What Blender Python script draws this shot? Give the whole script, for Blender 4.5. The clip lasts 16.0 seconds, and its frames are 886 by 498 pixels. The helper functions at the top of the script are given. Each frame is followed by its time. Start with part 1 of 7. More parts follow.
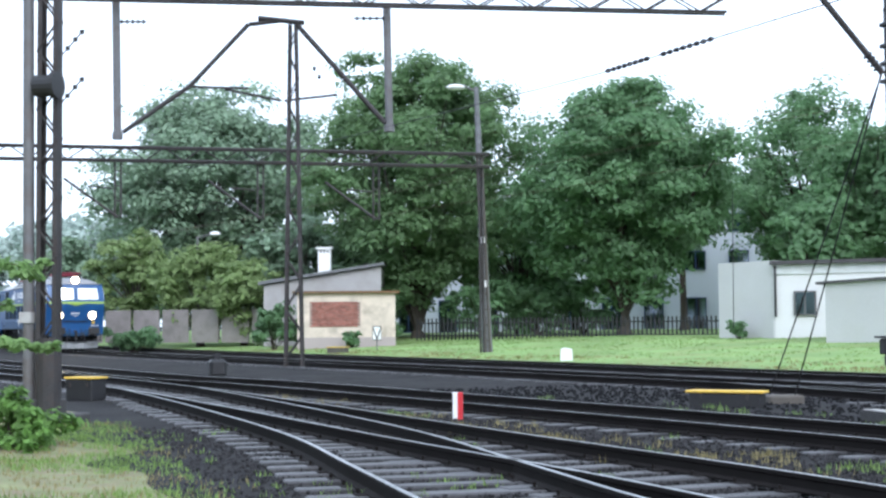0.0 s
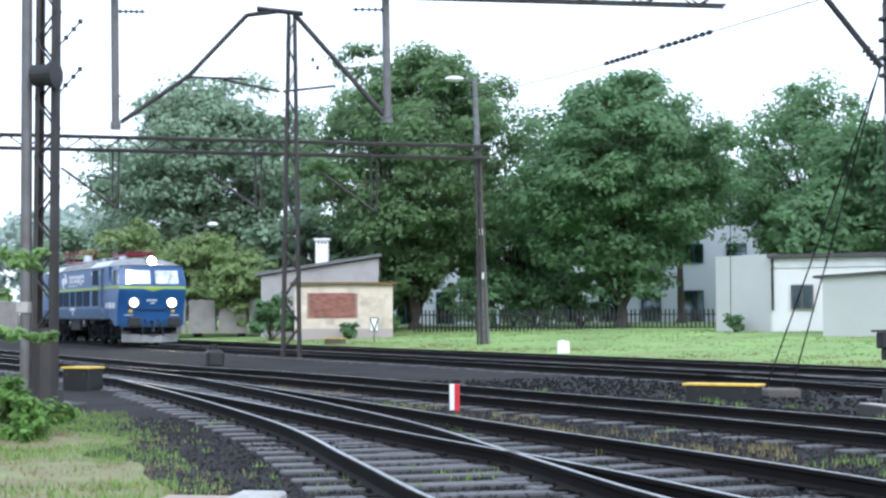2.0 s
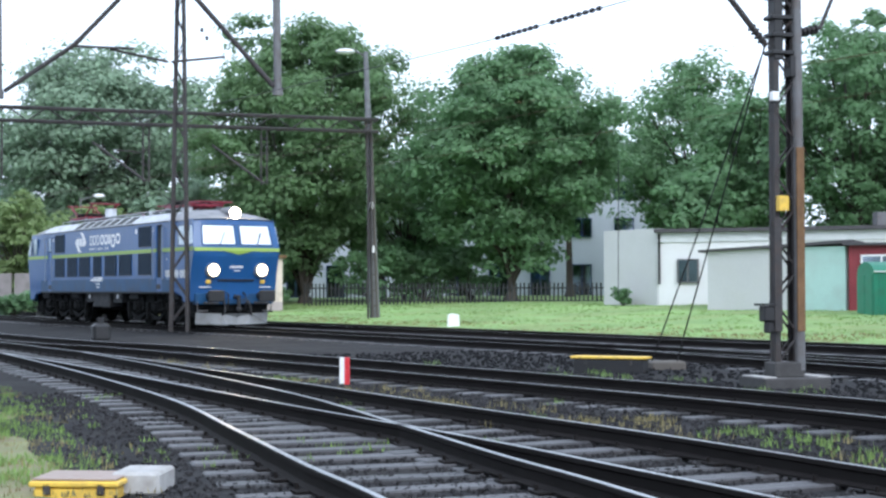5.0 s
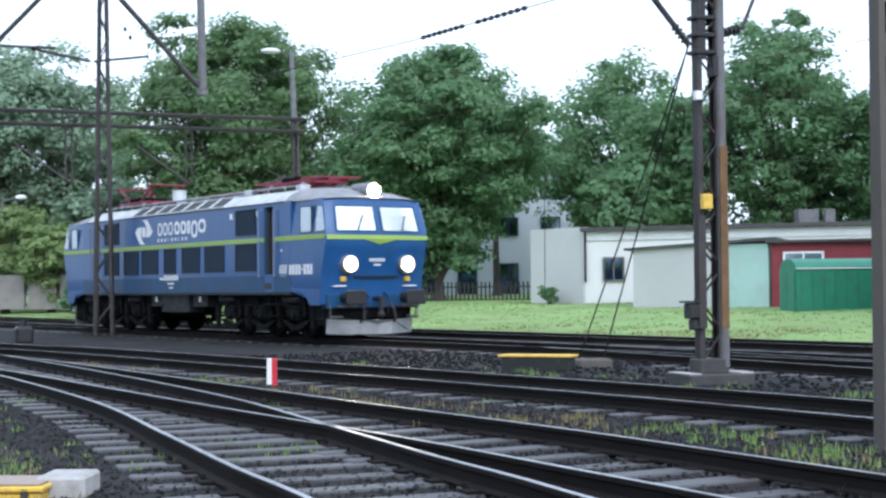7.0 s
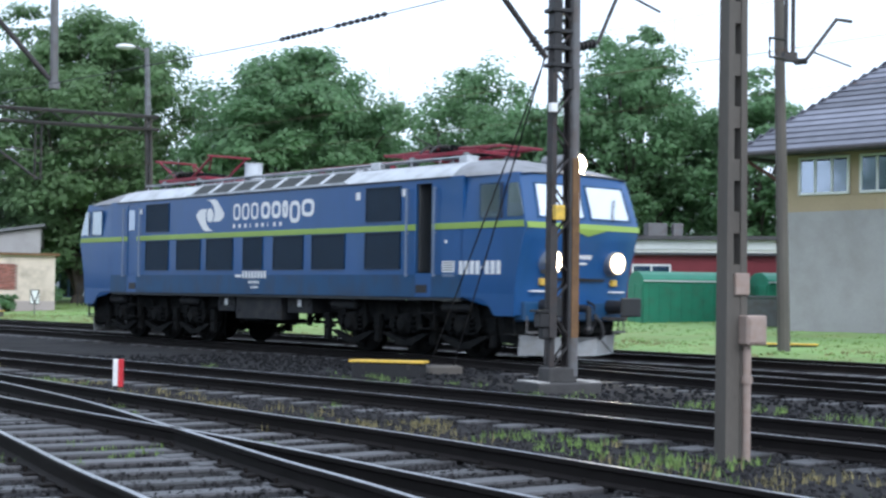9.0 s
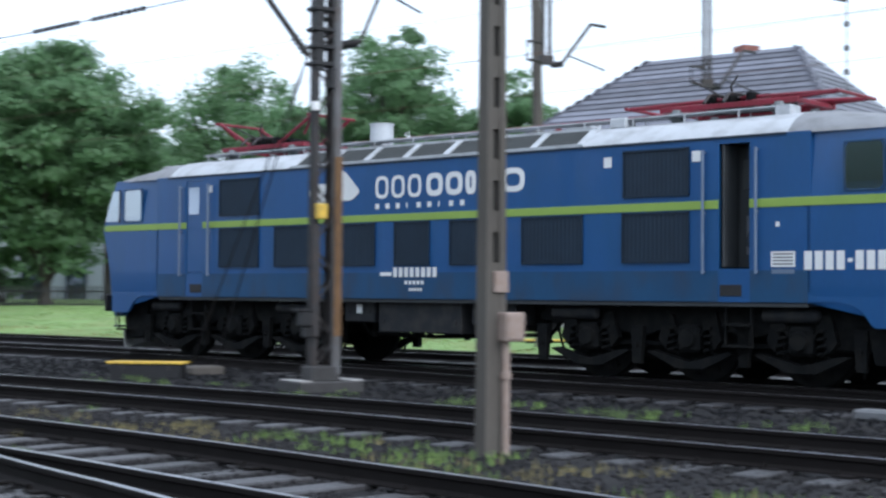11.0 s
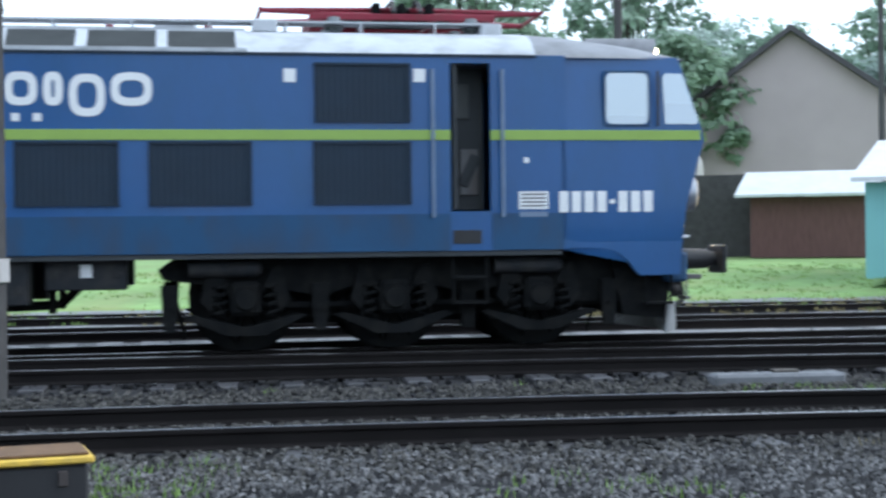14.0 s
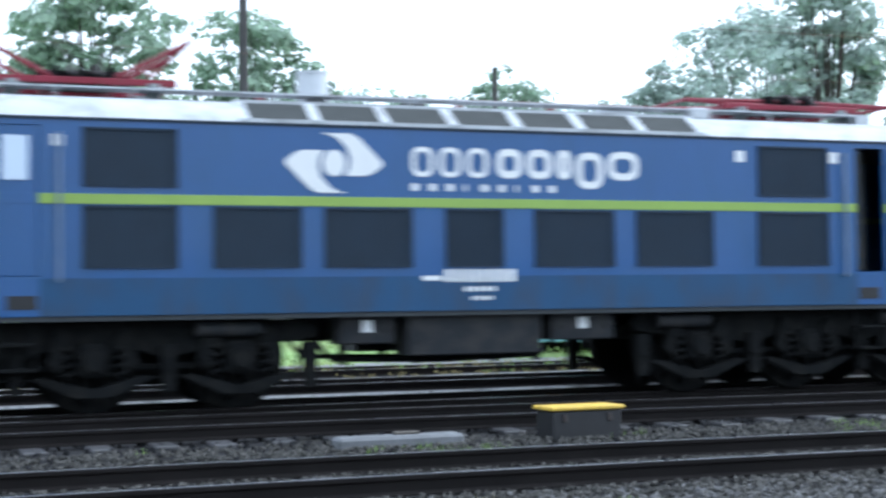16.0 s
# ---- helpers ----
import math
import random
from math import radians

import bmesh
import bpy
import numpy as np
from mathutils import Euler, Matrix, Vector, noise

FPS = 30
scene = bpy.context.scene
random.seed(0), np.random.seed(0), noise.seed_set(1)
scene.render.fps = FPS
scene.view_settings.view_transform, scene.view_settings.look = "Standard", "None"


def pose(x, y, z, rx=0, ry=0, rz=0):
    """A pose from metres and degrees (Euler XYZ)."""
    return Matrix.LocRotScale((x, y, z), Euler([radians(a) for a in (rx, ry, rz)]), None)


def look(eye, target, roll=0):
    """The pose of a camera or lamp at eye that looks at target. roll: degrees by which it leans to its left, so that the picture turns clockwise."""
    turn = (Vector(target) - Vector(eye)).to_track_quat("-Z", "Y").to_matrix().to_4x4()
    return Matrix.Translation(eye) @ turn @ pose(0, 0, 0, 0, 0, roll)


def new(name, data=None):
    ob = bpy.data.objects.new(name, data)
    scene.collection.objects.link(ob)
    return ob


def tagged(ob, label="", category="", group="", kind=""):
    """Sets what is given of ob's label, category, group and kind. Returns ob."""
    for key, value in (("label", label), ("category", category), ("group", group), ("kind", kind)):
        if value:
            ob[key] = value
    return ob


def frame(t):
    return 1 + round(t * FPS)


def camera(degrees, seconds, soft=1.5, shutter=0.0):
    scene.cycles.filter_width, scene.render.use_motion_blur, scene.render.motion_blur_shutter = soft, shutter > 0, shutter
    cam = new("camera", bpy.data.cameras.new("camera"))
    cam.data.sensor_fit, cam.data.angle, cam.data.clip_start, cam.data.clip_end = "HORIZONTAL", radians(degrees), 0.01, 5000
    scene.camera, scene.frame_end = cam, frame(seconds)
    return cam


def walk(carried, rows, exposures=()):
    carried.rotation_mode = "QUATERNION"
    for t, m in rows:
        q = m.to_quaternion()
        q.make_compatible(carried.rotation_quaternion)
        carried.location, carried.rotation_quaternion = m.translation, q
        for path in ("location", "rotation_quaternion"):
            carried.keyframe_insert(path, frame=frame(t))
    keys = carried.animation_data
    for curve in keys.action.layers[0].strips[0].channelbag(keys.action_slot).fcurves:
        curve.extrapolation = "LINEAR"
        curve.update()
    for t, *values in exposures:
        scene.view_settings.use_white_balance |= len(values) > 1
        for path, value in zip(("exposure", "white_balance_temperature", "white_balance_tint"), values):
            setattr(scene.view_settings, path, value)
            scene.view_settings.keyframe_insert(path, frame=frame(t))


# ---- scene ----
FOV = 33.57
EYE = (0.0, 0.0, 1.41)
CAM = [  # seconds, yaw to the right, pitch up, lean to the left
    (0, 0.00, 2.92, -0.48),
    (0.5, 0.29, 2.50, -0.10),
    (1, -0.01, 2.27, -0.29),
    (1.5, 0.07, 2.41, -0.19),
    (2, 0.09, 2.60, -0.18),
    (2.5, 0.43, 2.49, -0.28),
    (3, 0.72, 2.53, 0.11),
    (3.5, 1.36, 2.64, 0.10),
    (4, 2.50, 1.99, 0.02),
    (4.2, 2.91, 1.84, -0.06),
    (6.5, 6.49, 1.39, -0.18),
    (7, 7.20, 1.52, -0.55),
    (7.5, 8.76, 1.45, -0.85),
    (8, 10.91, 1.18, -0.68),
    (8.2, 11.01, 1.37, -0.19),
    (10.3, 17.34, 1.59, 0.99),
    (10.5, 18.08, 1.52, 0.76),
    (11, 22.15, 1.79, 0.43),
    (11.1, 23.40, 1.78, 0.56),
    (11.2, 24.84, 1.92, 0.76),
    (11.5, 28.86, 2.34, 1.03),
    (11.8, 33.74, 2.13, 0.29),
    (12, 36.82, 2.65, 0.98),
    (12.2, 40.00, 2.15, 0.62),
    (12.5, 45.86, 1.34, 0.06),
    (13, 54.23, 0.98, 0.15),
    (13.1, 57.24, 0.72, 0.40),
    (13.3, 64.47, 0.28, 0.25),
    (13.5, 71.78, 0.42, 0.16),
    (13.8, 80.11, -0.02, 0.11),
    (14, 82.32, -0.16, -0.69),
    (14.2, 83.18, -0.24, -1.37),
    (14.4, 84.34, 0.40, -1.16),
    (14.5, 85.84, 0.65, -0.99),
    (14.6, 87.49, 0.83, -1.09),
    (15, 93.11, 2.15, -1.24),
    (15.2, 95.85, 2.45, -1.10),
    (15.5, 99.60, 2.26, -0.75),
    (15.7, 98.95, 2.20, -0.77),
    (16, 96.89, 2.19, -0.79),
]


def aim(yaw, pitch, lean):
    y, p = radians(yaw), radians(pitch)
    way = Vector((math.sin(y) * math.cos(p), math.cos(y) * math.cos(p), math.sin(p)))
    return look(EYE, Vector(EYE) + way, lean)


cam = camera(FOV, 16.0, soft=2.5, shutter=0.5)
walk(cam, [(t, aim(a, b, c)) for t, a, b, c in CAM],
     exposures=[(0.0, 0.56, 5700, 9), (4.2, 0.52, 5700, 9), (7.0, 0.42, 5650, 9), (8.2, 0.36, 5650, 9), (10.5, 0.15, 5800, 9), (12.5, 0.18, 5650, 7), (13.2, 0.22, 5650, 6), (13.9, 0.44, 5600, 6), (14.6, 0.48, 5600, 6), (15.0, 0.64, 5600, 6), (16.0, 0.74, 5600, 6)])

# ---- light: a bright, overcast evening sky ----
world = bpy.data.worlds.new("sky")
scene.world = world
world.use_nodes = True
wn, wl = world.node_tree.nodes, world.node_tree.links
sky = wn.new("ShaderNodeTexSky")
sky.sky_type = "NISHITA"
sky.sun_disc = False
sky.sun_elevation, sky.sun_rotation = radians(36), radians(165)
sky.dust_density, sky.air_density, sky.ozone_density = 4.0, 1.0, 1.0
veil = wn.new("ShaderNodeMix")
veil.data_type = "RGBA"
veil.inputs[0].default_value = 0.8
veil.inputs[7].default_value = (9.6, 10.2, 11.0, 1)
wl.new(sky.outputs[0], veil.inputs[6])
wl.new(veil.outputs[2], wn["Background"].inputs[0])
wn["Background"].inputs[1].default_value = 0.135
sun = new("sun", bpy.data.lights.new("sun", "SUN"))
sun.data.energy, sun.data.angle, sun.data.color = 1.15, radians(28), (1.0, 0.98, 0.94)
sun.matrix_world = look((0, 0, 60), (-10.4, 38.6, 31))


# ---- materials ----
def mat(name, colour, rough=0.7, metal=0.0, vary=0.25, scale=3.0, fine=40.0, bump=0.15, dirt=None, dirt_amount=0.4,
        spec=0.4, island=0.0, per_object=0.0, stretch=(1, 1, 1), emit=0.0, translucent=0.0, coat=0.0, coords="Object", bump_dist=0.02):
    """A paint, stone or plant surface with coarse and fine variation, relief and, where given, dirt."""
    m = bpy.data.materials.new(name)
    m.use_nodes = True
    n, l = m.node_tree.nodes, m.node_tree.links
    bsdf = n["Principled BSDF"]
    tc = n.new("ShaderNodeTexCoord")
    mp = n.new("ShaderNodeMapping")
    mp.inputs["Scale"].default_value = stretch
    l.new(tc.outputs[coords], mp.inputs[0])
    big, small = n.new("ShaderNodeTexNoise"), n.new("ShaderNodeTexNoise")
    for t, s, d in ((big, scale, 4.0), (small, fine, 6.0)):
        t.inputs["Scale"].default_value, t.inputs["Detail"].default_value = s, d
        l.new(mp.outputs[0], t.inputs["Vector"])
    mix = n.new("ShaderNodeMix")
    mix.data_type, mix.blend_type = "RGBA", "MIX"
    mix.inputs[0].default_value = 0.4
    l.new(big.outputs[0], mix.inputs[6])
    l.new(small.outputs[0], mix.inputs[7])
    ramp = n.new("ShaderNodeMapRange")
    ramp.inputs[1].default_value, ramp.inputs[2].default_value = 0.3, 0.7
    ramp.inputs[3].default_value, ramp.inputs[4].default_value = 1 - vary, 1 + vary
    l.new(mix.outputs[2], ramp.inputs[0])
    value = ramp.outputs[0]
    if island or per_object:
        src = n.new("ShaderNodeNewGeometry") if island else n.new("ShaderNodeObjectInfo")
        r2 = n.new("ShaderNodeMapRange")
        a = island or per_object
        r2.inputs[3].default_value, r2.inputs[4].default_value = 1 - a, 1 + a
        l.new(src.outputs["Random Per Island" if island else "Random"], r2.inputs[0])
        mul = n.new("ShaderNodeMath")
        mul.operation = "MULTIPLY"
        l.new(value, mul.inputs[0])
        l.new(r2.outputs[0], mul.inputs[1])
        value = mul.outputs[0]
    tint = n.new("ShaderNodeVectorMath")
    tint.operation = "SCALE"
    tint.inputs[0].default_value = colour
    l.new(value, tint.inputs["Scale"])
    out = tint.outputs[0]
    if dirt:
        dn = n.new("ShaderNodeTexNoise")
        dn.inputs["Scale"].default_value, dn.inputs["Detail"].default_value = scale * 2.3, 8.0
        l.new(mp.outputs[0], dn.inputs["Vector"])
        dr = n.new("ShaderNodeMapRange")
        dr.inputs[1].default_value, dr.inputs[2].default_value = 0.45, 0.72
        dr.inputs[4].default_value = dirt_amount
        l.new(dn.outputs[0], dr.inputs[0])
        dm = n.new("ShaderNodeMix")
        dm.data_type = "RGBA"
        dm.inputs[7].default_value = (*dirt, 1)
        l.new(dr.outputs[0], dm.inputs[0])
        l.new(out, dm.inputs[6])
        out = dm.outputs[2]
    l.new(out, bsdf.inputs["Base Color"])
    rr = n.new("ShaderNodeMapRange")
    rr.inputs[3].default_value, rr.inputs[4].default_value = max(0.03, rough - 0.12), min(1.0, rough + 0.12)
    l.new(small.outputs[0], rr.inputs[0])
    l.new(rr.outputs[0], bsdf.inputs["Roughness"])
    bsdf.inputs["Metallic"].default_value = metal
    bsdf.inputs["Specular IOR Level"].default_value = spec
    bsdf.inputs["Coat Weight"].default_value = coat
    if bump:
        b = n.new("ShaderNodeBump")
        b.inputs["Strength"].default_value, b.inputs["Distance"].default_value = bump, bump_dist
        l.new(mix.outputs[2], b.inputs["Height"])
        l.new(b.outputs[0], bsdf.inputs["Normal"])
    if translucent:
        tr = n.new("ShaderNodeBsdfTranslucent")
        l.new(out, tr.inputs[0])
        ms = n.new("ShaderNodeMixShader")
        ms.inputs[0].default_value = translucent
        l.new(bsdf.outputs[0], ms.inputs[1])
        l.new(tr.outputs[0], ms.inputs[2])
        l.new(ms.outputs[0], n["Material Output"].inputs[0])
    if emit:
        bsdf.inputs["Emission Color"].default_value = (1.0, 0.74, 0.42, 1)
        bsdf.inputs["Emission Strength"].default_value = emit
    return m


def glass(name, colour=(0.9, 0.95, 1.0), rough=0.03, clear=0.35):
    m = bpy.data.materials.new(name)
    m.use_nodes = True
    n, l = m.node_tree.nodes, m.node_tree.links
    g, t, ms = n.new("ShaderNodeBsdfGlossy"), n.new("ShaderNodeBsdfTransparent"), n.new("ShaderNodeMixShader")
    g.inputs["Roughness"].default_value = rough
    g.inputs["Color"].default_value = (*colour, 1)
    t.inputs["Color"].default_value = (*[c * 0.8 for c in colour], 1)
    ms.inputs[0].default_value = 1 - clear
    l.new(t.outputs[0], ms.inputs[1])
    l.new(g.outputs[0], ms.inputs[2])
    l.new(ms.outputs[0], n["Material Output"].inputs[0])
    return m


M_CINDER = mat("cinder ground", (0.023, 0.0228, 0.0245), 0.95, spec=0.12, vary=0.55, scale=0.6, fine=9.0, bump=0.9, bump_dist=0.05, dirt=(0.048, 0.045, 0.040), dirt_amount=0.5)
M_STONE = mat("ballast stone", (0.034, 0.033, 0.035), 0.9, spec=0.2, vary=0.3, scale=4, fine=60, island=0.55)
M_MIDSTONE = mat("dusty ballast stone", (0.072, 0.069, 0.064), 0.9, spec=0.2, vary=0.3, scale=4, fine=60, island=0.5)
M_PALESTONE = mat("pale ballast stone", (0.125, 0.122, 0.122), 0.9, spec=0.25, vary=0.3, scale=4, fine=60, island=0.5)
# Darker stone tone for the ballast along the running track.
M_DARKSTONE = mat("dark ballast stone", (0.013, 0.0132, 0.015), 0.85, spec=0.2, vary=0.35, scale=4, fine=60, island=0.6)
M_GRAVEL = mat("pale grey gravel", (0.20, 0.20, 0.205), 0.9, vary=0.3, scale=0.8, fine=16, bump=0.8, bump_dist=0.04, dirt=(0.09, 0.088, 0.082), dirt_amount=0.6)
M_LAWN = mat("lawn grass", (0.20, 0.31, 0.10), 0.95, vary=0.35, scale=0.22, fine=3.0, bump=0.8, bump_dist=0.1, dirt=(0.245, 0.245, 0.095), dirt_amount=0.6)
M_BLADE = mat("grass blades", (0.19, 0.29, 0.08), 0.8, vary=0.3, scale=0.7, island=0.3, translucent=0.35, bump=0)
M_DRYBLADE = mat("dry grass", (0.25, 0.215, 0.10), 0.9, vary=0.3, scale=0.7, island=0.25, translucent=0.3, bump=0)
M_VERGE = mat("worn verge soil", (0.19, 0.205, 0.095), 0.95, vary=0.4, scale=1.5, fine=16, bump=0.8, bump_dist=0.05, dirt=(0.235, 0.175, 0.125), dirt_amount=0.85)
M_RAILSIDE = mat("rusty rail side", (0.011, 0.0092, 0.009), 0.8, spec=0.15, vary=0.35, scale=2, fine=50)
M_RAILTOP = mat("polished rail head", (0.54, 0.54, 0.56), 0.30, metal=0.95, vary=0.2, scale=3, bump=0.03, stretch=(1, 1, 1))
M_SLEEPER = mat("weathered sleeper wood", (0.037, 0.0355, 0.038), 0.5, vary=0.4, scale=2, fine=30, bump=0.5, per_object=0.45, stretch=(1, 6, 1), spec=0.7)
M_DARKSTEEL = mat("dark painted steel", (0.05, 0.047, 0.048), 0.6, metal=0.3, vary=0.35, scale=3, fine=30, dirt=(0.085, 0.05, 0.035), dirt_amount=0.3)
M_GREYSTEEL = mat("grey painted steel tube", (0.145, 0.145, 0.15), 0.6, metal=0.2, vary=0.2, scale=2, dirt=(0.10, 0.06, 0.04), dirt_amount=0.4)
M_RUST = mat("rust brown steel", (0.15, 0.085, 0.042), 0.8, vary=0.4, scale=4, fine=40, bump=0.3, dirt=(0.19, 0.11, 0.045), dirt_amount=0.6)
M_CONCRETE = mat("weathered concrete", (0.108, 0.096, 0.084), 0.9, vary=0.22, scale=2.5, fine=50, bump=0.35, dirt=(0.10, 0.095, 0.085), dirt_amount=0.65, stretch=(1, 1, 0.25))
M_LIGHTCONC = mat("pale concrete", (0.40, 0.39, 0.38), 0.9, vary=0.18, scale=3, fine=50, bump=0.3, dirt=(0.2, 0.18, 0.15), dirt_amount=0.5)
M_GREYSLAB = mat("grey slab concrete", (0.17, 0.175, 0.185), 0.9, vary=0.2, scale=3, fine=50, bump=0.3, dirt=(0.08, 0.08, 0.08), dirt_amount=0.5)
M_WHITE = mat("white paint", (0.80, 0.80, 0.80), 0.5, vary=0.06, scale=5, bump=0.03)
M_RED = mat("red paint", (0.55, 0.03, 0.04), 0.5, vary=0.12, scale=5, bump=0.03)
M_YELLOW = mat("yellow lid paint", (0.72, 0.48, 0.07), 0.55, vary=0.15, scale=4, dirt=(0.3, 0.2, 0.08), dirt_amount=0.5)
M_BLACK = mat("black paint", (0.022, 0.022, 0.024), 0.5, vary=0.2, scale=5, bump=0.05)
M_PINK = mat("faded pink box paint", (0.32, 0.25, 0.215), 0.6, vary=0.12, scale=6, dirt=(0.25, 0.16, 0.12), dirt_amount=0.5)
M_PLASTER = mat("old cream plaster", (0.66, 0.56, 0.47), 0.92, vary=0.12, scale=0.8, fine=14, bump=0.2, dirt=(0.30, 0.25, 0.20), dirt_amount=0.6)
M_WHITEWALL = mat("white rendered wall", (0.70, 0.69, 0.695), 0.92, vary=0.05, scale=0.5, fine=12, bump=0.15, dirt=(0.62, 0.60, 0.58), dirt_amount=0.3)
M_GREYWALL = mat("grey rendered wall", (0.50, 0.495, 0.50), 0.92, vary=0.07, scale=0.5, fine=12, bump=0.2, dirt=(0.48, 0.47, 0.45), dirt_amount=0.35)
M_TOWERGREY = mat("tower grey plaster", (0.36, 0.345, 0.35), 0.92, vary=0.10, scale=0.6, fine=12, bump=0.2, dirt=(0.24, 0.22, 0.2), dirt_amount=0.4)
M_OCHRE = mat("ochre plaster", (0.42, 0.33, 0.22), 0.9, vary=0.10, scale=0.6, fine=12, bump=0.2)
M_MINT = mat("mint green wall", (0.40, 0.56, 0.52), 0.85, vary=0.08, scale=0.6, fine=12, dirt=(0.35, 0.42, 0.40), dirt_amount=0.4)
M_GARAGE = mat("green garage sheet metal", (0.035, 0.22, 0.135), 0.5, metal=0.1, vary=0.18, scale=1.5, fine=25, dirt=(0.06, 0.12, 0.08), dirt_amount=0.4)
M_TEAL = mat("teal hall cladding", (0.20, 0.42, 0.42), 0.7, vary=0.1, scale=0.8)
M_MAROON = mat("maroon cladding", (0.22, 0.035, 0.045), 0.6, vary=0.15, scale=2, bump=0.1)
M_ROOFTILE = mat("blue-grey roof tile", (0.175, 0.18, 0.215), 0.6, vary=0.2, scale=1.5, fine=20, per_object=0.25, bump=0.2)
M_ROOFFELT = mat("dark roofing felt", (0.075, 0.07, 0.075), 0.9, vary=0.25, scale=1.5, fine=20)
M_LIGHTROOF = mat("pale sheet roof", (0.62, 0.63, 0.64), 0.5, vary=0.08, scale=1, dirt=(0.45, 0.45, 0.45), dirt_amount=0.4)
M_BRICK = mat("red brick", (0.30, 0.125, 0.10), 0.9, vary=0.2, scale=6, fine=50, bump=0.3, per_object=0.35)
M_MORTAR = mat("mortar", (0.40, 0.34, 0.30), 0.95, vary=0.15, scale=6, fine=50)
M_BROWNWOOD = mat("brown shed boards", (0.11, 0.055, 0.05), 0.8, vary=0.25, scale=2, stretch=(6, 6, 1))
M_HOUSE = mat("greyish pink house plaster", (0.40, 0.34, 0.33), 0.9, vary=0.08, scale=0.6)
M_BARK = mat("tree bark", (0.060, 0.050, 0.042), 0.95, vary=0.4, scale=2, fine=20, bump=0.7, stretch=(1, 1, 0.3))
# The far, loose and hazy sets have distance haze put into their colour.
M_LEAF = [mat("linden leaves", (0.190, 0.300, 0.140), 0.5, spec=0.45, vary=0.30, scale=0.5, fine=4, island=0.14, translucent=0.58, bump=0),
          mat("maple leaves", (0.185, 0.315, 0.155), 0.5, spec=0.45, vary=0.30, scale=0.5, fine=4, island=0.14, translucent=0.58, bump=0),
          mat("leaves paled by haze tint", (0.25, 0.345, 0.235), 0.7, vary=0.2, scale=0.3, fine=4, island=0.3, translucent=0.4, bump=0),
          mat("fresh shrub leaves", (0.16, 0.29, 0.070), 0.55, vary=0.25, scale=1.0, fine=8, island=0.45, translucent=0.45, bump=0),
          mat("leaves in strong haze tint", (0.42, 0.50, 0.45), 0.8, vary=0.15, scale=0.3, fine=4, island=0.3, translucent=0.45, bump=0)]
M_LEAF.append(mat("loose leaves paled by haze tint too", (0.33, 0.43, 0.33), 0.8, vary=0.18, scale=0.3, fine=4, island=0.3, translucent=0.45, bump=0))
M_SPRAY = mat("light green young leaves", (0.26, 0.40, 0.15), 0.55, vary=0.2, scale=1.0, fine=8, island=0.2, translucent=0.5, bump=0)
M_LEAF.append(mat("light yellow-green leaves", (0.27, 0.36, 0.15), 0.6, vary=0.25, scale=0.5, fine=4, island=0.15, translucent=0.5, bump=0))
M_DARKCONC = mat("dark stained concrete", (0.060, 0.058, 0.058), 0.9, vary=0.3, scale=4, fine=40, bump=0.3)
M_SIDEGLASS = glass("cab side glass", (0.62, 0.68, 0.72), 0.10, 0.45)
M_WINDOW = glass("window pane", (0.55, 0.62, 0.72), 0.06, 0.45)
M_CABGLASS = glass("cab glass", (0.92, 0.96, 1.0), 0.12, 0.12)
# Dark tone holds the shade inside rooms, cabs and the machine room.
M_INSIDE = mat("shade-dark interior", (0.05, 0.055, 0.06), 0.8, vary=0.2, scale=2)
M_BLUEDOOR = mat("dark blue door", (0.03, 0.06, 0.12), 0.6)
# locomotive
M_BLUE = mat("locomotive blue paint", (0.015, 0.080, 0.240), 0.36, vary=0.10, scale=0.9, fine=22, bump=0.04, dirt=(0.012, 0.070, 0.178), dirt_amount=0.5, spec=0.5, coat=0.15, stretch=(1, 1, 0.35))
# Darker, greyer base blue than the upper body, mottled with dirt.
M_BLUELOW = mat("darker dirt-mottled blue lower body", (0.012, 0.062, 0.150), 0.5, vary=0.14, scale=1.2, fine=22, bump=0.05, dirt=(0.034, 0.046, 0.072), dirt_amount=0.7, stretch=(1, 1, 0.5))
M_LOUVRE = mat("dark blue louvre", (0.007, 0.020, 0.040), 0.6, vary=0.15, scale=3)
M_LIME = mat("lime stripe paint", (0.28, 0.41, 0.085), 0.45, vary=0.08, scale=3, bump=0.02)
M_ROOF = mat("light grey roof paint", (0.50, 0.52, 0.55), 0.5, vary=0.12, scale=1.2, fine=20, dirt=(0.20, 0.20, 0.20), dirt_amount=0.6)
M_ROOFDIRT = mat("sooty cab roof", (0.24, 0.245, 0.26), 0.6, vary=0.2, scale=1.2, fine=20, dirt=(0.10, 0.10, 0.10), dirt_amount=0.6)
M_GRILLE = mat("roof grille slats", (0.075, 0.08, 0.08), 0.6, metal=0.2, vary=0.15, scale=4)
M_LETTER = mat("white lettering film", (0.78, 0.79, 0.80), 0.45, vary=0.05, scale=4, bump=0.0)
M_PANTO = mat("red pantograph paint", (0.20, 0.012, 0.030), 0.5, vary=0.15, scale=4, dirt=(0.12, 0.04, 0.03), dirt_amount=0.4)
M_BOGIE = mat("oily bogie steel", (0.009, 0.0098, 0.0105), 0.85, metal=0.0, spec=0.08, vary=0.4, scale=3, fine=25, bump=0.3, dirt=(0.022, 0.021, 0.019), dirt_amount=0.6)
M_UNDER = mat("dark grey underframe box", (0.018, 0.020, 0.024), 0.65, spec=0.25, vary=0.2, scale=2, fine=20, dirt=(0.06, 0.055, 0.05), dirt_amount=0.5)
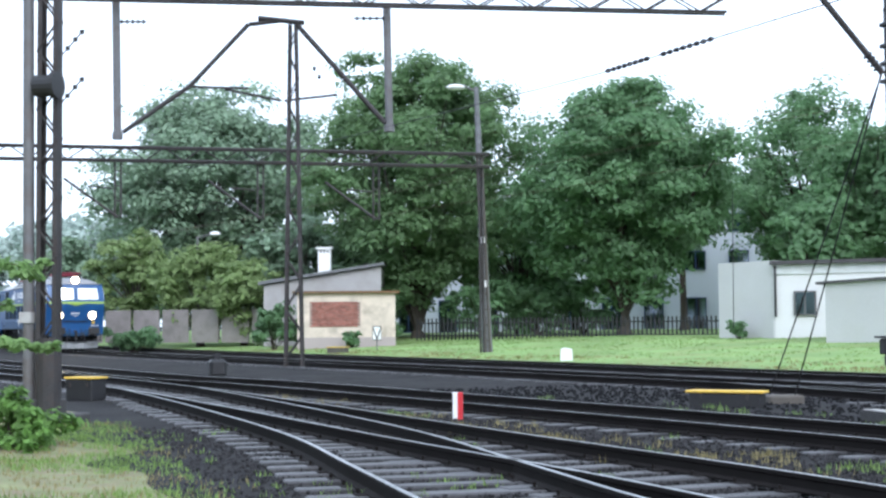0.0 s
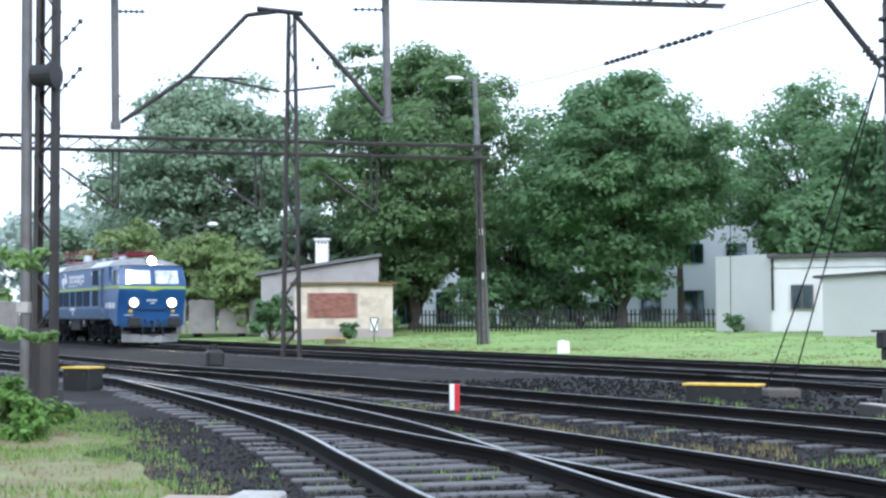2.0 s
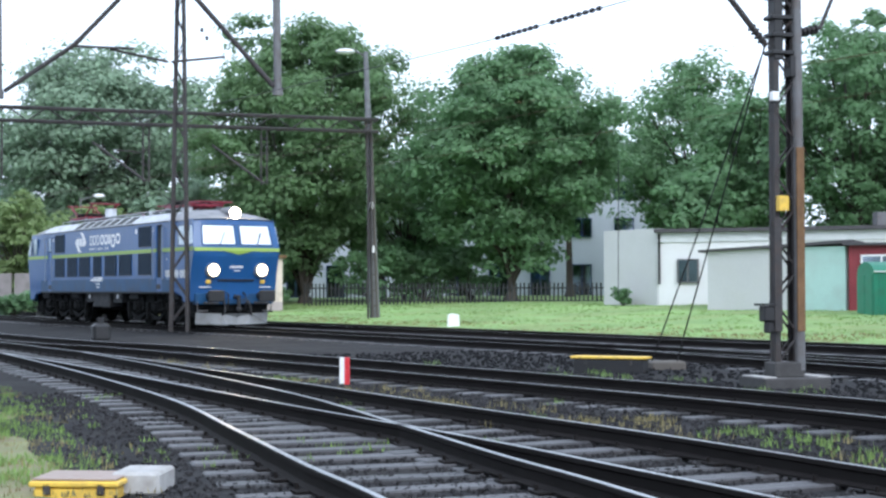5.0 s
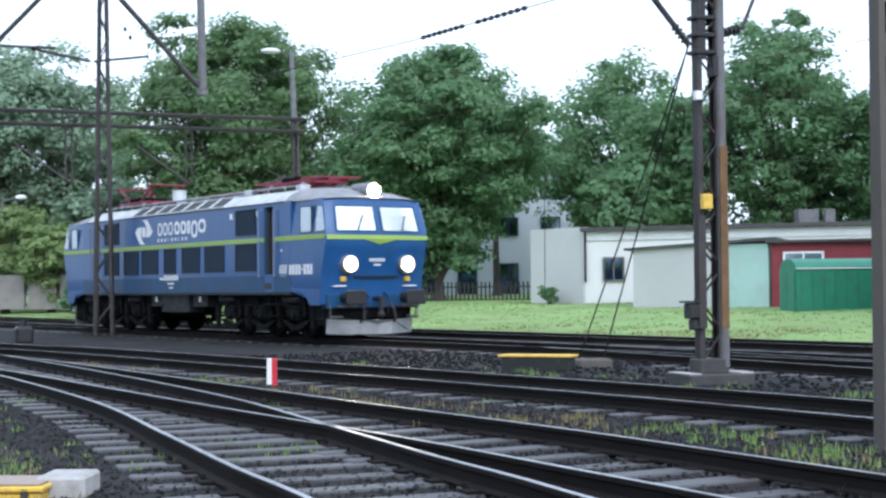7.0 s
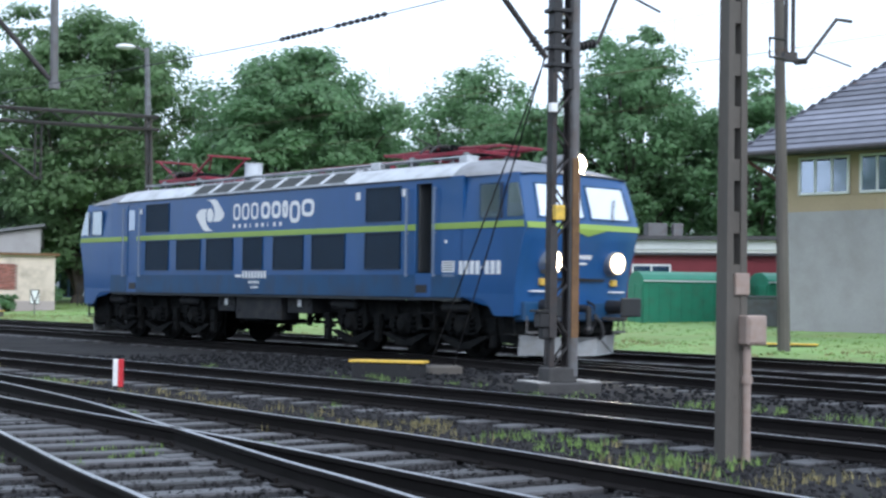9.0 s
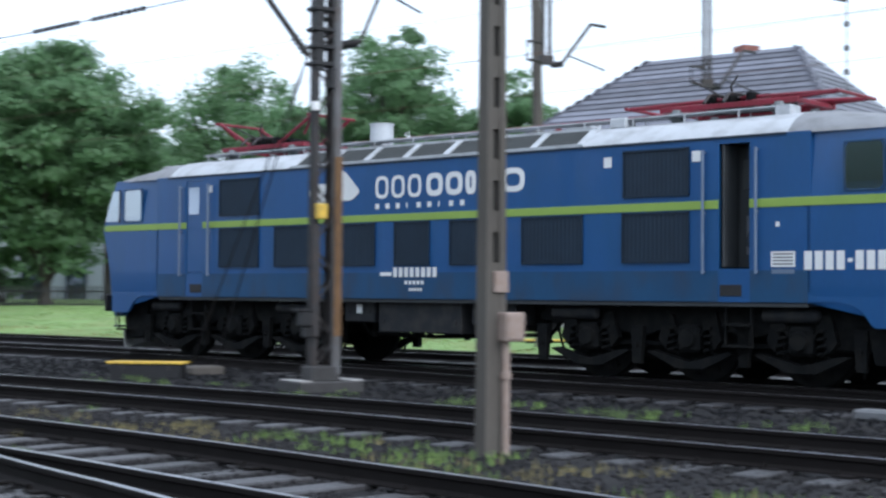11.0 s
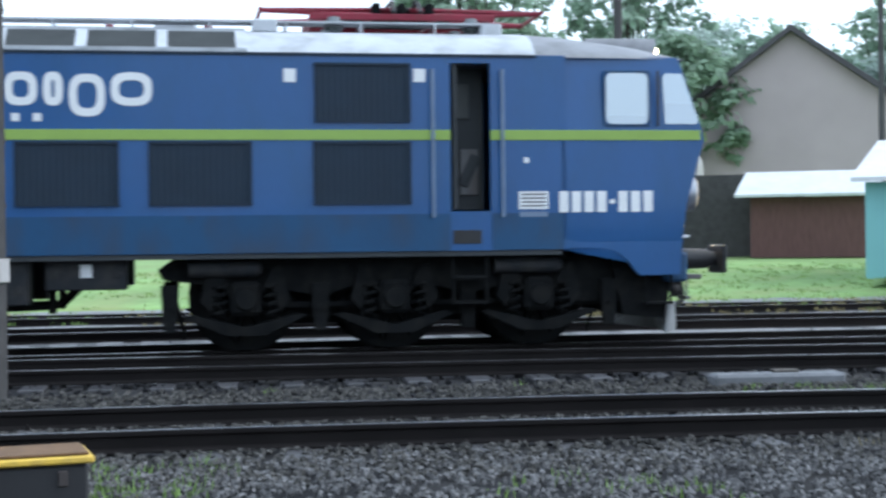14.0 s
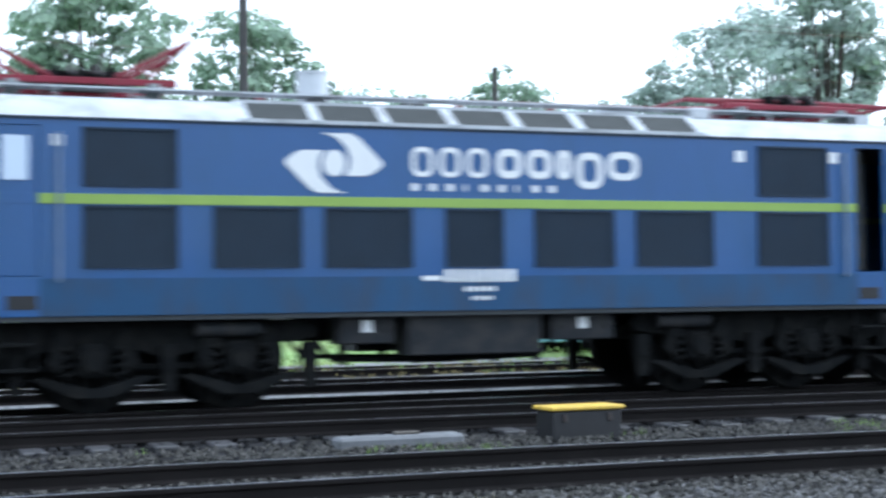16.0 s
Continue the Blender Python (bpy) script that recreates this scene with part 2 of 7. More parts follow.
M_INSUL = mat("grey insulator glaze", (0.22, 0.24, 0.25), 0.4, vary=0.12, scale=5, bump=0.02)
M_STEEL = mat("worn handrail steel", (0.17, 0.22, 0.31), 0.45, metal=0.3, vary=0.1, scale=4)
M_PLOUGH = mat("grey plough plate", (0.25, 0.26, 0.27), 0.6, vary=0.15, scale=2, dirt=(0.14, 0.12, 0.1), dirt_amount=0.5)
M_LAMP = mat("lit headlamp glass", (0.9, 0.85, 0.75), 0.3, emit=90.0, bump=0)
M_DIMLAMP = mat("lit work lamp glass", (0.9, 0.85, 0.75), 0.3, emit=9.0, bump=0)
# Emission on the ring stands in for the warm halo round the lamp.
M_BOWL = mat("reflector with halo glow", (0.7, 0.6, 0.45), 0.4, emit=1.3, bump=0)
M_REFLECT = mat("headlamp rim", (0.30, 0.32, 0.36), 0.4, metal=0.6)
M_COPPER = mat("smooth copper wire", (0.16, 0.085, 0.055), 0.28, metal=0.9, vary=0.15, scale=4, bump=0)
M_YARD = mat("weathered yard wall concrete", (0.26, 0.235, 0.225), 0.92, vary=0.15, scale=0.8, fine=12, bump=0.2, dirt=(0.15, 0.14, 0.12), dirt_amount=0.5)
M_FLATS = mat("blue-grey house render", (0.50, 0.53, 0.60), 0.92, vary=0.06, scale=0.5, fine=12, bump=0.1)
# Opaque blue keeps the panes dark where clear glass would reflect white sky.
M_BLUEPANE = mat("opaque dark blue pane", (0.022, 0.045, 0.11), 0.5, vary=0.2, scale=2, bump=0.02)
M_CRANE = mat("yellow machine paint", (0.62, 0.36, 0.03), 0.5, vary=0.15, scale=1.5, dirt=(0.25, 0.13, 0.04), dirt_amount=0.5)


# ---- mesh helpers ----
def box(bm, c, s, m=None, bevel=0.0, mi=0):
    """A box of size s about c, turned by m, its edges bevelled."""
    r = bmesh.ops.create_cube(bm, size=1.0)
    vs = r["verts"]
    bmesh.ops.scale(bm, vec=s, verts=vs)
    if bevel:
        es = list({e for v in vs for e in v.link_edges})
        rb = bmesh.ops.bevel(bm, geom=es, offset=bevel, segments=1, affect="EDGES")
        vs = list({v for f in rb["faces"] for v in f.verts} | {v for v in vs if v.is_valid})
    bmesh.ops.transform(bm, matrix=Matrix.Translation(c) @ (m or Matrix()), verts=vs)
    if mi:
        for f in {f for v in vs for f in v.link_faces}:
            f.material_index = mi
    return vs


def rod(bm, a, b, r0, r1=None, seg=8, caps=True):
    a, b = Vector(a), Vector(b)
    d = b - a
    if d.length < 1e-6:
        return []
    q = d.to_track_quat("Z", "Y").to_matrix().to_4x4()
    return bmesh.ops.create_cone(bm, cap_ends=caps, segments=seg, radius1=r0, radius2=r0 if r1 is None else r1, depth=d.length,
                                 matrix=Matrix.Translation((a + b) / 2) @ q)["verts"]


def ball(bm, c, r, seg=12, s=(1, 1, 1)):
    return bmesh.ops.create_uvsphere(bm, u_segments=seg, v_segments=max(6, seg // 2), radius=r,
                                     matrix=Matrix.Translation(c) @ Matrix.Diagonal((*s, 1)))["verts"]


def prism(bm, pts, offset):
    """A flat outline pushed by offset into a solid."""
    lo = [bm.verts.new(p) for p in pts]
    hi = [bm.verts.new(Vector(p) + Vector(offset)) for p in pts]
    n = len(pts)
    bm.faces.new(lo[::-1])
    bm.faces.new(hi)
    for i in range(n):
        bm.faces.new((lo[i], lo[(i + 1) % n], hi[(i + 1) % n], hi[i]))
    return lo + hi


def mesh_of(name, bm, mats, smooth=False):
    bmesh.ops.recalc_face_normals(bm, faces=bm.faces)
    me = bpy.data.meshes.new(name)
    bm.to_mesh(me)
    bm.free()
    for m in (mats if isinstance(mats, (list, tuple)) else [mats]):
        me.materials.append(m)
    if smooth:
        me.polygons.foreach_set("use_smooth", [True] * len(me.polygons))
        me.set_sharp_from_angle(angle=radians(35))
    return me


def part(name, bm, material, parent, label="", smooth=False):
    ob = new(name, mesh_of(name, bm, material, smooth))
    ob.parent = parent
    return tagged(ob, label)


def thing(name, label, category, group="", kind="", m=None):
    ob = new(name)
    ob.matrix_world = m or Matrix()
    return tagged(ob, label, category, group, kind)


def solid(name, bm, material, label, category, group="", kind="", m=None, smooth=False):
    ob = new(name, mesh_of(name, bm, material, smooth))
    ob.matrix_world = m or Matrix()
    return tagged(ob, label, category, group, kind)


def raw(name, verts, faces, material):
    me = bpy.data.meshes.new(name)
    me.from_pydata([tuple(v) for v in verts], [], [tuple(f) for f in faces])
    me.materials.append(material)
    me.update()
    return me


def tube(bm, pts, r, seg=6):
    """One unbroken tube through points."""
    pts = [Vector(p) for p in pts]
    rings = []
    for i, p in enumerate(pts):
        d = (pts[min(i + 1, len(pts) - 1)] - pts[max(i - 1, 0)]).normalized()
        q = d.to_track_quat("Z", "Y").to_matrix()
        rings.append([bm.verts.new(p + q @ Vector((r * math.cos(k * math.tau / seg), r * math.sin(k * math.tau / seg), 0))) for k in range(seg)])
    for u, v in zip(rings[:-1], rings[1:]):
        for k in range(seg):
            bm.faces.new((u[k], u[(k + 1) % seg], v[(k + 1) % seg], v[k]))
    bm.faces.new(rings[0][::-1])
    bm.faces.new(rings[-1])


def wire(bm, a, b, r=0.012, sag=0.0, n=1):
    a, b = Vector(a), Vector(b)
    tube(bm, [a.lerp(b, i / n) - Vector((0, 0, sag * 4 * (i / n) * (1 - i / n))) for i in range(n + 1)], r, 5)


# ---- tracks: centre lines in the plan ----
RAIL = 0.18
LOCO = [  # seconds, x, y, compass heading
    (0, -22.82, 84.42, 155.03),
    (0.5, -21.26, 81.20, 154.39),
    (1, -19.66, 78.03, 153.81),
    (1.5, -18.05, 74.90, 153.52),
    (2, -16.44, 71.82, 153.46),
    (2.5, -14.82, 68.83, 153.28),
    (3, -13.30, 65.91, 152.59),
    (3.5, -11.80, 63.07, 152.00),
    (4, -10.22, 60.32, 152.03),
    (4.2, -9.58, 59.22, 151.90),
    (6.5, -2.55, 46.49, 151.94),
    (7, -1.11, 43.87, 152.05),
    (7.5, 0.30, 41.33, 151.83),
    (8, 1.72, 38.80, 151.80),
    (8.2, 2.31, 37.79, 152.23),
    (10.3, 8.22, 26.73, 152.73),
    (11, 10.08, 23.10, 153.27),
    (11.8, 12.09, 19.04, 154.60),
    (12.5, 13.76, 15.52, 156.78),
    (13.1, 14.99, 12.45, 158.60),
    (13.8, 16.40, 8.91, 161.55),
    (14.2, 17.18, 6.96, 162.90),
    (14.5, 17.66, 5.37, 162.95),
    (15, 18.46, 2.75, 164.60),
    (16, 19.92, -2.49, 166.53),
]


def curve_through(pts, step=0.5):
    """A smooth line through plan points, resampled evenly."""
    p = np.array(pts, float)
    p = np.vstack([2 * p[0] - p[1], p, 2 * p[-1] - p[-2]])
    out = []
    for i in range(1, len(p) - 2):
        for k in np.linspace(0, 1, 24, endpoint=False):
            a, b, c, d = p[i - 1], p[i], p[i + 1], p[i + 2]
            out.append(0.5 * (2 * b + (c - a) * k + (2 * a - 5 * b + 4 * c - d) * k * k + (3 * b - a - 3 * c + d) * k ** 3))
    out = np.array(out + [p[-2]])
    s = np.concatenate([[0], np.cumsum(np.linalg.norm(np.diff(out, axis=0), axis=1))])
    t = np.arange(0, s[-1], step)
    line = np.stack([np.interp(t, s, out[:, 0]), np.interp(t, s, out[:, 1])], 1)
    d = np.gradient(line, axis=0)
    d /= np.linalg.norm(d, axis=1)[:, None]
    return line, d


def beside(line_dir, off):
    """The line moved off metres to its left."""
    line, d = line_dir
    return line + np.stack([-d[:, 1], d[:, 0]], 1) * off


MAIN = curve_through([(-60, 150), (-41, 119), (-31.5, 101), (-22.8, 84.4), (-14.8, 68.8), (-9.6, 59.2), (-2.5, 46.5), (2.3, 37.8), (8.2, 26.7),
                      (12.1, 19.0), (13.8, 15.5), (16.4, 8.9), (18.5, 2.75), (19.95, -2.5), (22.4, -12.5), (25, -26), (28.5, -48), (33, -75), (39, -110)])
BACK_LINE = beside(MAIN, 4.6)
BACK = (BACK_LINE, MAIN[1])

FAR_LINE = beside(MAIN, 9.4)
FAR = (FAR_LINE[(MAIN[0][:, 1] < 22) & (MAIN[0][:, 1] > -80)], MAIN[1][(MAIN[0][:, 1] < 22) & (MAIN[0][:, 1] > -80)])


def leaving():
    """The siding that leaves the main track towards the camera's side."""
    line, d = MAIN
    off = -np.interp(-line[:, 1], [-30, -21, -7, 2, 20, 60], [0.0, 1.5, 2.2, 2.75, 4.4, 6.5])
    keep = (line[:, 1] < 31) & (line[:, 1] > -70)
    p = line + np.stack([-d[:, 1], d[:, 0]], 1) * off[:, None]
    p = p[keep]
    g = np.gradient(p, axis=0)
    return p, g / np.linalg.norm(g, axis=1)[:, None]


SIDING = leaving()
NEAR2 = curve_through([(-26, 70), (-16.5, 53.5), (-6.9, 36.3), (-3.9, 32.0), (1.2, 23.0), (4.5, 17.0), (6.3, 13.2), (8.6, 8.3), (10.1, 4.2), (10.85, 1.6), (11.7, -1.9), (12.6, -6.5), (14, -15), (17, -36), (21, -60)])
NEAR1 = curve_through([(-30, 70), (-19.5, 53), (-10.3, 38.3), (-5.7, 29.5), (-3.0, 23.6), (0.05, 16.5), (1.85, 12.5), (2.8, 10.1), (3.7, 7.7), (5.2, 3.0), (6.4, -2), (8.2, -12), (10.5, -30)])
NEAR0 = curve_through([(-5.7, 29.5), (-3.4, 23.6), (-1.15, 17.2), (-0.1, 13.2), (0.55, 10.6), (1.05, 8.8), (1.9, 5.0), (2.7, 0.0), (3.4, -8), (4.4, -25)])


# ---- ground ----
def ground():
    xs = np.concatenate([[-3000, -1200, -500, -250, -150], np.arange(-100, 101, 4), [150, 250, 500, 1200, 3000]])
    ys = np.concatenate([[-3000, -1200, -500, -250, -120], np.arange(-80, 161, 4), [250, 500, 1200, 3000]])
    v = [(x, y, 0.0 if abs(x) > 100 or abs(y) > 160 else 0.025 * noise.noise((x * 0.3, y * 0.3, 0)) - 0.01) for y in ys for x in xs]
    w = len(xs)
    f = [(j * w + i, j * w + i + 1, (j + 1) * w + i + 1, (j + 1) * w + i) for j in range(len(ys) - 1) for i in range(w - 1)]
    tagged(new("ground", raw("ground", v, f, M_CINDER)), "dark cinder and ballast ground of a railway yard", "ground", kind="structure")


def strip(name, line_dir, offs, heights, material, label, wobble, category="grass", widen=0.0):
    """A sheet laid along a line, from offset to offset, with an uneven first edge."""
    line, d = line_dir
    n = np.stack([-d[:, 1], d[:, 0]], 1)
    v, f = [], []
    for i in range(len(line)):
        for j, (o, h) in enumerate(zip(offs, heights)):
            k = wobble * noise.noise((line[i, 0] * 0.5, line[i, 1] * 0.5, 3.0)) if j < 2 else 0.0
            k += widen * float(np.interp(line[i, 1], [8, 26], [1, 0])) * max(0.0, 1 - (o - offs[0]) / 22)
            p = line[i] + n[i] * (o + k)
            v.append((p[0], p[1], h + (0.06 * noise.noise((p[0] * 0.35, p[1] * 0.35, 1.0)) if 0 < j and abs(o) < 60 else 0.0)))
    w = len(offs)
    for i in range(len(line) - 1):
        for j in range(w - 1):
            f.append((i * w + j, i * w + j + 1, (i + 1) * w + j + 1, (i + 1) * w + j))
    return tagged(new(name, raw(name, v, f, material)), label, category, kind="structure")


ground()
far_line = (MAIN[0][::6], MAIN[1][::6])
LAWN_OFF = [7.2, 7.9, 10, 13, 17, 22, 27, 34, 45, 70, 150, 600]
LAWN_H = [-0.04, 0.05, 0.13, 0.24, 0.40, 0.56, 0.70, 0.80, 0.90, 0.95, 1.0, 1.0]


def lawn_z(off):
    return float(np.interp(off, LAWN_OFF, LAWN_H))


strip("lawn", far_line, LAWN_OFF, LAWN_H, M_LAWN, "mown grass strip with dry patches beside the tracks", 0.5, widen=8.5)
side_line = (MAIN[0][(MAIN[0][:, 1] < 24) & (MAIN[0][:, 1] > -80)][::3], MAIN[1][(MAIN[0][:, 1] < 24) & (MAIN[0][:, 1] > -80)][::3])
strip("gravel_bed", side_line, [1.75, 2.2, 5, 8, 12, 18.5], [0.012, 0.02, 0.02, 0.02, 0.02, 0.0], M_GRAVEL, "pale grey gravel bed under the far tracks", 0.3, "gravel")
n0 = (NEAR0[0][::1], NEAR0[1][::1])
strip("grass_verge", n0, [-1.9, -2.5, -3.2, -4.2, -5.5, -7.5, -11, -18, -40], [-0.05, 0.0, 0.03, 0.06, 0.08, 0.1, 0.1, 0.1, 0.1], M_VERGE,
      "worn grass verge with bare soil beside the tracks", 0.45)


def main_offset(x, y):
    line, d = MAIN
    i = int(np.argmin((line[:, 0] - x) ** 2 + (line[:, 1] - y) ** 2))
    return float(-d[i, 1] * (x - line[i, 0]) + d[i, 0] * (y - line[i, 1]))


def on_ground(x, y):
    o = main_offset(x, y)
    return lawn_z(o) if o > 7.5 else 0.0


# ---- railway tracks ----
def rail_mesh(line):
    prof = [(-0.065, -0.15, 0), (-0.065, -0.138, 0), (-0.012, -0.118, 0), (-0.012, -0.045, 0), (-0.035, -0.034, 0), (-0.035, -0.006, 0), (-0.024, 0.0, 0),
            (0.024, 0.0, 0), (0.035, -0.006, 0), (0.035, -0.034, 0), (0.012, -0.045, 0), (0.012, -0.118, 0), (0.065, -0.138, 0), (0.065, -0.15, 0)]
    d = np.gradient(line, axis=0)
    d /= np.linalg.norm(d, axis=1)[:, None]
    n = np.stack([-d[:, 1], d[:, 0]], 1)
    v, f, mi, w = [], [], [], len(prof)
    for i in range(len(line)):
        for o, z, _ in prof:
            v.append((*(line[i] + n[i] * o), RAIL + z))
    for i in range(len(line) - 1):
        for j in range(w - 1):
            f.append((i * w + j, i * w + j + 1, (i + 1) * w + j + 1, (i + 1) * w + j))
            mi.append(1 if j == 6 else 0)
    me = raw("rail", v, f, M_RAILSIDE)
    me.materials.append(M_RAILTOP)
    me.polygons.foreach_set("material_index", mi)
    return me


def sleeper_mesh(length):
    bm = bmesh.new()
    box(bm, (0, 0, 0), (0.25, length, 0.14), bevel=0.015)
    return mesh_of("sleeper", bm, M_SLEEPER)


def plate_mesh():
    bm = bmesh.new()
    box(bm, (0, 0, 0), (0.17, 0.32, 0.018), bevel=0.004)
    for sx, sy in ((-0.05, -0.12), (0.05, 0.12)):
        rod(bm, (sx, sy, 0), (sx, sy, 0.05), 0.016, seg=6)
    return mesh_of("fastening", bm, M_RAILSIDE)


PLATE = plate_mesh()


def track(label, line_dir, span, length=2.6, spacing=0.64, first=0.0, plates=False):
    """A track: two rails, with sleepers over the stretch of it that is near."""
    line, d = line_dir
    t = thing("railway_track", label, "railway track", kind="structure")
    for o in (0.753, -0.753):
        r = new("rail", rail_mesh(beside(line_dir, o)))
        r.parent = t
    me = {}
    rnd = random.Random(7)
    step = np.linalg.norm(line[1] - line[0])
    s, n = first, 0
    total = step * (len(line) - 1)
    while s < total - 1 and n < 290:
        i = s / step
        a = int(i)
        p = line[a] + (line[a + 1] - line[a]) * (i - a)
        if span[0] < p[1] < span[1]:
            ln = length(p[1]) if callable(length) else length
            key = round(ln * 2) / 2 if callable(length) else ln
            if key not in me:
                me[key] = sleeper_mesh(key)
            ob = new("sleeper", me[key])
            shift = (ln - 2.6) / 2 if callable(length) else 0
            q = p + np.array([-d[a, 1], d[a, 0]]) * shift
            ob.matrix_world = pose(q[0], q[1], -0.045 + rnd.uniform(-0.012, 0.012), 0, rnd.uniform(-0.6, 0.6), math.degrees(math.atan2(d[a, 1], d[a, 0])) + rnd.uniform(-1.2, 1.2))
            ob.parent = t
            n += 1
            if plates and p[1] > 4:
                for o in (0.753, -0.753):
                    pl = new("fastening", PLATE)
                    pq = p + np.array([-d[a, 1], d[a, 0]]) * o
                    pl.matrix_world = pose(pq[0], pq[1], 0.03, 0, 0, math.degrees(math.atan2(d[a, 1], d[a, 0])))
                    pl.parent = t
        s += spacing
    return t


# ---- locomotive ----
def loco_section():
    """Half outline of the body across: side, gutter and rounded roof."""
    side = [(1.49, 1.16), (1.49, 3.36), (1.47, 3.46)]
    roof = [(1.40, 3.53), (1.24, 3.66), (1.0, 3.76), (0.6, 3.83), (0.0, 3.86)]
    return side, roof


def mirror_y(pts):
    return [(-y, z) for y, z in pts[::-1]]


def slab_on_side(bm, x0, x1, z0, z1, out=0.012, side=-1, y=1.49):
    box(bm, ((x0 + x1) / 2, side * (y + out / 2), (z0 + z1) / 2), (x1 - x0, out, z1 - z0), bevel=min(0.004, out / 3))


def ring_plate(bm, x0, x1, z0, z1, t, side):
    """A rounded hollow plate on the body side."""
    cx, cz, rx, rz = (x0 + x1) / 2, (z0 + z1) / 2, (x1 - x0) / 2, (z1 - z0) / 2
    rows = []
    for k in range(20):
        a = math.tau * k / 20
        u, v = math.cos(a), math.sin(a)
        u, v = math.copysign(abs(u) ** 0.7, u), math.copysign(abs(v) ** 0.7, v)
        rows.append([bm.verts.new((cx + (rx - d) * u, side * o, cz + (rz - d) * v)) for d, o in ((0, 1.494), (0, 1.498), (t, 1.498), (t, 1.494))])
    for p, q in zip(rows, rows[1:] + rows[:1]):
        for j in range(4):
            bm.faces.new((p[j], p[(j + 1) % 4], q[(j + 1) % 4], q[j]))


def louvre(x0, x1, z0, z1, side, parent):
    bm = bmesh.new()
    y = side * 1.496
    box(bm, ((x0 + x1) / 2, y, (z0 + z1) / 2), (x1 - x0, 0.012, z1 - z0))
    n = 15
    for i in range(n):
        x = x0 + 0.03 + (x1 - x0 - 0.06) * (i + 0.5) / n
        box(bm, (x, y + side * 0.006, (z0 + z1) / 2), (0.03, 0.008, z1 - z0 - 0.05), pose(0, 0, 0, 0, 0, 25))
    for a, b, c, d in ((x0, x1, z0, z0 + 0.03), (x0, x1, z1 - 0.03, z1), (x0, x0 + 0.03, z0, z1), (x1 - 0.03, x1, z0, z1)):
        box(bm, ((a + b) / 2, y + side * 0.012, (c + d) / 2), (b - a, 0.024, d - c))
    part("louvre", bm, M_LOUVRE, parent)


CAB = [  # front profile at the middle: forward, height
    (8.50, 0.86), (8.52, 1.30), (8.58, 1.70), (8.72, 2.20), (8.80, 2.45), (8.77, 2.60), (8.54, 3.36), (8.50, 3.46)]


def cab_shell(e):
    """The nose as rings from the side wall round to the middle, by end e (+1 front, -1 rear)."""
    bm = bmesh.new()
    rings = []
    for k in (0.0, 0.25, 0.5, 0.72, 0.88, 0.96, 1.0):          # 0 in the middle, 1 at the side
        ring = []
        for x, z in CAB:
            back = 0.08 * k ** 2 + (0.05 if k > 0.95 else 0.02 * max(0, k - 0.7) / 0.25)
            y = 1.49 * min(1.0, k + 0.01)
            if z > 2.6:
                y -= 0.10 * (z - 2.6) * k
            if z < 1.2:
                y -= 0.04 * k
            ring.append(((x - back) * e, y, z))
        rings.append(ring)
    full = [[(x, -y, z) for x, y, z in r] for r in rings[:0:-1]] + rings
    vs = [[bm.verts.new(p) for p in r] for r in full]
    # tail of the shell along the side back to the door
    for sgn, col in ((-1, vs[0]), (1, vs[-1])):
        tail = []
        for (x, z), v in zip(CAB, col):
            tail.append(bm.verts.new((6.9 * e, v.co.y, max(z, 1.16) if z < 1.16 else z)))
        for i in range(len(col) - 1):
            f = bm.faces.new((col[i], col[i + 1], tail[i + 1], tail[i]))
    for a, b in zip(vs[:-1], vs[1:]):
        for i in range(len(a) - 1):
            bm.faces.new((a[i], a[i + 1], b[i + 1], b[i]))
    return bm


def front_at(k, z, e, out=0.0):
    """A place on the nose: k from -1 to 1 across, z high."""
    zs, xs = [p[1] for p in CAB], [p[0] for p in CAB]
    x = float(np.interp(z, zs, xs)) - 0.08 * k * k - (0.02 * max(0, abs(k) - 0.7) / 0.25)
    y = 1.49 * k
    if z > 2.6:
        y -= 0.10 * (z - 2.6) * k
    return Vector(((x + out) * e, y, z))


def front_patch(bm, k0, k1, z0, z1, e, out, thick=0.02, n=4):
    """A thin plate that follows the nose."""
    rows = []
    for i in range(n + 1):
        k = k0 + (k1 - k0) * i / n
        rows.append([bm.verts.new(front_at(k, z, e, o)) for z, o in ((z0, out), (z1, out), (z1, out - thick), (z0, out - thick))])
    for a, b in zip(rows[:-1], rows[1:]):
        for j in range(4):
            bm.faces.new((a[j], a[(j + 1) % 4], b[(j + 1) % 4], b[j]))
    bm.faces.new(rows[0])
    bm.faces.new(rows[-1][::-1])


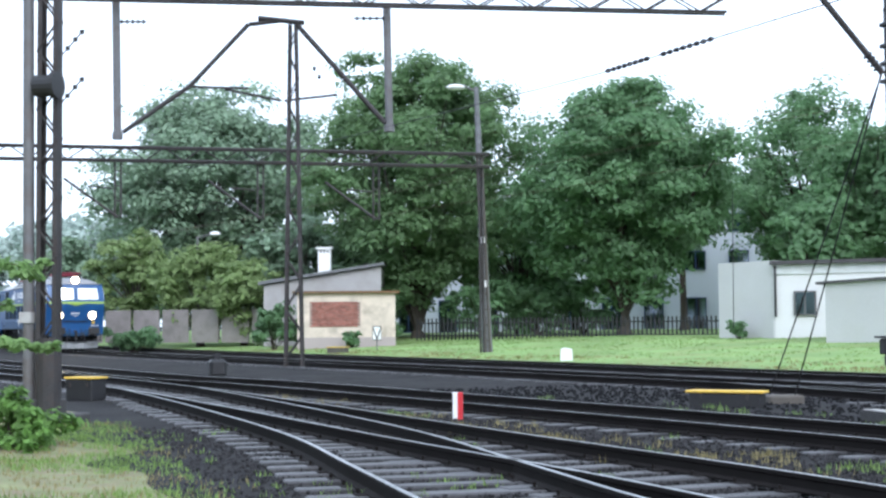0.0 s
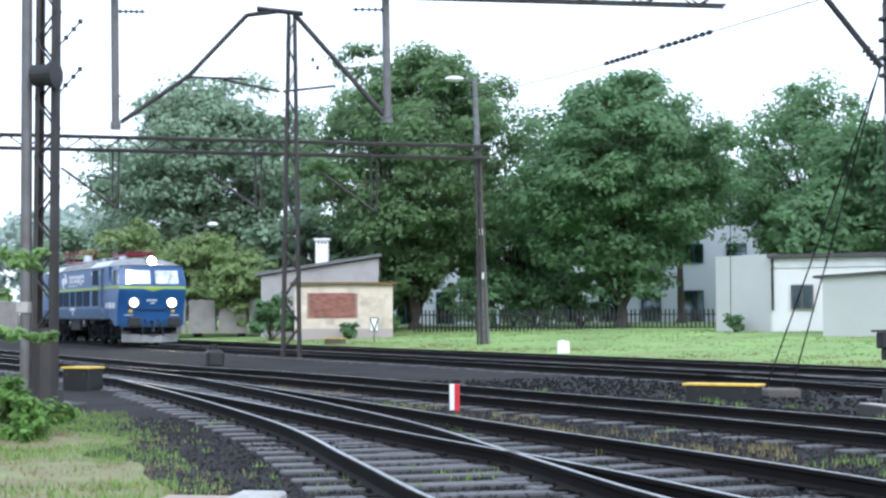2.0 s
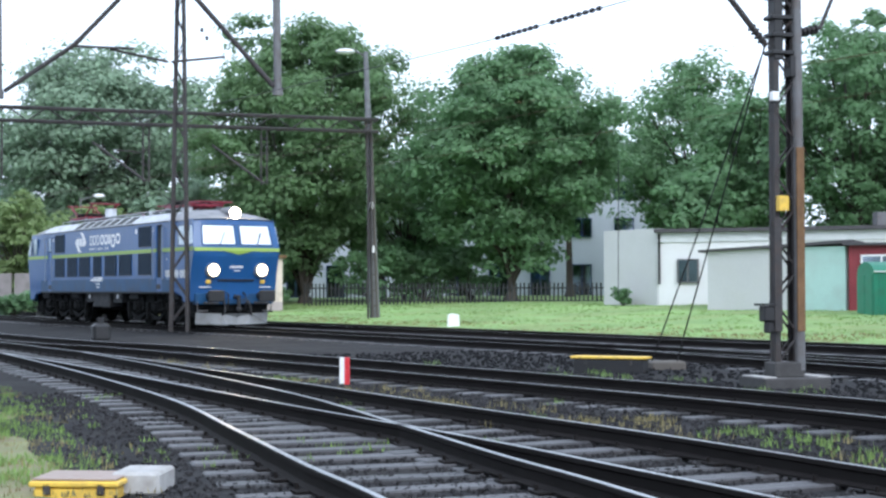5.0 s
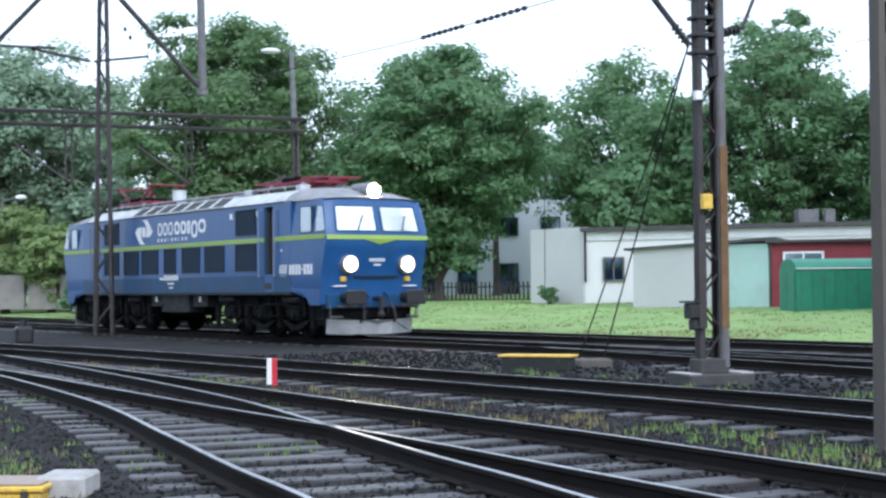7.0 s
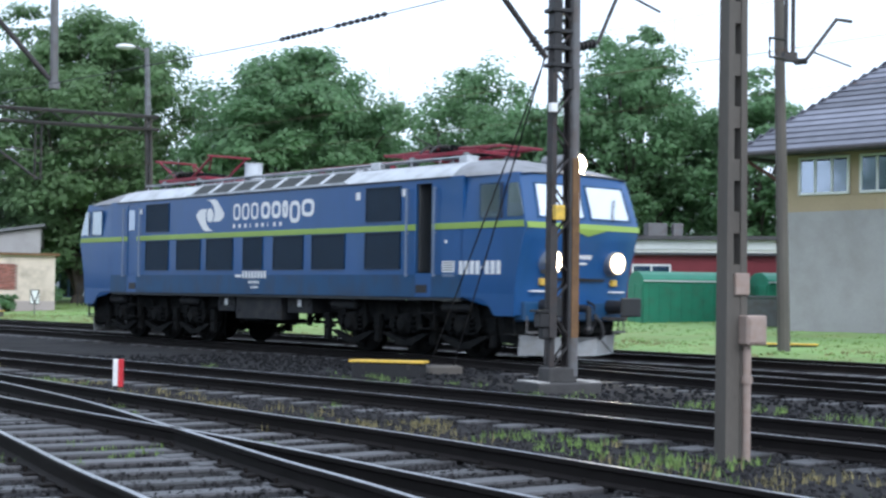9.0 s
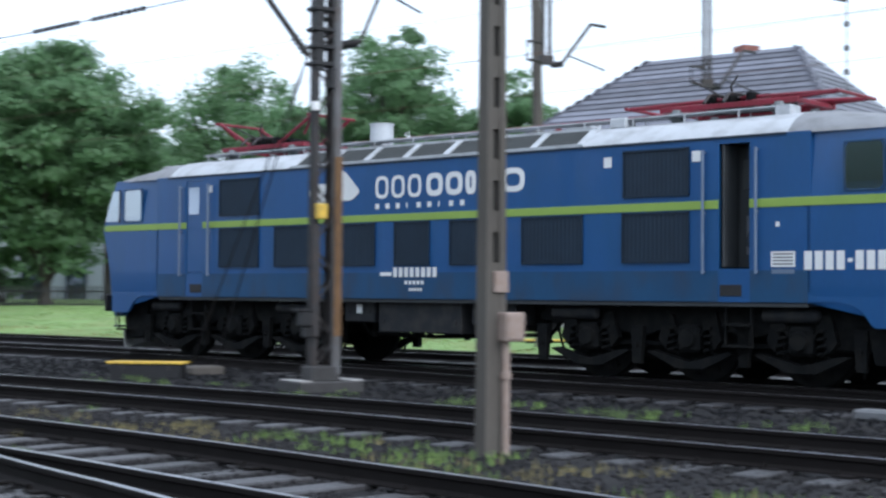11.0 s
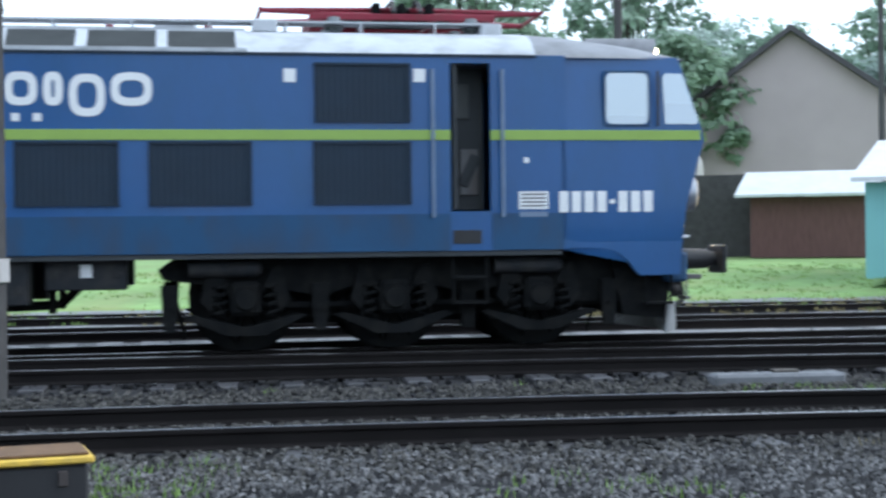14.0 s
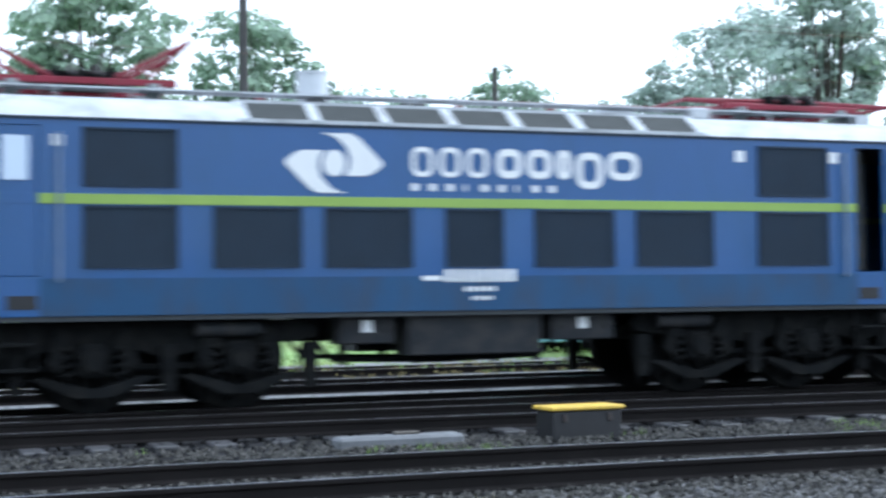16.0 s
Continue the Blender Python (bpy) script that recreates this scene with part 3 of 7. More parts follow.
def wheelset(parent, x):
    ws = new("wheelset")
    ws.parent = parent
    ws.location = (x, 0, 0.625)
    for s in (-1, 1):
        bm = bmesh.new()
        q = pose(0, s * 0.755, 0, 90)
        bmesh.ops.create_cone(bm, cap_ends=True, segments=32, radius1=0.625, radius2=0.625, depth=0.13, matrix=q)
        bmesh.ops.create_cone(bm, cap_ends=True, segments=32, radius1=0.655, radius2=0.655, depth=0.03, matrix=pose(0, s * 0.70, 0, 90))
        bmesh.ops.create_cone(bm, cap_ends=True, segments=16, radius1=0.17, radius2=0.15, depth=0.26, matrix=pose(0, s * 0.80, 0, 90))
        for i in range(9):
            a = i * math.tau / 9
            rod(bm, (0.15 * math.cos(a), s * 0.825, 0.15 * math.sin(a)), (0.53 * math.cos(a), s * 0.825, 0.53 * math.sin(a)), 0.05, 0.04, seg=6)
        part("wheel", bm, M_BOGIE, ws, smooth=True)
    bm = bmesh.new()
    rod(bm, (0, -0.75, 0), (0, 0.75, 0), 0.09, seg=12)
    part("axle", bm, M_BOGIE, ws)
    return ws


def bogie(parent, x, e):
    """A six-wheel truck at x: frame, axle boxes with springs, brake gear."""
    b = new("bogie")
    b.parent = parent
    b.location = (x, 0, 0)
    for s in (-1, 1):
        bm = bmesh.new()
        y = s * 1.08
        outline = [(-2.75, 0.98), (-2.6, 1.08), (2.6, 1.08), (2.75, 0.98), (2.7, 0.86), (2.25, 0.80), (1.32, 0.74), (0.95, 0.66), (0.80, 0.66), (0.45, 0.78), (-0.45, 0.78), (-0.80, 0.66), (-0.95, 0.66), (-1.32, 0.74), (-2.25, 0.80), (-2.7, 0.86)]
        prism(bm, [(a, y - 0.04, c) for a, c in outline], (0, 0.08, 0))
        part("bogie_frame", bm, M_BOGIE, b)
        for ax in (-1.75, 0.0, 1.75):
            bm = bmesh.new()
            y2 = s * 1.16
            box(bm, (ax, y2, 0.63), (0.36, 0.22, 0.40), bevel=0.05)
            ab = part("axle_box", bm, M_BOGIE, b)
            bm = bmesh.new()
            rod(bm, (ax, y2 + s * 0.10, 0.63), (ax, y2 + s * 0.17, 0.63), 0.15, 0.12, seg=16)
            part("axle_cap", bm, M_BOGIE, b)
            for g in (-1, 1):
                bm = bmesh.new()
                prism(bm, [(ax + g * 0.16, y2 - 0.05, 0.66), (ax + g * 0.30, y2 - 0.05, 0.98), (ax + g * 0.42, y2 - 0.05, 1.02), (ax + g * 0.52, y2 - 0.05, 0.62), (ax + g * 0.40, y2 - 0.05, 0.48), (ax + g * 0.30, y2 - 0.05, 0.80)], (0, 0.12, 0))
                part("horn_guide", bm, M_BOGIE, b)
                bm = bmesh.new()
                tube(bm, [(ax + g * 0.30 + 0.085 * math.cos(k * 1.05), y2 + 0.085 * math.sin(k * 1.05), 0.40 + 0.4 * k / 24) for k in range(25)], 0.022, 5)
                part("spring", bm, M_BOGIE, b)
            bm = bmesh.new()
            prism(bm, [(ax - 0.72, y2 - 0.06, 0.43), (ax - 0.60, y2 - 0.06, 0.45), (ax, y2 - 0.06, 0.30), (ax + 0.60, y2 - 0.06, 0.45), (ax + 0.72, y2 - 0.06, 0.43), (ax + 0.22, y2 - 0.06, 0.20), (ax - 0.22, y2 - 0.06, 0.20)], (0, 0.13, 0))
            part("spring_plank", bm, M_BOGIE, b)
        bm = bmesh.new()
        for ax in (-2.62, -0.88, 0.88, 2.62):
            prism(bm, [(ax - 0.07, y - 0.16, 0.25), (ax + 0.07, y - 0.16, 0.25), (ax + 0.10, y - 0.16, 0.80), (ax - 0.10, y - 0.16, 0.80)], (0, 0.10, 0))
            rod(bm, (ax, y - 0.2, 0.52), (ax, y + 0.08, 0.52), 0.035, seg=8)
        box(bm, (0, y - s * 0.05, 0.55), (3.6, 0.05, 0.06))
        part("brake_gear", bm, M_BOGIE, b)
        for ax in (-2.05, 1.55):
            bm = bmesh.new()
            rod(bm, (ax - 0.35, s * 1.2, 0.98), (ax + 0.4, s * 1.2, 0.98), 0.10, seg=14)
            ball(bm, (ax + 0.4, s * 1.2, 0.98), 0.10, 10)
            part("brake_cylinder", bm, M_UNDER, b, smooth=True)
        for g in (-1, 1):
            bm = bmesh.new()
            rod(bm, (g * 2.62, s * 0.85, 0.80), (g * 2.45, s * 0.78, 0.14), 0.022, seg=6)
            part("sand_pipe", bm, M_BOGIE, b)
    bm = bmesh.new()
    box(bm, (0, 0, 0.82), (4.6, 1.9, 0.22), bevel=0.03)
    box(bm, (0, 0, 0.62), (0.7, 1.3, 0.5), bevel=0.05)
    for ax in (-0.95, 0.95):
        box(bm, (ax, 0, 0.55), (0.9, 1.2, 0.5), bevel=0.08)
    part("traction_motor", bm, M_BOGIE, b)
    return [wheelset(parent, x + ax) for ax in (-1.75, 0.0, 1.75)]


def pantograph(parent, x, raised):
    p = new("pantograph", None)
    p.parent = parent
    p.location = (x, 0, 0)
    for sx in (-0.85, 0.85):
        for sy in (-0.55, 0.55):
            bm = bmesh.new()
            rod(bm, (sx, sy, 3.74), (sx, sy, 4.02), 0.10, 0.08, seg=12)
            for k in range(3):
                rod(bm, (sx, sy, 3.80 + k * 0.07), (sx, sy, 3.83 + k * 0.07), 0.125, seg=12)
            part("insulator", bm, M_INSUL, p, "grey ribbed insulator")
    bm = bmesh.new()
    for sy in (-0.55, 0.55):
        box(bm, (0, sy, 4.03), (2.3, 0.07, 0.08), bevel=0.01)
    for sx in (-1.1, -0.4, 0.4, 1.1):
        box(bm, (sx, 0, 4.03), (0.07, 1.1, 0.07), bevel=0.01)
    part("base_frame", bm, M_PANTO, p)
    bm = bmesh.new()
    box(bm, (0, 0, 4.07), (0.9, 0.6, 0.14), bevel=0.03)
    rod(bm, (-0.7, 0.2, 4.08), (0.7, 0.2, 4.08), 0.07, seg=10)
    for sy in (-0.3, -0.1, 0.32):
        rod(bm, (-0.55, sy, 4.14), (0.55, sy, 4.15), 0.045, seg=8)
    for sx in (-0.32, 0.0, 0.34):
        box(bm, (sx, -0.1, 4.13), (0.10, 0.9, 0.16), bevel=0.02)
    part("drive_cylinder", bm, M_BOGIE, p)
    lift = 0.60 if raised else 0.03
    reach = 1.30 if raised else 1.74
    for g in (-1, 1):
        for sy in (-0.5, 0.5):
            bm = bmesh.new()
            tube(bm, [(g * 0.35, sy, 4.06), (g * reach, sy, 4.08 + lift * 0.8), (g * (0.95 if raised else 0.12), sy * 0.72, 4.13 + (0.12 if raised else 0.02))], 0.032, 8)
            part("arm", bm, M_PANTO, p)
        bm = bmesh.new()
        rod(bm, (g * reach, -0.62, 4.08 + lift * 0.8), (g * reach, 0.62, 4.08 + lift * 0.8), 0.026, seg=8)
        part("cross_tube", bm, M_PANTO, p)
    bm = bmesh.new()
    zc = 4.20 if raised else 4.19
    for g in (-0.16, 0.16):
        tube(bm, [(g, a, zc + az) for a, az in ((-0.95, -0.16), (-0.78, -0.02), (-0.6, 0.0), (0.6, 0.0), (0.78, -0.02), (0.95, -0.16))], 0.025)
    rod(bm, (-0.2, -0.35, zc - 0.03), (0.2, -0.35, zc - 0.03), 0.02)
    rod(bm, (-0.2, 0.35, zc - 0.03), (0.2, 0.35, zc - 0.03), 0.02)
    part("contact_strip", bm, M_DARKSTEEL, p)
    for g in (-1, 1):
        bm = bmesh.new()
        tube(bm, [(g * 0.12, -0.62, zc), (g * 0.20, -0.80, zc + 0.08), (g * 0.38, -0.92, zc + 0.20)], 0.016, 6)
        part("contact_horn", bm, M_DARKSTEEL, p)


def locomotive():
    t = thing("locomotive", "blue electric freight locomotive with lime stripe, lit headlamps", "locomotive")
    # body
    bm = bmesh.new()
    side, roof = loco_section()
    for e in (-1, 1):
        for x0, x1, z0, z1 in ((-5.56, 5.56, 1.16, 3.46), (6.04, 6.95, 1.16, 3.46), (-6.95, -6.04, 1.16, 3.46), (5.56, 6.04, 1.16, 1.62), (5.56, 6.04, 3.36, 3.46), (-6.04, -5.56, 1.16, 1.62), (-6.04, -5.56, 3.36, 3.46)):
            if e == -1:
                box(bm, ((x0 + x1) / 2, -1.46, (z0 + z1) / 2), (x1 - x0, 0.06, z1 - z0))
            else:
                box(bm, ((x0 + x1) / 2, 1.46, (z0 + z1) / 2), (x1 - x0, 0.06, z1 - z0))
    part("body", bm, M_BLUE, t)
    for s in (-1, 1):
        for x, l in ((0, 11.1), (6.48, 0.86), (-6.48, 0.86)):
            bm = bmesh.new()
            box(bm, (x, s * 1.494, 1.38), (l, 0.006, 0.43))
            part("lower_body_panel", bm, M_BLUELOW, t, "darker, dirt-mottled lower blue panel")
    # Solid dark block fills the body in place of its unlit inside.
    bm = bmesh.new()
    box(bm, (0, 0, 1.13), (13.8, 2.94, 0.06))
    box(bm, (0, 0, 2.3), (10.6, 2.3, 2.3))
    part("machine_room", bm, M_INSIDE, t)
    for e in (1, -1):
        cab = part("cab", cab_shell(e), M_BLUE, t, smooth=True)
        for s in (-1, 1):
            bm = bmesh.new()
            prism(bm, [(x * e, s * 1.44, z) for x, z in ((6.9, 1.17), (7.35, 1.17), (7.55, 1.13), (7.70, 1.02), (7.80, 0.88), (7.86, 0.84), (8.36, 0.84), (8.38, 1.4), (6.9, 1.4))], (0, s * 0.045, 0))
            part("cab_skirt", bm, M_BLUE, t)
        # lamps
        for k in (-0.56, 0.56):
            c = front_at(k, 1.84, e)
            bm = bmesh.new()
            rod(bm, c - Vector((0.12 * e, 0, 0)), c + Vector((0.15 * e, 0, 0)), 0.25, 0.215, seg=24)
            hl = part("headlamp", bm, M_REFLECT, t, smooth=True)
            if e == 1:
                # Ring added round the glass; its own glow draws the halo.
                bm = bmesh.new()
                rod(bm, c + Vector((0.13, 0, 0)), c + Vector((0.158, 0, 0)), 0.20, 0.205, seg=24)
                part("reflector", bm, M_BOWL, hl, "reflector ring made to glow as the lamp halo")
            bm = bmesh.new()
            ball(bm, c + Vector((0.15 * e, 0, 0)), 0.155, 20, (0.3, 1, 1))
            part("lamp_glass", bm, M_LAMP if e == 1 else M_CABGLASS, hl, "glowing warm white lamp" if e == 1 else "", smooth=True)
            c2 = front_at(k * 1.12, 1.47, e)
            bm = bmesh.new()
            box(bm, c2 + Vector((0.02 * e, 0, 0)), (0.10, 0.16, 0.13), bevel=0.02)
            part("marker_lamp", bm, M_YELLOW, t, "small amber marker lamp")
        bm = bmesh.new()
        rod(bm, (7.6 * e, 0, 3.78), (8.50 * e, 0, 3.68), 0.10, 0.21, seg=20)
        top = part("top_lamp_housing", bm, M_ROOFDIRT, t, smooth=True)
        bm = bmesh.new()
        ball(bm, (8.51 * e, 0, 3.675), 0.165, 20, (0.3, 1, 1))
        part("lamp_glass", bm, M_LAMP if e == 1 else M_CABGLASS, top, "glowing warm white lamp" if e == 1 else "", smooth=True)
        # windscreens
        for k0, k1 in ((-0.80, -0.07), (0.07, 0.80)):
            bm = bmesh.new()
            front_patch(bm, k0, k1, 2.66, 3.26, e, 0.012, n=5)
            part("windscreen", bm, M_CABGLASS, t)
            bm = bmesh.new()
            for a, b, z0, z1 in ((k0 - 0.02, k1 + 0.02, 2.63, 2.665), (k0 - 0.02, k1 + 0.02, 3.255, 3.285), (k0 - 0.025, k0 + 0.005, 2.63, 3.28), (k1 - 0.005, k1 + 0.025, 2.63, 3.28)):
                front_patch(bm, a, b, z0, z1, e, 0.022, 0.03)
            part("windscreen_frame", bm, M_BLUELOW, t)
            bm = bmesh.new()
            kc = (k0 + k1) / 2
            rod(bm, front_at(kc, 2.62, e, 0.04), front_at(kc + 0.14, 3.05, e, 0.04), 0.012, seg=6)
            part("wiper", bm, M_BLACK, t)
        for s in (-1, 1):
            # side windows, triangular rear part of the windscreen wrap
            bm = bmesh.new()
            slab = [(7.50, 2.65), (7.92, 2.65), (7.97, 2.70), (7.97, 3.21), (7.92, 3.26), (7.50, 3.26), (7.45, 3.21), (7.45, 2.70)]
            prism(bm, [(x * e, s * 1.475, z) for x, z in slab], (0, s * 0.022, 0))
            part("side_window", bm, M_SIDEGLASS, t, "pale cab side window")
            bm = bmesh.new()
            for a, b, c, d in ((7.43, 7.99, 2.62, 2.65), (7.43, 7.99, 3.26, 3.29), (7.42, 7.45, 2.65, 3.26), (7.97, 8.00, 2.65, 3.26)):
                box(bm, ((a + b) / 2 * e, s * 1.49, (c + d) / 2), (b - a, 0.03, d - c), bevel=0.006)
            part("window_frame", bm, M_BLUELOW, t)
            bm = bmesh.new()
            quarter = [(8.18, 2.65), (8.58, 2.65), (8.60, 2.70), (8.41, 3.26), (8.19, 3.26), (8.16, 3.20)]
            prism(bm, [(x * e, s * (1.475 - 0.06 * max(0, z - 2.65)), z) for x, z in quarter], (0, s * 0.026, 0))
            part("quarter_window", bm, M_SIDEGLASS, t)
            bm = bmesh.new()
            rod(bm, (8.08 * e, s * 1.54, 2.62), (8.08 * e, s * 1.54, 3.28), 0.016, seg=8)
            part("mirror_rail", bm, M_BLACK, t)
        # stripe on the nose with its V in the middle
        bm = bmesh.new()
        front_patch(bm, -0.99, 0.99, 2.44, 2.55, e, 0.012, n=16)
        for s in (-1, 1):
            rows = []
            for i in range(5):
                k = s * 0.34 * i / 4
                rows.append([bm.verts.new(front_at(k, 2.45, e, 0.014)), bm.verts.new(front_at(k, 2.45 - 0.13 * (1 - i / 4), e, 0.018))])
            for a, b in zip(rows[:-1], rows[1:]):
                bm.faces.new((a[0], a[1], b[1], b[0]))
        part("nose_stripe", bm, M_LIME, t, "lime stripe with a V")
        bm = bmesh.new()
        front_patch(bm, -0.42, 0.42, 1.50, 1.55, e, 0.06, 0.08)
        part("nose_step", bm, M_BLACK, t)
        bm = bmesh.new()
        for i in range(7):
            front_patch(bm, -0.16 + i * 0.045, -0.13 + i * 0.045, 1.90, 1.98, e, 0.012)
        front_patch(bm, -0.06, 0.08, 1.80, 1.84, e, 0.012)
        part("nose_number_bars", bm, M_LETTER, t)
        # roof over the cab, drooping forward
        bm = bmesh.new()
        rings = []
        for x, drop, wid in ((6.55, 0.0, 1.0), (7.0, 0.03, 0.995), (7.5, 0.11, 0.985), (8.0, 0.20, 0.97), (8.34, 0.31, 0.955), (8.56, 0.41, 0.93)):
            sec = [(1.47, 3.44)] + roof
            half = [(y * wid, max(3.44, 3.44 + (z - 3.44) * (1 - drop / 0.46))) for y, z in sec]
            bend = lambda y: 0.08 * (y / 1.47) ** 2 * max(0, (x - 7.0) / 1.4)
            ring = [((x - bend(y)) * e, y, z) for y, z in half] + [((x - bend(y)) * e, -y, z) for y, z in half[-2::-1]]
            rings.append([bm.verts.new(p) for p in ring])
        for a, b in zip(rings[:-1], rings[1:]):
            for i in range(len(a) - 1):
                bm.faces.new((a[i], a[i + 1], b[i + 1], b[i]))
        bm.faces.new(rings[-1])
        part("cab_roof", bm, M_ROOFDIRT, t, "sooty grey cab roof", smooth=True)
        # buffer beam, buffers, coupling, plough, hoses
        bm = bmesh.new()
        box(bm, (8.36 * e, 0, 0.93), (0.28, 2.7, 0.36), bevel=0.03)
        part("buffer_beam", bm, M_BLUELOW, t)
        for s in (-1, 1):
            bm = bmesh.new()
            rod(bm, (8.45 * e, s * 0.875, 1.02), (8.92 * e, s * 0.875, 1.02), 0.135, 0.12, seg=16)
            box(bm, (9.05 * e, s * 0.875, 1.02), (0.06, 0.56, 0.36), bevel=0.025)
            rod(bm, (8.9 * e, s * 0.875, 1.02), (9.03 * e, s * 0.875, 1.02), 0.09, seg=12)
            part("buffer", bm, M_BLACK, t, smooth=True)
            bm = bmesh.new()
            box(bm, (8.62 * e, s * 0.875, 0.80), (0.3, 0.42, 0.06), bevel=0.01)
            box(bm, (8.52 * e, s * 1.12, 0.55), (0.05, 0.35, 0.04))
            rod(bm, (8.5 * e, s * 1.28, 0.55), (8.5 * e, s * 1.28, 0.85), 0.015, seg=6)
            part("shunter_step", bm, M_GREYSTEEL, t)
            bm = bmesh.new()
            pts = [Vector((8.55 * e, s * 0.42, 0.88)), Vector((8.72 * e, s * 0.44, 0.70)), Vector((8.74 * e, s * 0.46, 0.50)), Vector((8.62 * e, s * 0.50, 0.42))]
            for a, b in zip(pts[:-1], pts[1:]):
                rod(bm, a, b, 0.032, seg=8)
            part("brake_hose", bm, M_BLACK, t)
        for yy in (-0.28, 0.28):
            bm = bmesh.new()
            tube(bm, [(8.5 * e, yy, 1.12), (8.66 * e, yy * 1.05, 1.05), (8.70 * e, yy * 1.1, 0.80), (8.60 * e, yy * 1.1, 0.62)], 0.028, 8)
            part("jumper_hose", bm, M_BLACK, t)
        for yy in (-1.2, 1.2):
            bm = bmesh.new()
            tube(bm, [(8.44 * e, yy, 1.30), (8.56 * e, yy, 1.30), (8.56 * e, yy * 0.72, 1.30), (8.50 * e, yy * 0.70, 1.30)], 0.018, 6)
            part("grab_rail", bm, M_WHITE, t)
        bm = bmesh.new()
        rod(bm, (8.5 * e, 0, 1.0), (8.82 * e, 0, 0.98), 0.07, seg=10)
        rod(bm, (8.8 * e, 0, 1.02), (8.8 * e, 0, 0.62), 0.055, seg=10)
        ball(bm, (8.8 * e, 0, 0.60), 0.09, 10)
        part("coupling", bm, M_BLACK, t)
        bm = bmesh.new()
        prism(bm, [(8.30 * e, -1.25, 0.50), (8.62 * e, -0.5, 0.46), (8.62 * e, 0.5, 0.46), (8.30 * e, 1.25, 0.50), (8.26 * e, 1.25, 0.13), (8.66 * e, 0.4, 0.11), (8.66 * e, -0.4, 0.11), (8.26 * e, -1.25, 0.13)], (-0.03 * e, 0, 0))
        part("plough", bm, M_PLOUGH, t, "grey rail plough plate")
        for s in (-1, 1):
            bm = bmesh.new()
            prism(bm, [(x * e, s * 1.20, z) for x, z in ((7.55, 1.12), (7.72, 0.36), (8.24, 0.30), (8.34, 0.86), (8.34, 1.12))], (0, -s * 0.5, 0))
            part("sand_box", bm, M_BOGIE, t)
            bm = bmesh.new()
            box(bm, (8.12 * e, s * 1.34, 0.50), (0.34, 0.20, 0.03), bevel=0.005)
            for x in (7.97, 8.27):
                rod(bm, (x * e, s * 1.36, 0.50), (x * e, s * 1.40, 0.90), 0.016, seg=6)
            part("side_step", bm, M_BOGIE, t)
        bm = bmesh.new()
        box(bm, (7.6 * e, 0, 0.78), (1.5, 2.2, 0.6), bevel=0.05)
        part("end_frame", bm, M_BOGIE, t)
    # main roof
    bm = bmesh.new()
    sec = [(1.47, 3.44)] + roof
    ring = sec + [(-y, z) for y, z in sec[-2::-1]]
    for x0, x1 in ((-6.6, -3.15), (3.15, 6.6)):
        a = [bm.verts.new((x0, y, z)) for y, z in ring]
        b = [bm.verts.new((x1, y, z)) for y, z in ring]
        for i in range(len(a) - 1):
            bm.faces.new((a[i], a[i + 1], b[i + 1], b[i]))
    top = [(1.02, 3.75), (0.6, 3.83), (0.0, 3.86), (-0.6, 3.83), (-1.02, 3.75)]
    a = [bm.verts.new((-3.15, y, z)) for y, z in top]
    b = [bm.verts.new((3.15, y, z)) for y, z in top]
    for i in range(len(a) - 1):
        bm.faces.new((a[i], a[i + 1], b[i + 1], b[i]))
    part("roof", bm, M_ROOF, t, "light grey roof with grilles", smooth=True)
    for s in (-1, 1):
        bm = bmesh.new()
        box(bm, (0, s * 1.48, 3.445), (13.2, 0.05, 0.035))
        part("gutter", bm, M_LOUVRE, t)
        n, w = 7, 6.3 / 7
        bm = bmesh.new()
        for i in range(n + 1):
            x = -3.15 + i * w
            a0, a1 = Vector((x, s * 1.46, 3.47)), Vector((x, s * 1.02, 3.77))
            mid = (a0 + a1) / 2
            d = (a1 - a0)
            box(bm, mid, (0.13, 0.05, d.length), Matrix.Rotation(math.atan2(-d.y, d.z), 4, "X"))
        box(bm, (0, s * 1.44, 3.485), (6.4, 0.05, 0.06))
        box(bm, (0, s * 1.03, 3.77), (6.4, 0.07, 0.05))
        part("roof_rib", bm, M_ROOF, t)
        for i in range(n):
            bm = bmesh.new()
            x = -3.15 + (i + 0.5) * w
            for j in range(7):
                k = (j + 0.5) / 7
                p = Vector((x, s * (1.42 - 0.38 * k), 3.49 + 0.26 * k))
                box(bm, p, (w - 0.13, 0.012, 0.055), pose(0, 0, 0, s * 20))
            part("roof_grille", bm, M_GRILLE, t)
        bm = bmesh.new()
        for x in np.arange(-6.2, 6.3, 0.9):
            rod(bm, (x, s * 0.84, 3.76), (x, s * 0.84, 3.92), 0.012, seg=5)
            rod(bm, (x, s * 0.50, 3.82), (x, s * 0.50, 3.93), 0.012, seg=5)
        box(bm, (0, s * 0.68, 3.915), (12.6, 0.34, 0.02))
        part("roof_walkway", bm, M_ROOF, t)
        # stripe, louvres, door and rails
        bm = bmesh.new()
        for x0, x1 in ((-8.62, -6.04), (-5.56, 5.56), (6.04, 8.62)):
            slab_on_side(bm, x0, x1, 2.455, 2.575, 0.012, s)
        part("side_stripe", bm, M_LIME, t, "lime side stripe")
        for x0, x1 in ((-5.07, -3.97), (-3.55, -2.47), (-2.18, -1.05), (-0.60, 0.18), (0.62, 1.76), (2.09, 3.25), (3.95, 5.09)):
            louvre(x0, x1, 1.71, 2.44, s, t)
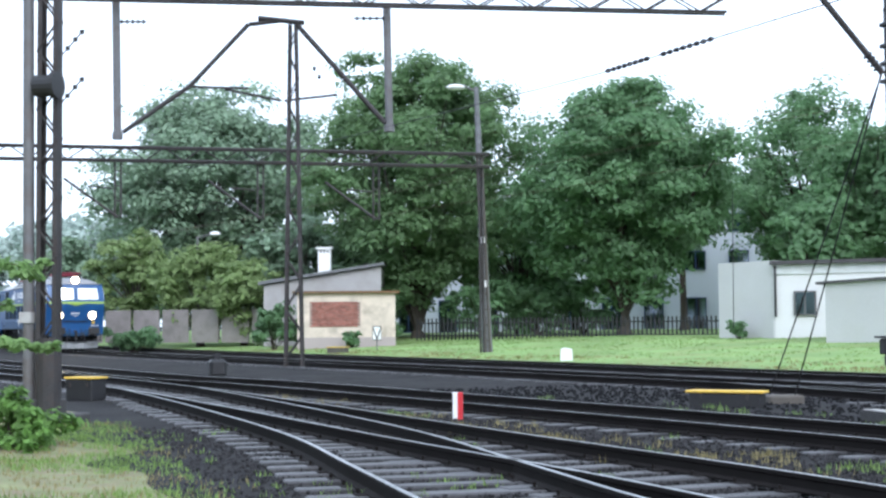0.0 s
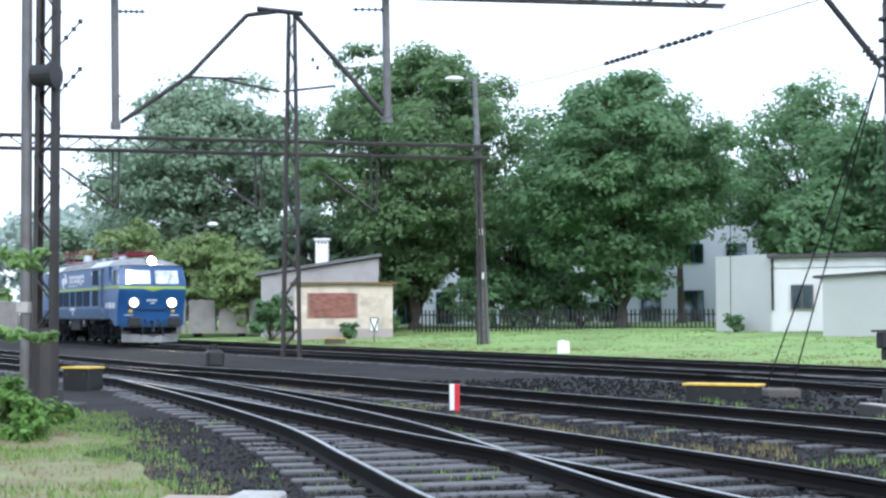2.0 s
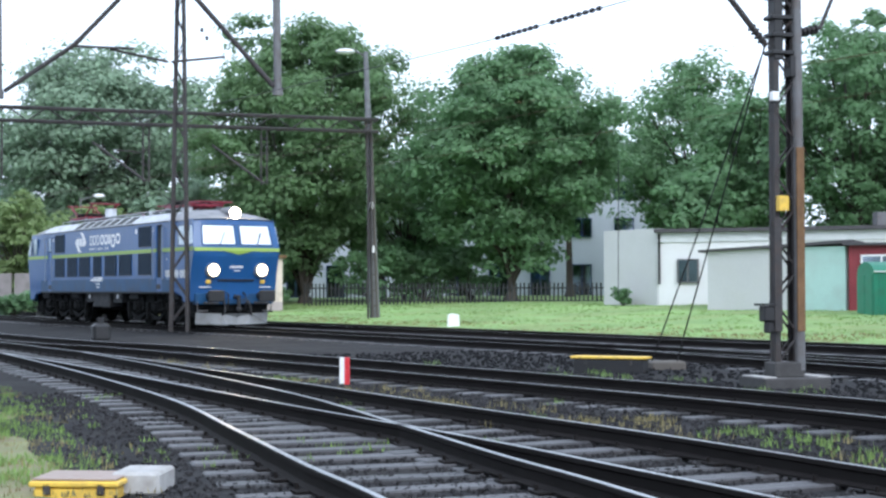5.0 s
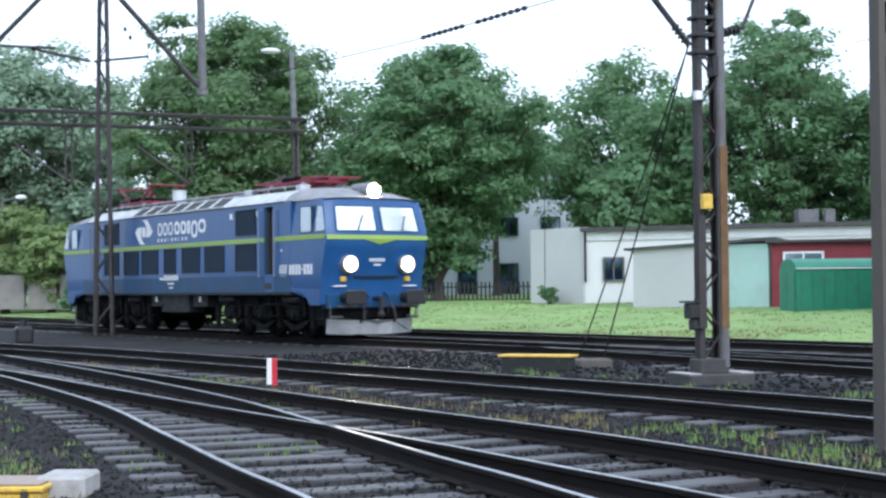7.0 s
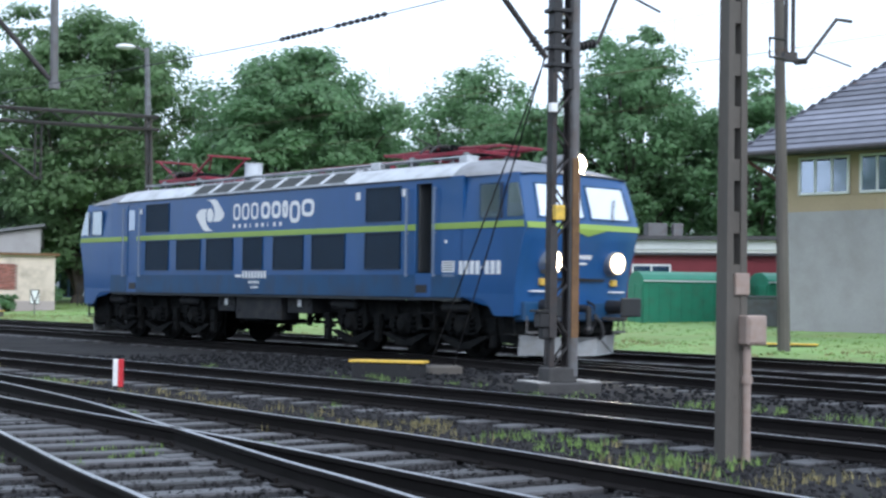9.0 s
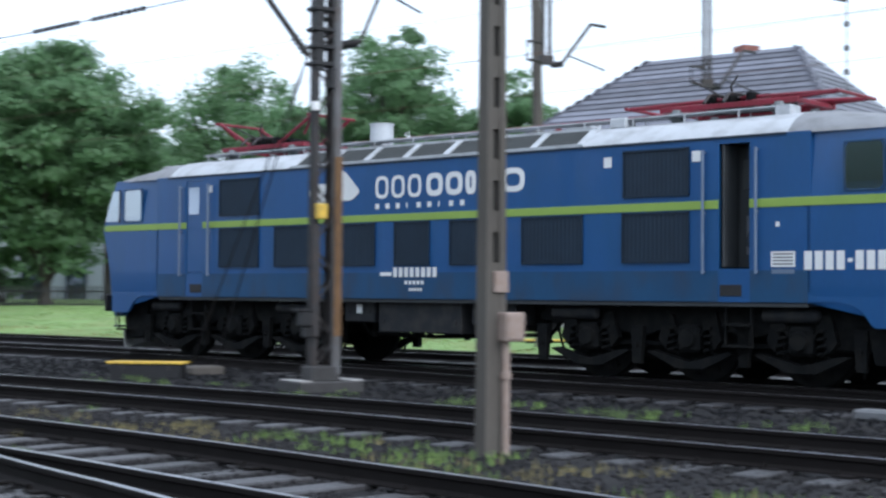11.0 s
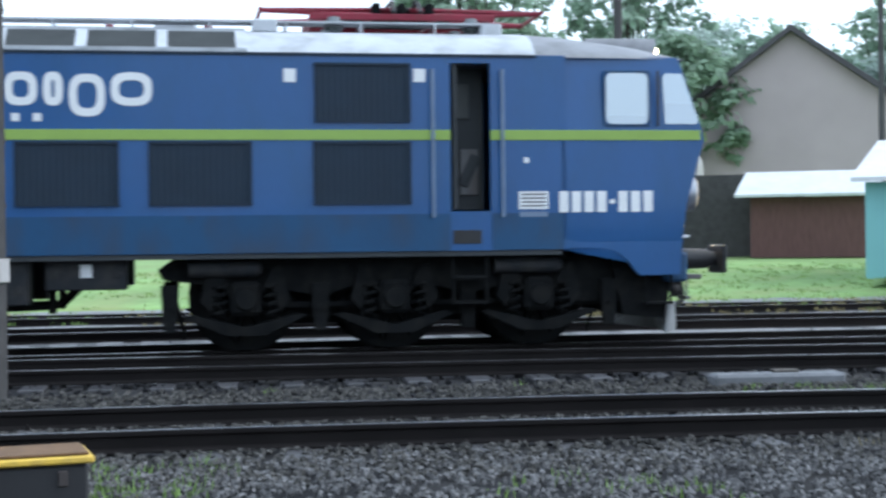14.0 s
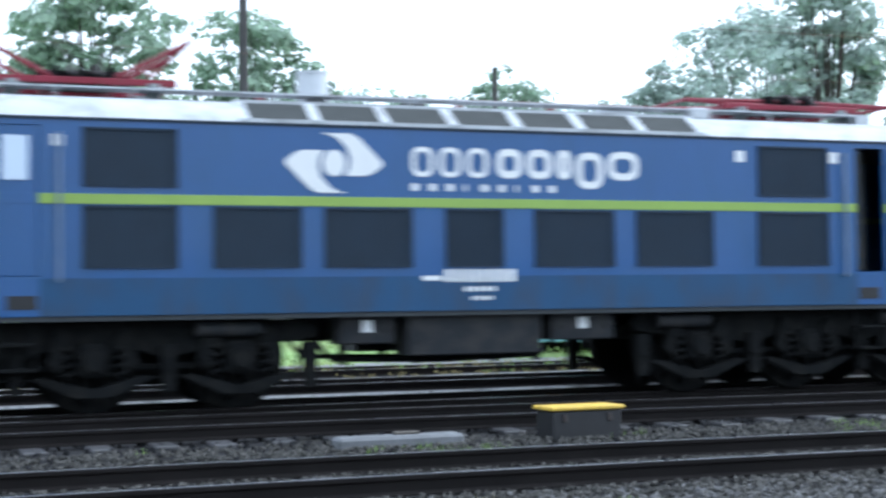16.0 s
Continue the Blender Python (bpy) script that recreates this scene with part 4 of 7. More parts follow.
        louvre(3.97, 5.09, 2.66, 3.35, s, t)
        louvre(-5.07, -3.97, 2.66, 3.35, s, t)
        for e in (1, -1):
            opened = e == 1
            bm = bmesh.new()
            if opened:
                box(bm, (5.62, s * 1.28, 2.5), (0.04, 0.38, 1.7), pose(0, 0, 0, 0, 0, 0), bevel=0.005)
                box(bm, (5.80, s * 1.02, 2.5), (0.48, 0.03, 1.7))
                box(bm, (5.86, s * 1.05, 2.10), (0.22, 0.04, 0.55), bevel=0.01, mi=1)
                box(bm, (5.86, s * 1.08, 2.12), (0.13, 0.03, 0.40), pose(0, 0, 0, 0, 25), bevel=0.01)
                box(bm, (5.78, s * 1.04, 2.95), (0.16, 0.05, 0.42), bevel=0.01, mi=2)
                part("open_door", bm, [M_INSIDE, M_GREYSTEEL, M_GRILLE], t, "open cab door, dark inside")
            else:
                box(bm, (-5.80, s * 1.462, 2.49), (0.47, 0.04, 1.73), bevel=0.006)
                slab_on_side(bm, -6.03, -5.57, 2.455, 2.575, 0.004, s, 1.482)
                part("door", bm, M_BLUE, t)
                bm = bmesh.new()
                slab_on_side(bm, -5.97, -5.67, 2.72, 3.24, 0.014, s, 1.484)
                part("door_window", bm, M_WINDOW, t)
            for x in (5.34, 6.17):
                bm = bmesh.new()
                rod(bm, (x * e, s * 1.56, 1.55), (x * e, s * 1.56, 3.28), 0.022, seg=8)
                for z in (1.58, 2.4, 3.25):
                    rod(bm, (x * e, s * 1.49, z), (x * e, s * 1.56, z), 0.014, seg=6)
                part("handrail", bm, M_STEEL, t, "steel handrail")
            # Black plate on the flush side stands in for the shaded step recess.
            bm = bmesh.new()
            slab_on_side(bm, 5.58 if e == 1 else -5.92, 5.92 if e == 1 else -5.58, 1.24, 1.40, 0.012, s)
            part("step_niche", bm, M_BLACK, t)
            bm = bmesh.new()
            for z in (0.55, 0.85):
                box(bm, (5.8 * e, s * 1.38, z), (0.4, 0.2, 0.03))
            for x in (5.6, 6.0):
                box(bm, (x * e, s * 1.36, 0.85), (0.03, 0.05, 0.65))
            part("steps", bm, M_BOGIE, t)
        # lettering as plain shapes
        bm = bmesh.new()
        o = s * 1.498
        for g in (1, -1):
            c = (-2.05, 2.99)
            arrow = [(-0.17, 0.365), (0.20, 0.37), (0.30, 0.33), (0.42, 0.22), (0.62, 0.02), (0.615, -0.03), (0.50, -0.12), (0.40, -0.155), (0.13, -0.155), (0.19, -0.06), (0.205, 0.06), (0.16, 0.19), (0.05, 0.30), (-0.05, 0.345)]
            prism(bm, [(c[0] + s * -1 * g * a, o, c[1] + g * b) for a, b in arrow], (0, s * 0.004, 0))
        prism(bm, [(-2.05 - s * 0.15 * math.cos(k * math.tau / 18), o, 2.99 + 0.165 * math.sin(k * math.tau / 18)) for k in range(18)], (0, s * 0.004, 0))
        part("emblem", bm, M_LETTER, t, "white emblem of two arrows round a diamond")
        bm = bmesh.new()
        for i, (x, w) in enumerate([(-1.05, 0.30), (-0.68, 0.30), (-0.31, 0.30), (0.10, 0.36), (0.52, 0.36), (0.94, 0.22), (1.22, 0.40), (1.68, 0.46)]):
            z0, z1 = (2.84, 3.22) if i != 6 else (2.72, 3.20)
            xa = x if s < 0 else 0.95 - x - w
            if i:
                bm = bmesh.new()
            ring_plate(bm, xa, xa + w, z0, z1, 0.06 if i < 3 else 0.09, s)
            part("word_shape", bm, M_LETTER, t)
        bm = bmesh.new()
        for i in range(9):
            x = -1.05 + i * 0.235
            bm = bmesh.new()
            slab_on_side(bm, x, x + (0.03 if i in (3, 6) else 0.09), 2.665, 2.755, 0.004, s, 1.494)
            part("small_word_bar", bm, M_LETTER, t)
        bm = bmesh.new()
        x = 6.86
        for i in range(8):
            w, z0, z1 = (0.07, 1.70, 1.75) if i == 4 else (0.115, 1.60, 1.85)
            if i:
                bm = bmesh.new()
            slab_on_side(bm, x, x + w, z0, z1, 0.004, s, 1.494)
            part("number_bar", bm, M_LETTER, t)
            x += w + 0.04
        bm = bmesh.new()
        slab_on_side(bm, 6.37, 6.73, 1.64, 1.85, 0.004, s, 1.494)
        part("data_panel", bm, M_LETTER, t)
        for i in range(4):
            bm = bmesh.new()
            slab_on_side(bm, 6.40, 6.70, 1.67 + 0.045 * i, 1.69 + 0.045 * i, 0.002, s, 1.4985)
            part("data_line", bm, M_GREYSTEEL, t)
        bm = bmesh.new()
        slab_on_side(bm, 6.38, 6.72, 1.55, 1.61, 0.004, s, 1.494)
        part("data_strip", bm, M_STEEL, t)
        bars = [(-0.62 + 0.125 * i, -0.535 + 0.125 * i, 1.52, 1.68) for i in range(8)] + [(-0.92, -0.66, 1.54, 1.60)]
        bars += [(-0.36 + 0.09 * i, -0.30 + 0.09 * i, 1.40, 1.46) for i in range(5)] + [(-0.26 + 0.06 * i, -0.22 + 0.06 * i, 1.29, 1.34) for i in range(5)]
        for x0, x1, z0, z1 in bars:
            bm = bmesh.new()
            slab_on_side(bm, x0, x1, z0, z1, 0.004, s, 1.4985)
            part("serial_bar", bm, M_LETTER, t)
        for x, z, a in ((3.69, 3.20, 0.14), (5.20, 3.21, 0.14), (-5.35, 3.19, 0.12), (6.47, 2.22, 0.06)):
            bm = bmesh.new()
            slab_on_side(bm, x - a / 2, x + a / 2, z - a / 2 * 1.1, z + a / 2 * 1.1, 0.005, s, 1.494)
            part("warning_sign", bm, M_LETTER, t, "small white warning sign")
        for x0, x1, z0, y in ((-1.08, 0.75, 0.60, 1.36), (-1.95, -1.23, 0.76, 1.30), (0.92, 1.83, 0.76, 1.30)):
            bm = bmesh.new()
            box(bm, ((x0 + x1) / 2, s * (y - 0.25), (z0 + 1.14) / 2), (x1 - x0, 0.5, 1.14 - z0), bevel=0.015)
            for xx in (x0 + 0.12, x1 - 0.12):
                box(bm, (xx, s * (y + 0.01), z0 + 0.18), (0.05, 0.03, 0.08), bevel=0.006)
            case = part("equipment_case", bm, M_UNDER, t)
            if x1 - x0 < 1.2:
                bm = bmesh.new()
                box(bm, ((x0 + x1) / 2, s * (y + 0.003), 0.98), (0.13, 0.006, 0.15))
                part("case_sign", bm, M_LETTER, case)
        bm = bmesh.new()
        tube(bm, [(-2.1, s * 0.72, 0.80), (-1.9, s * 0.72, 0.56), (-0.4, s * 0.72, 0.52), (1.0, s * 0.72, 0.56), (1.25, s * 0.72, 0.80)], 0.035, 8)
        part("air_pipe", bm, M_BOGIE, t)
        for x in (-1.75, -0.75, 0.35, 0.95):
            bm = bmesh.new()
            box(bm, (x, s * 0.72, 0.66), (0.09, 0.12, 0.36), bevel=0.02)
            part("pipe_hanger", bm, M_BOGIE, t)
    bm = bmesh.new()
    rod(bm, (-2.0, -0.35, 3.80), (-2.0, -0.35, 4.25), 0.21, seg=20)
    rod(bm, (-2.0, -0.35, 4.25), (-2.0, -0.35, 4.28), 0.225, seg=20)
    part("roof_canister", bm, M_ROOF, t, "pale round roof canister", smooth=True)
    bm = bmesh.new()
    for x in (-2.6, 0.2, 1.6, 2.8):
        rod(bm, (x, 0.1, 3.85), (x, 0.1, 4.02), 0.06, 0.05, seg=10)
        rod(bm, (x, 0.1, 3.92), (x, 0.1, 3.95), 0.09, seg=10)
    wire(bm, (-3.2, 0.1, 4.04), (4.0, 0.1, 4.05), 0.03)
    part("roof_busbar", bm, M_PANTO, t)
    for c, l in (((0.9, 0.35, 3.9), (0.7, 0.4, 0.14)), ((2.4, -0.3, 3.9), (0.5, 0.3, 0.12)), ((3.45, -0.75, 3.86), (0.3, 0.3, 0.16)), ((6.2, -0.7, 3.84), (0.26, 0.3, 0.18))):
        bm = bmesh.new()
        box(bm, c, l, bevel=0.02)
        part("roof_box", bm, M_ROOF, t)
    pantograph(t, 5.15, False)
    pantograph(t, -4.95, True)
    wheels = bogie(t, 4.92, 1) + bogie(t, -4.92, -1)
    return t, wheels


loco, loco_wheels = locomotive()


# ---- masts and overhead line ----
def lattice_mast(x, y, h, w, label, turn=0.0, base=True, taper=0.6, foot=None):
    t = thing("lattice_mast", label, "railway mast", "overhead line masts", m=pose(x, y, on_ground(x, y), 0, 0, turn))
    f = 0.055 + w * 0.06
    for sx in (-1, 1):
        for sy in (-1, 1):
            bm = bmesh.new()
            ell = [(0, 0), (-sx * f, 0), (-sx * f, -sy * 0.012), (-sx * 0.012, -sy * 0.012), (-sx * 0.012, -sy * f), (0, -sy * f)]
            lo = [bm.verts.new((sx * w / 2 + u, sy * w * 0.25 + v, 0.1)) for u, v in ell]
            hi = [bm.verts.new((sx * w / 2 * taper + u, sy * w * 0.2 + v, h)) for u, v in ell]
            for i in range(6):
                bm.faces.new((lo[i], lo[(i + 1) % 6], hi[(i + 1) % 6], hi[i]))
            bm.faces.new(lo[::-1])
            bm.faces.new(hi)
            part("leg", bm, M_DARKSTEEL, t)
    n = int(h / (w * 1.3))
    for sy in (-1, 1):
        for i in range(n):
            z0, z1 = 0.3 + (h - 0.4) * i / n, 0.3 + (h - 0.4) * (i + 1) / n
            g = 1 if i % 2 else -1
            k0, k1 = 1 - (1 - taper) * z0 / h, 1 - (1 - taper) * z1 / h
            bm = bmesh.new()
            rod(bm, (g * w / 2 * k0, sy * w * 0.22, z0), (-g * w / 2 * k1, sy * w * 0.22, z1), 0.012 + w * 0.016, seg=5)
            part("brace", bm, M_DARKSTEEL, t)
    if base:
        bm = bmesh.new()
        box(bm, (0, 0, 0.05), (w * 2.9, w * 2.1, 0.22), bevel=0.02)
        box(bm, (0, 0, 0.26), (w * 1.3, w * 0.95, 0.22), bevel=0.02)
        part("footing", bm, M_DARKCONC, t, "dark concrete footing")
    return t


def insulator(bm, a, b, r=0.05, n=5):
    a, b = Vector(a), Vector(b)
    rod(bm, a, b, r * 0.4, seg=8)
    for i in range(n):
        p, q = a.lerp(b, (i + 0.3) / n), a.lerp(b, (i + 0.6) / n)
        rod(bm, p, q, r, seg=10)


def concrete_mast(x, y, h, w, label, turn=0.0):
    t = thing("concrete_mast", label, "railway mast", "overhead line masts", m=pose(x, y, on_ground(x, y) - 0.05, 0, 0, turn))
    bm = bmesh.new()
    pitch_, hole = 0.46, 0.27
    for sx in (-1, 1):
        pts = [(sx * w / 2, -w * 0.42, 0), (sx * w * 0.18, -w * 0.42, 0), (sx * w * 0.18, w * 0.42, 0), (sx * w / 2, w * 0.42, 0)]
        lo = [bm.verts.new(p) for p in pts]
        hi = [bm.verts.new((p[0] * 0.72, p[1] * 0.72, h)) for p in pts]
        for i in range(4):
            bm.faces.new((lo[i], lo[(i + 1) % 4], hi[(i + 1) % 4], hi[i]))
        bm.faces.new(hi)
    z = 1.75
    box(bm, (0, 0, 0.875), (w * 0.37, w * 0.72, 1.75))
    while z < h:
        box(bm, (0, 0, z + hole + (pitch_ - hole) / 2), (w * 0.36, w * 0.6, pitch_ - hole))
        z += pitch_
    part("shaft", bm, M_CONCRETE, t)
    return t


def signal_furniture():
    # mast beside the tracks with cable gear, bands, guy wires and brackets
    m = lattice_mast(6.4, 20.4, 9.5, 0.36, "dark steel lattice mast with rusty legs, white bands and concrete footing", 12, taper=0.9)
    bm = bmesh.new()
    rod(bm, (0.19, -0.10, 0.25), (0.17, -0.10, 9.4), 0.075, 0.065, seg=14)
    part("cable_tube", bm, M_GREYSTEEL, m, "grey-brown steel tube", smooth=True)
    # Pale strips on the top of the dark footing.
    for x in (-0.42, 0.42):
        bm = bmesh.new()
        box(bm, (x, -0.05, 0.168), (0.2, 0.62, 0.02), bevel=0.004)
        part("footing_cap", bm, M_LIGHTCONC, m, "pale top of the footing")
    for sx, z0, z1 in ((1, 0.8, 3.4), (-1, 0.8, 2.4)):
        bm = bmesh.new()
        box(bm, (sx * 0.18, -0.165, (z0 + z1) / 2), (0.12, 0.03, z1 - z0), bevel=0.004)
        part("rusty_cover", bm, M_RUST if sx > 0 else M_DARKSTEEL, m, "rust-brown leg cover" if sx > 0 else "dark rusty leg cover")
    for sx in (-1, 1):
        bm = bmesh.new()
        box(bm, (sx * 0.18, -0.10, 4.12), (0.17, 0.17, 0.16) if sx > 0 else (0.11, 0.1, 0.13), bevel=0.008)
        part("white_band", bm, M_WHITE, m, "white painted band")
    bm = bmesh.new()
    box(bm, (-0.10, -0.16, 2.60), (0.16, 0.10, 0.22), bevel=0.012)
    part("junction_box", bm, M_YELLOW, m, "small yellow junction box")
    bm = bmesh.new()
    box(bm, (-0.30, -0.08, 1.05), (0.2, 0.18, 0.22), bevel=0.02)
    box(bm, (-0.27, -0.08, 0.86), (0.14, 0.14, 0.16), bevel=0.02)
    box(bm, (-0.33, -0.08, 1.18), (0.26, 0.2, 0.03))
    part("tension_weight", bm, M_BLACK, m)
    bm = bmesh.new()
    for z in (4.75, 5.0, 5.25, 5.55):
        box(bm, (0, 0, z), (0.45, 0.26, 0.06), bevel=0.01)
    box(bm, (-0.1, 0, 5.2), (0.14, 0.2, 1.1), bevel=0.01)
    box(bm, (0.1, -0.05, 4.55), (0.1, 0.2, 0.3), bevel=0.01)
    part("bracket_head", bm, M_BLACK, m)
    bm = bmesh.new()
    rod(bm, (-0.25, 0, 4.85), (-1.6, 0.0, 6.4), 0.045, seg=8)
    rod(bm, (-1.6, 0, 6.4), (-3.2, 0.0, 6.55), 0.035, seg=8)
    rod(bm, (-0.25, 0, 6.9), (-1.7, 0.0, 6.45), 0.02, seg=6)
    rod(bm, (0.25, 0, 5.05), (0.62, 0.0, 5.15), 0.035, seg=8)
    rod(bm, (0.62, 0, 5.15), (1.05, 0.0, 6.1), 0.03, seg=8)
    rod(bm, (1.0, 0, 5.95), (1.7, 0, 5.7), 0.02, seg=6)
    part("cantilever", bm, M_DARKSTEEL, m, "dark tube cantilever")
    for a, b, r, n in (((0.3, 0, 5.06), (0.58, 0, 5.13), 0.07, 4), ((-0.3, 0, 4.9), (-0.5, 0, 5.13), 0.07, 4), ((0.95, 0, 5.98), (1.12, 0, 6.14), 0.06, 3)):
        bm = bmesh.new()
        insulator(bm, a, b, r, n)
        part("insulator", bm, M_BLACK, m)
    g = thing("guy_wires", "two thin steel guy wires from mast to ground anchor", "guy wire", m=pose(0, 0, 0))
    for a, b in (((6.17, 20.45, 4.85), (5.62, 25.55, 0.1)), ((6.19, 20.45, 4.95), (6.02, 25.35, 0.1))):
        bm = bmesh.new()
        wire(bm, a, b, 0.013)
        part("wire", bm, M_BLACK, g)
    bm = bmesh.new()
    box(bm, (5.85, 25.4, 0.04), (0.6, 0.5, 0.2), bevel=0.03)
    part("anchor_block", bm, M_CONCRETE, g)
    bm = bmesh.new()
    wire(bm, (6.18, 20.3, 5.1), (6.14, 20.3, 1.2), 0.012)
    part("weight_cable", bm, M_BLACK, m)
    bm_ob = m.children[-1]
    bm_ob.matrix_parent_inverse = m.matrix_world.inverted()

    # concrete mast with slots
    c = concrete_mast(5.33, 11.95, 8.5, 0.215, "tall brownish grey concrete mast with a row of slots", 8)
    bm = bmesh.new()
    box(bm, (0.045, -0.075, 1.58), (0.145, 0.07, 0.19), bevel=0.006)
    part("pale_band", bm, M_PINK, c, "pale painted band")
    bm = bmesh.new()
    box(bm, (0.125, -0.14, 1.18), (0.20, 0.15, 0.26), bevel=0.012)
    box(bm, (0.125, -0.22, 1.18), (0.16, 0.012, 0.21), bevel=0.003)
    b = part("cable_box", bm, M_PINK, c, "faded pink metal cable box")
    bm = bmesh.new()
    rod(bm, (0.09, -0.11, 0.0), (0.09, -0.11, 1.05), 0.036, seg=12)
    rod(bm, (0.09, -0.11, 0.72), (0.09, -0.11, 0.78), 0.05, seg=12)
    part("conduit", bm, M_PINK, c, "pale cable conduit")
    bm = bmesh.new()
    box(bm, (0.06, 0, 5.0), (0.6, 0.2, 0.1))
    rod(bm, (0.1, 0, 5.0), (1.6, 0, 6.4), 0.04)
    part("cantilever", bm, M_DARKSTEEL, c)

    p = lattice_mast(12.92, 5.93, 8.0, 0.24, "brown steel mast between the tracks with a pale band", 0, taper=1.0, base=False)
    bm = bmesh.new()
    box(bm, (0, 0, 4.0), (0.20, 0.13, 8.0), bevel=0.01)
    part("web", bm, M_DARKCONC, p)
    bm = bmesh.new()
    box(bm, (0, 0, 1.22), (0.25, 0.18, 0.22), bevel=0.005)
    part("pale_band", bm, M_LIGHTCONC, p)
    # left mast with tube
    q = lattice_mast(-5.75, 21.4, 9.0, 0.34, "dark steel lattice mast with grey tube and black drum", -14, taper=0.95)
    bm = bmesh.new()
    rod(bm, (-0.28, -0.05, 0.0), (-0.34, -0.05, 9.0), 0.085, 0.075, seg=14)
    part("tube", bm, M_GREYSTEEL, q, "grey steel tube", smooth=True)
    bm = bmesh.new()
    rod(bm, (-0.12, -0.18, 4.92), (0.2, -0.18, 4.92), 0.16, seg=16)
    rod(bm, (0.16, -0.18, 4.92), (0.24, -0.18, 4.92), 0.2, seg=16)
    part("drum", bm, M_BLACK, q)
    bm = bmesh.new()
    box(bm, (-0.3, -0.06, 1.55), (0.19, 0.19, 0.16), bevel=0.006)
    part("pale_band", bm, M_LIGHTCONC, q)
    bm = bmesh.new()
    rod(bm, (0.08, -0.12, 0.0), (0.08, -0.12, 1.25), 0.17, seg=14)
    part("rusty_casing", bm, M_DARKSTEEL, q, "dark rusty round casing")
    # spread insulator strings on the left mast
    for z in (4.7, 5.4):
        bm = bmesh.new()
        wire(bm, (0.2, 0.0, z), (0.55, 0.0, z + 0.35), 0.012)
        for k in (0.25, 0.6, 0.9):
            rod(bm, (0.2 + 0.35 * k, 0, z + 0.35 * k - 0.03), (0.2 + 0.35 * k, 0, z + 0.35 * k + 0.03), 0.035, seg=8)
        part("insulator_string", bm, M_BLACK, q)


def gantries():
    # near gantry: lattice beam on a slim lattice mast, with drop posts and tube cantilevers
    m = lattice_mast(-4.72, 46.4, 11.0, 0.62, "slim dark steel lattice mast carrying a gantry beam", -5, taper=0.45, base=False)
    g = thing("gantry", "dark steel lattice gantry with drop posts and tube cantilevers", "gantry")

    def beam(x0, x1, y0, y1, z, h, n, name="beam"):
        bm = bmesh.new()
        a, b = Vector((x0, y0, z)), Vector((x1, y1, z))
        for dz in (0, h):
            for dy in (-0.2, 0.2):
                rod(bm, a + Vector((0, dy, dz)), b + Vector((0, dy, dz)), 0.045, seg=5)
        for i in range(n):
            p, q2 = a.lerp(b, i / n), a.lerp(b, (i + 1) / n)
            for dy in (-0.2, 0.2):
                rod(bm, p + Vector((0, dy, 0 if i % 2 else h)), q2 + Vector((0, dy, h if i % 2 else 0)), 0.025, seg=4)
        part(name, bm, M_DARKSTEEL, g)

    beam(-26.0, 9.0, 41.0, 46.0, 11.15, 0.5, 40)
    for x, y, zb in ((-9.75, 43.9, 7.05), (-1.62, 44.97, 7.35)):
        bm = bmesh.new()
        rod(bm, (x - 0.06, y, 11.2), (x, y, zb), 0.12, seg=12)
        rod(bm, (x, y, zb - 0.02), (x, y, zb + 0.2), 0.16, seg=12)
        part("drop_post", bm, M_GREYSTEEL, g, "grey tube drop post")
    bm = bmesh.new()
    pts = [(-9.6, 43.95, 7.25), (-7.62, 44.2, 8.68), (-5.9, 44.5, 10.6), (-4.8, 44.6, 10.75)]
    for a, b in zip(pts[:-1], pts[1:]):
        rod(bm, a, b, 0.07, seg=8)
    part("cantilever", bm, M_DARKSTEEL, g)
    bm = bmesh.new()
    for a, b in (((-1.75, 44.95, 7.6), (-4.45, 44.7, 10.65)), ((-4.2, 44.7, 10.68), (-5.6, 44.5, 10.8))):
        rod(bm, a, b, 0.08, seg=8)
    part("cantilever", bm, M_DARKSTEEL, g)
    bm = bmesh.new()
    for a, b in (((-7.6, 44.2, 8.65), (-5.9, 44.4, 8.62)), ((-6.6, 44.4, 8.6), (-4.9, 44.5, 8.25)), ((-4.8, 44.5, 8.25), (-3.2, 44.7, 8.45))):
        rod(bm, a, b, 0.04, seg=6)
    part("registration_arm", bm, M_DARKSTEEL, g)
    bm = bmesh.new()
    for a, b in (((-9.7, 43.9, 10.6), (-8.9, 43.95, 10.6)), ((-1.7, 44.95, 10.85), (-2.7, 44.9, 10.85))):
        insulator(bm, a, b, 0.07, 5)
    for z, x in ((9.2, -3.9), (8.95, -3.75)):
        rod(bm, (x, 44.7, z), (x, 44.7, z + 0.12), 0.05)
    part("insulator", bm, M_BLACK, g)
    # far gantry
    f = thing("gantry", "far dark steel lattice gantry across the tracks", "gantry")
    g2, g = g, f
    bm = bmesh.new()
    a, b = Vector((-30, 54.0, 8.0)), Vector((2.0, 61.8, 8.02))
    for dz in (0, 0.52):
        for dy in (-0.25, 0.25):
            rod(bm, a + Vector((0, dy, dz)), b + Vector((0, dy, dz)), 0.055, seg=5)
    n = 44
    for i in range(n):
        p, q2 = a.lerp(b, i / n), a.lerp(b, (i + 1) / n)
        rod(bm, p + Vector((0, -0.25, 0 if i % 2 else 0.52)), q2 + Vector((0, -0.25, 0.52 if i % 2 else 0)), 0.028, seg=4)
    part("beam", bm, M_DARKSTEEL, f)
    for x in (-12.9, -7.4, -2.75):
        y = 54 + (x + 30) / 32.0 * 7.8
        bm = bmesh.new()
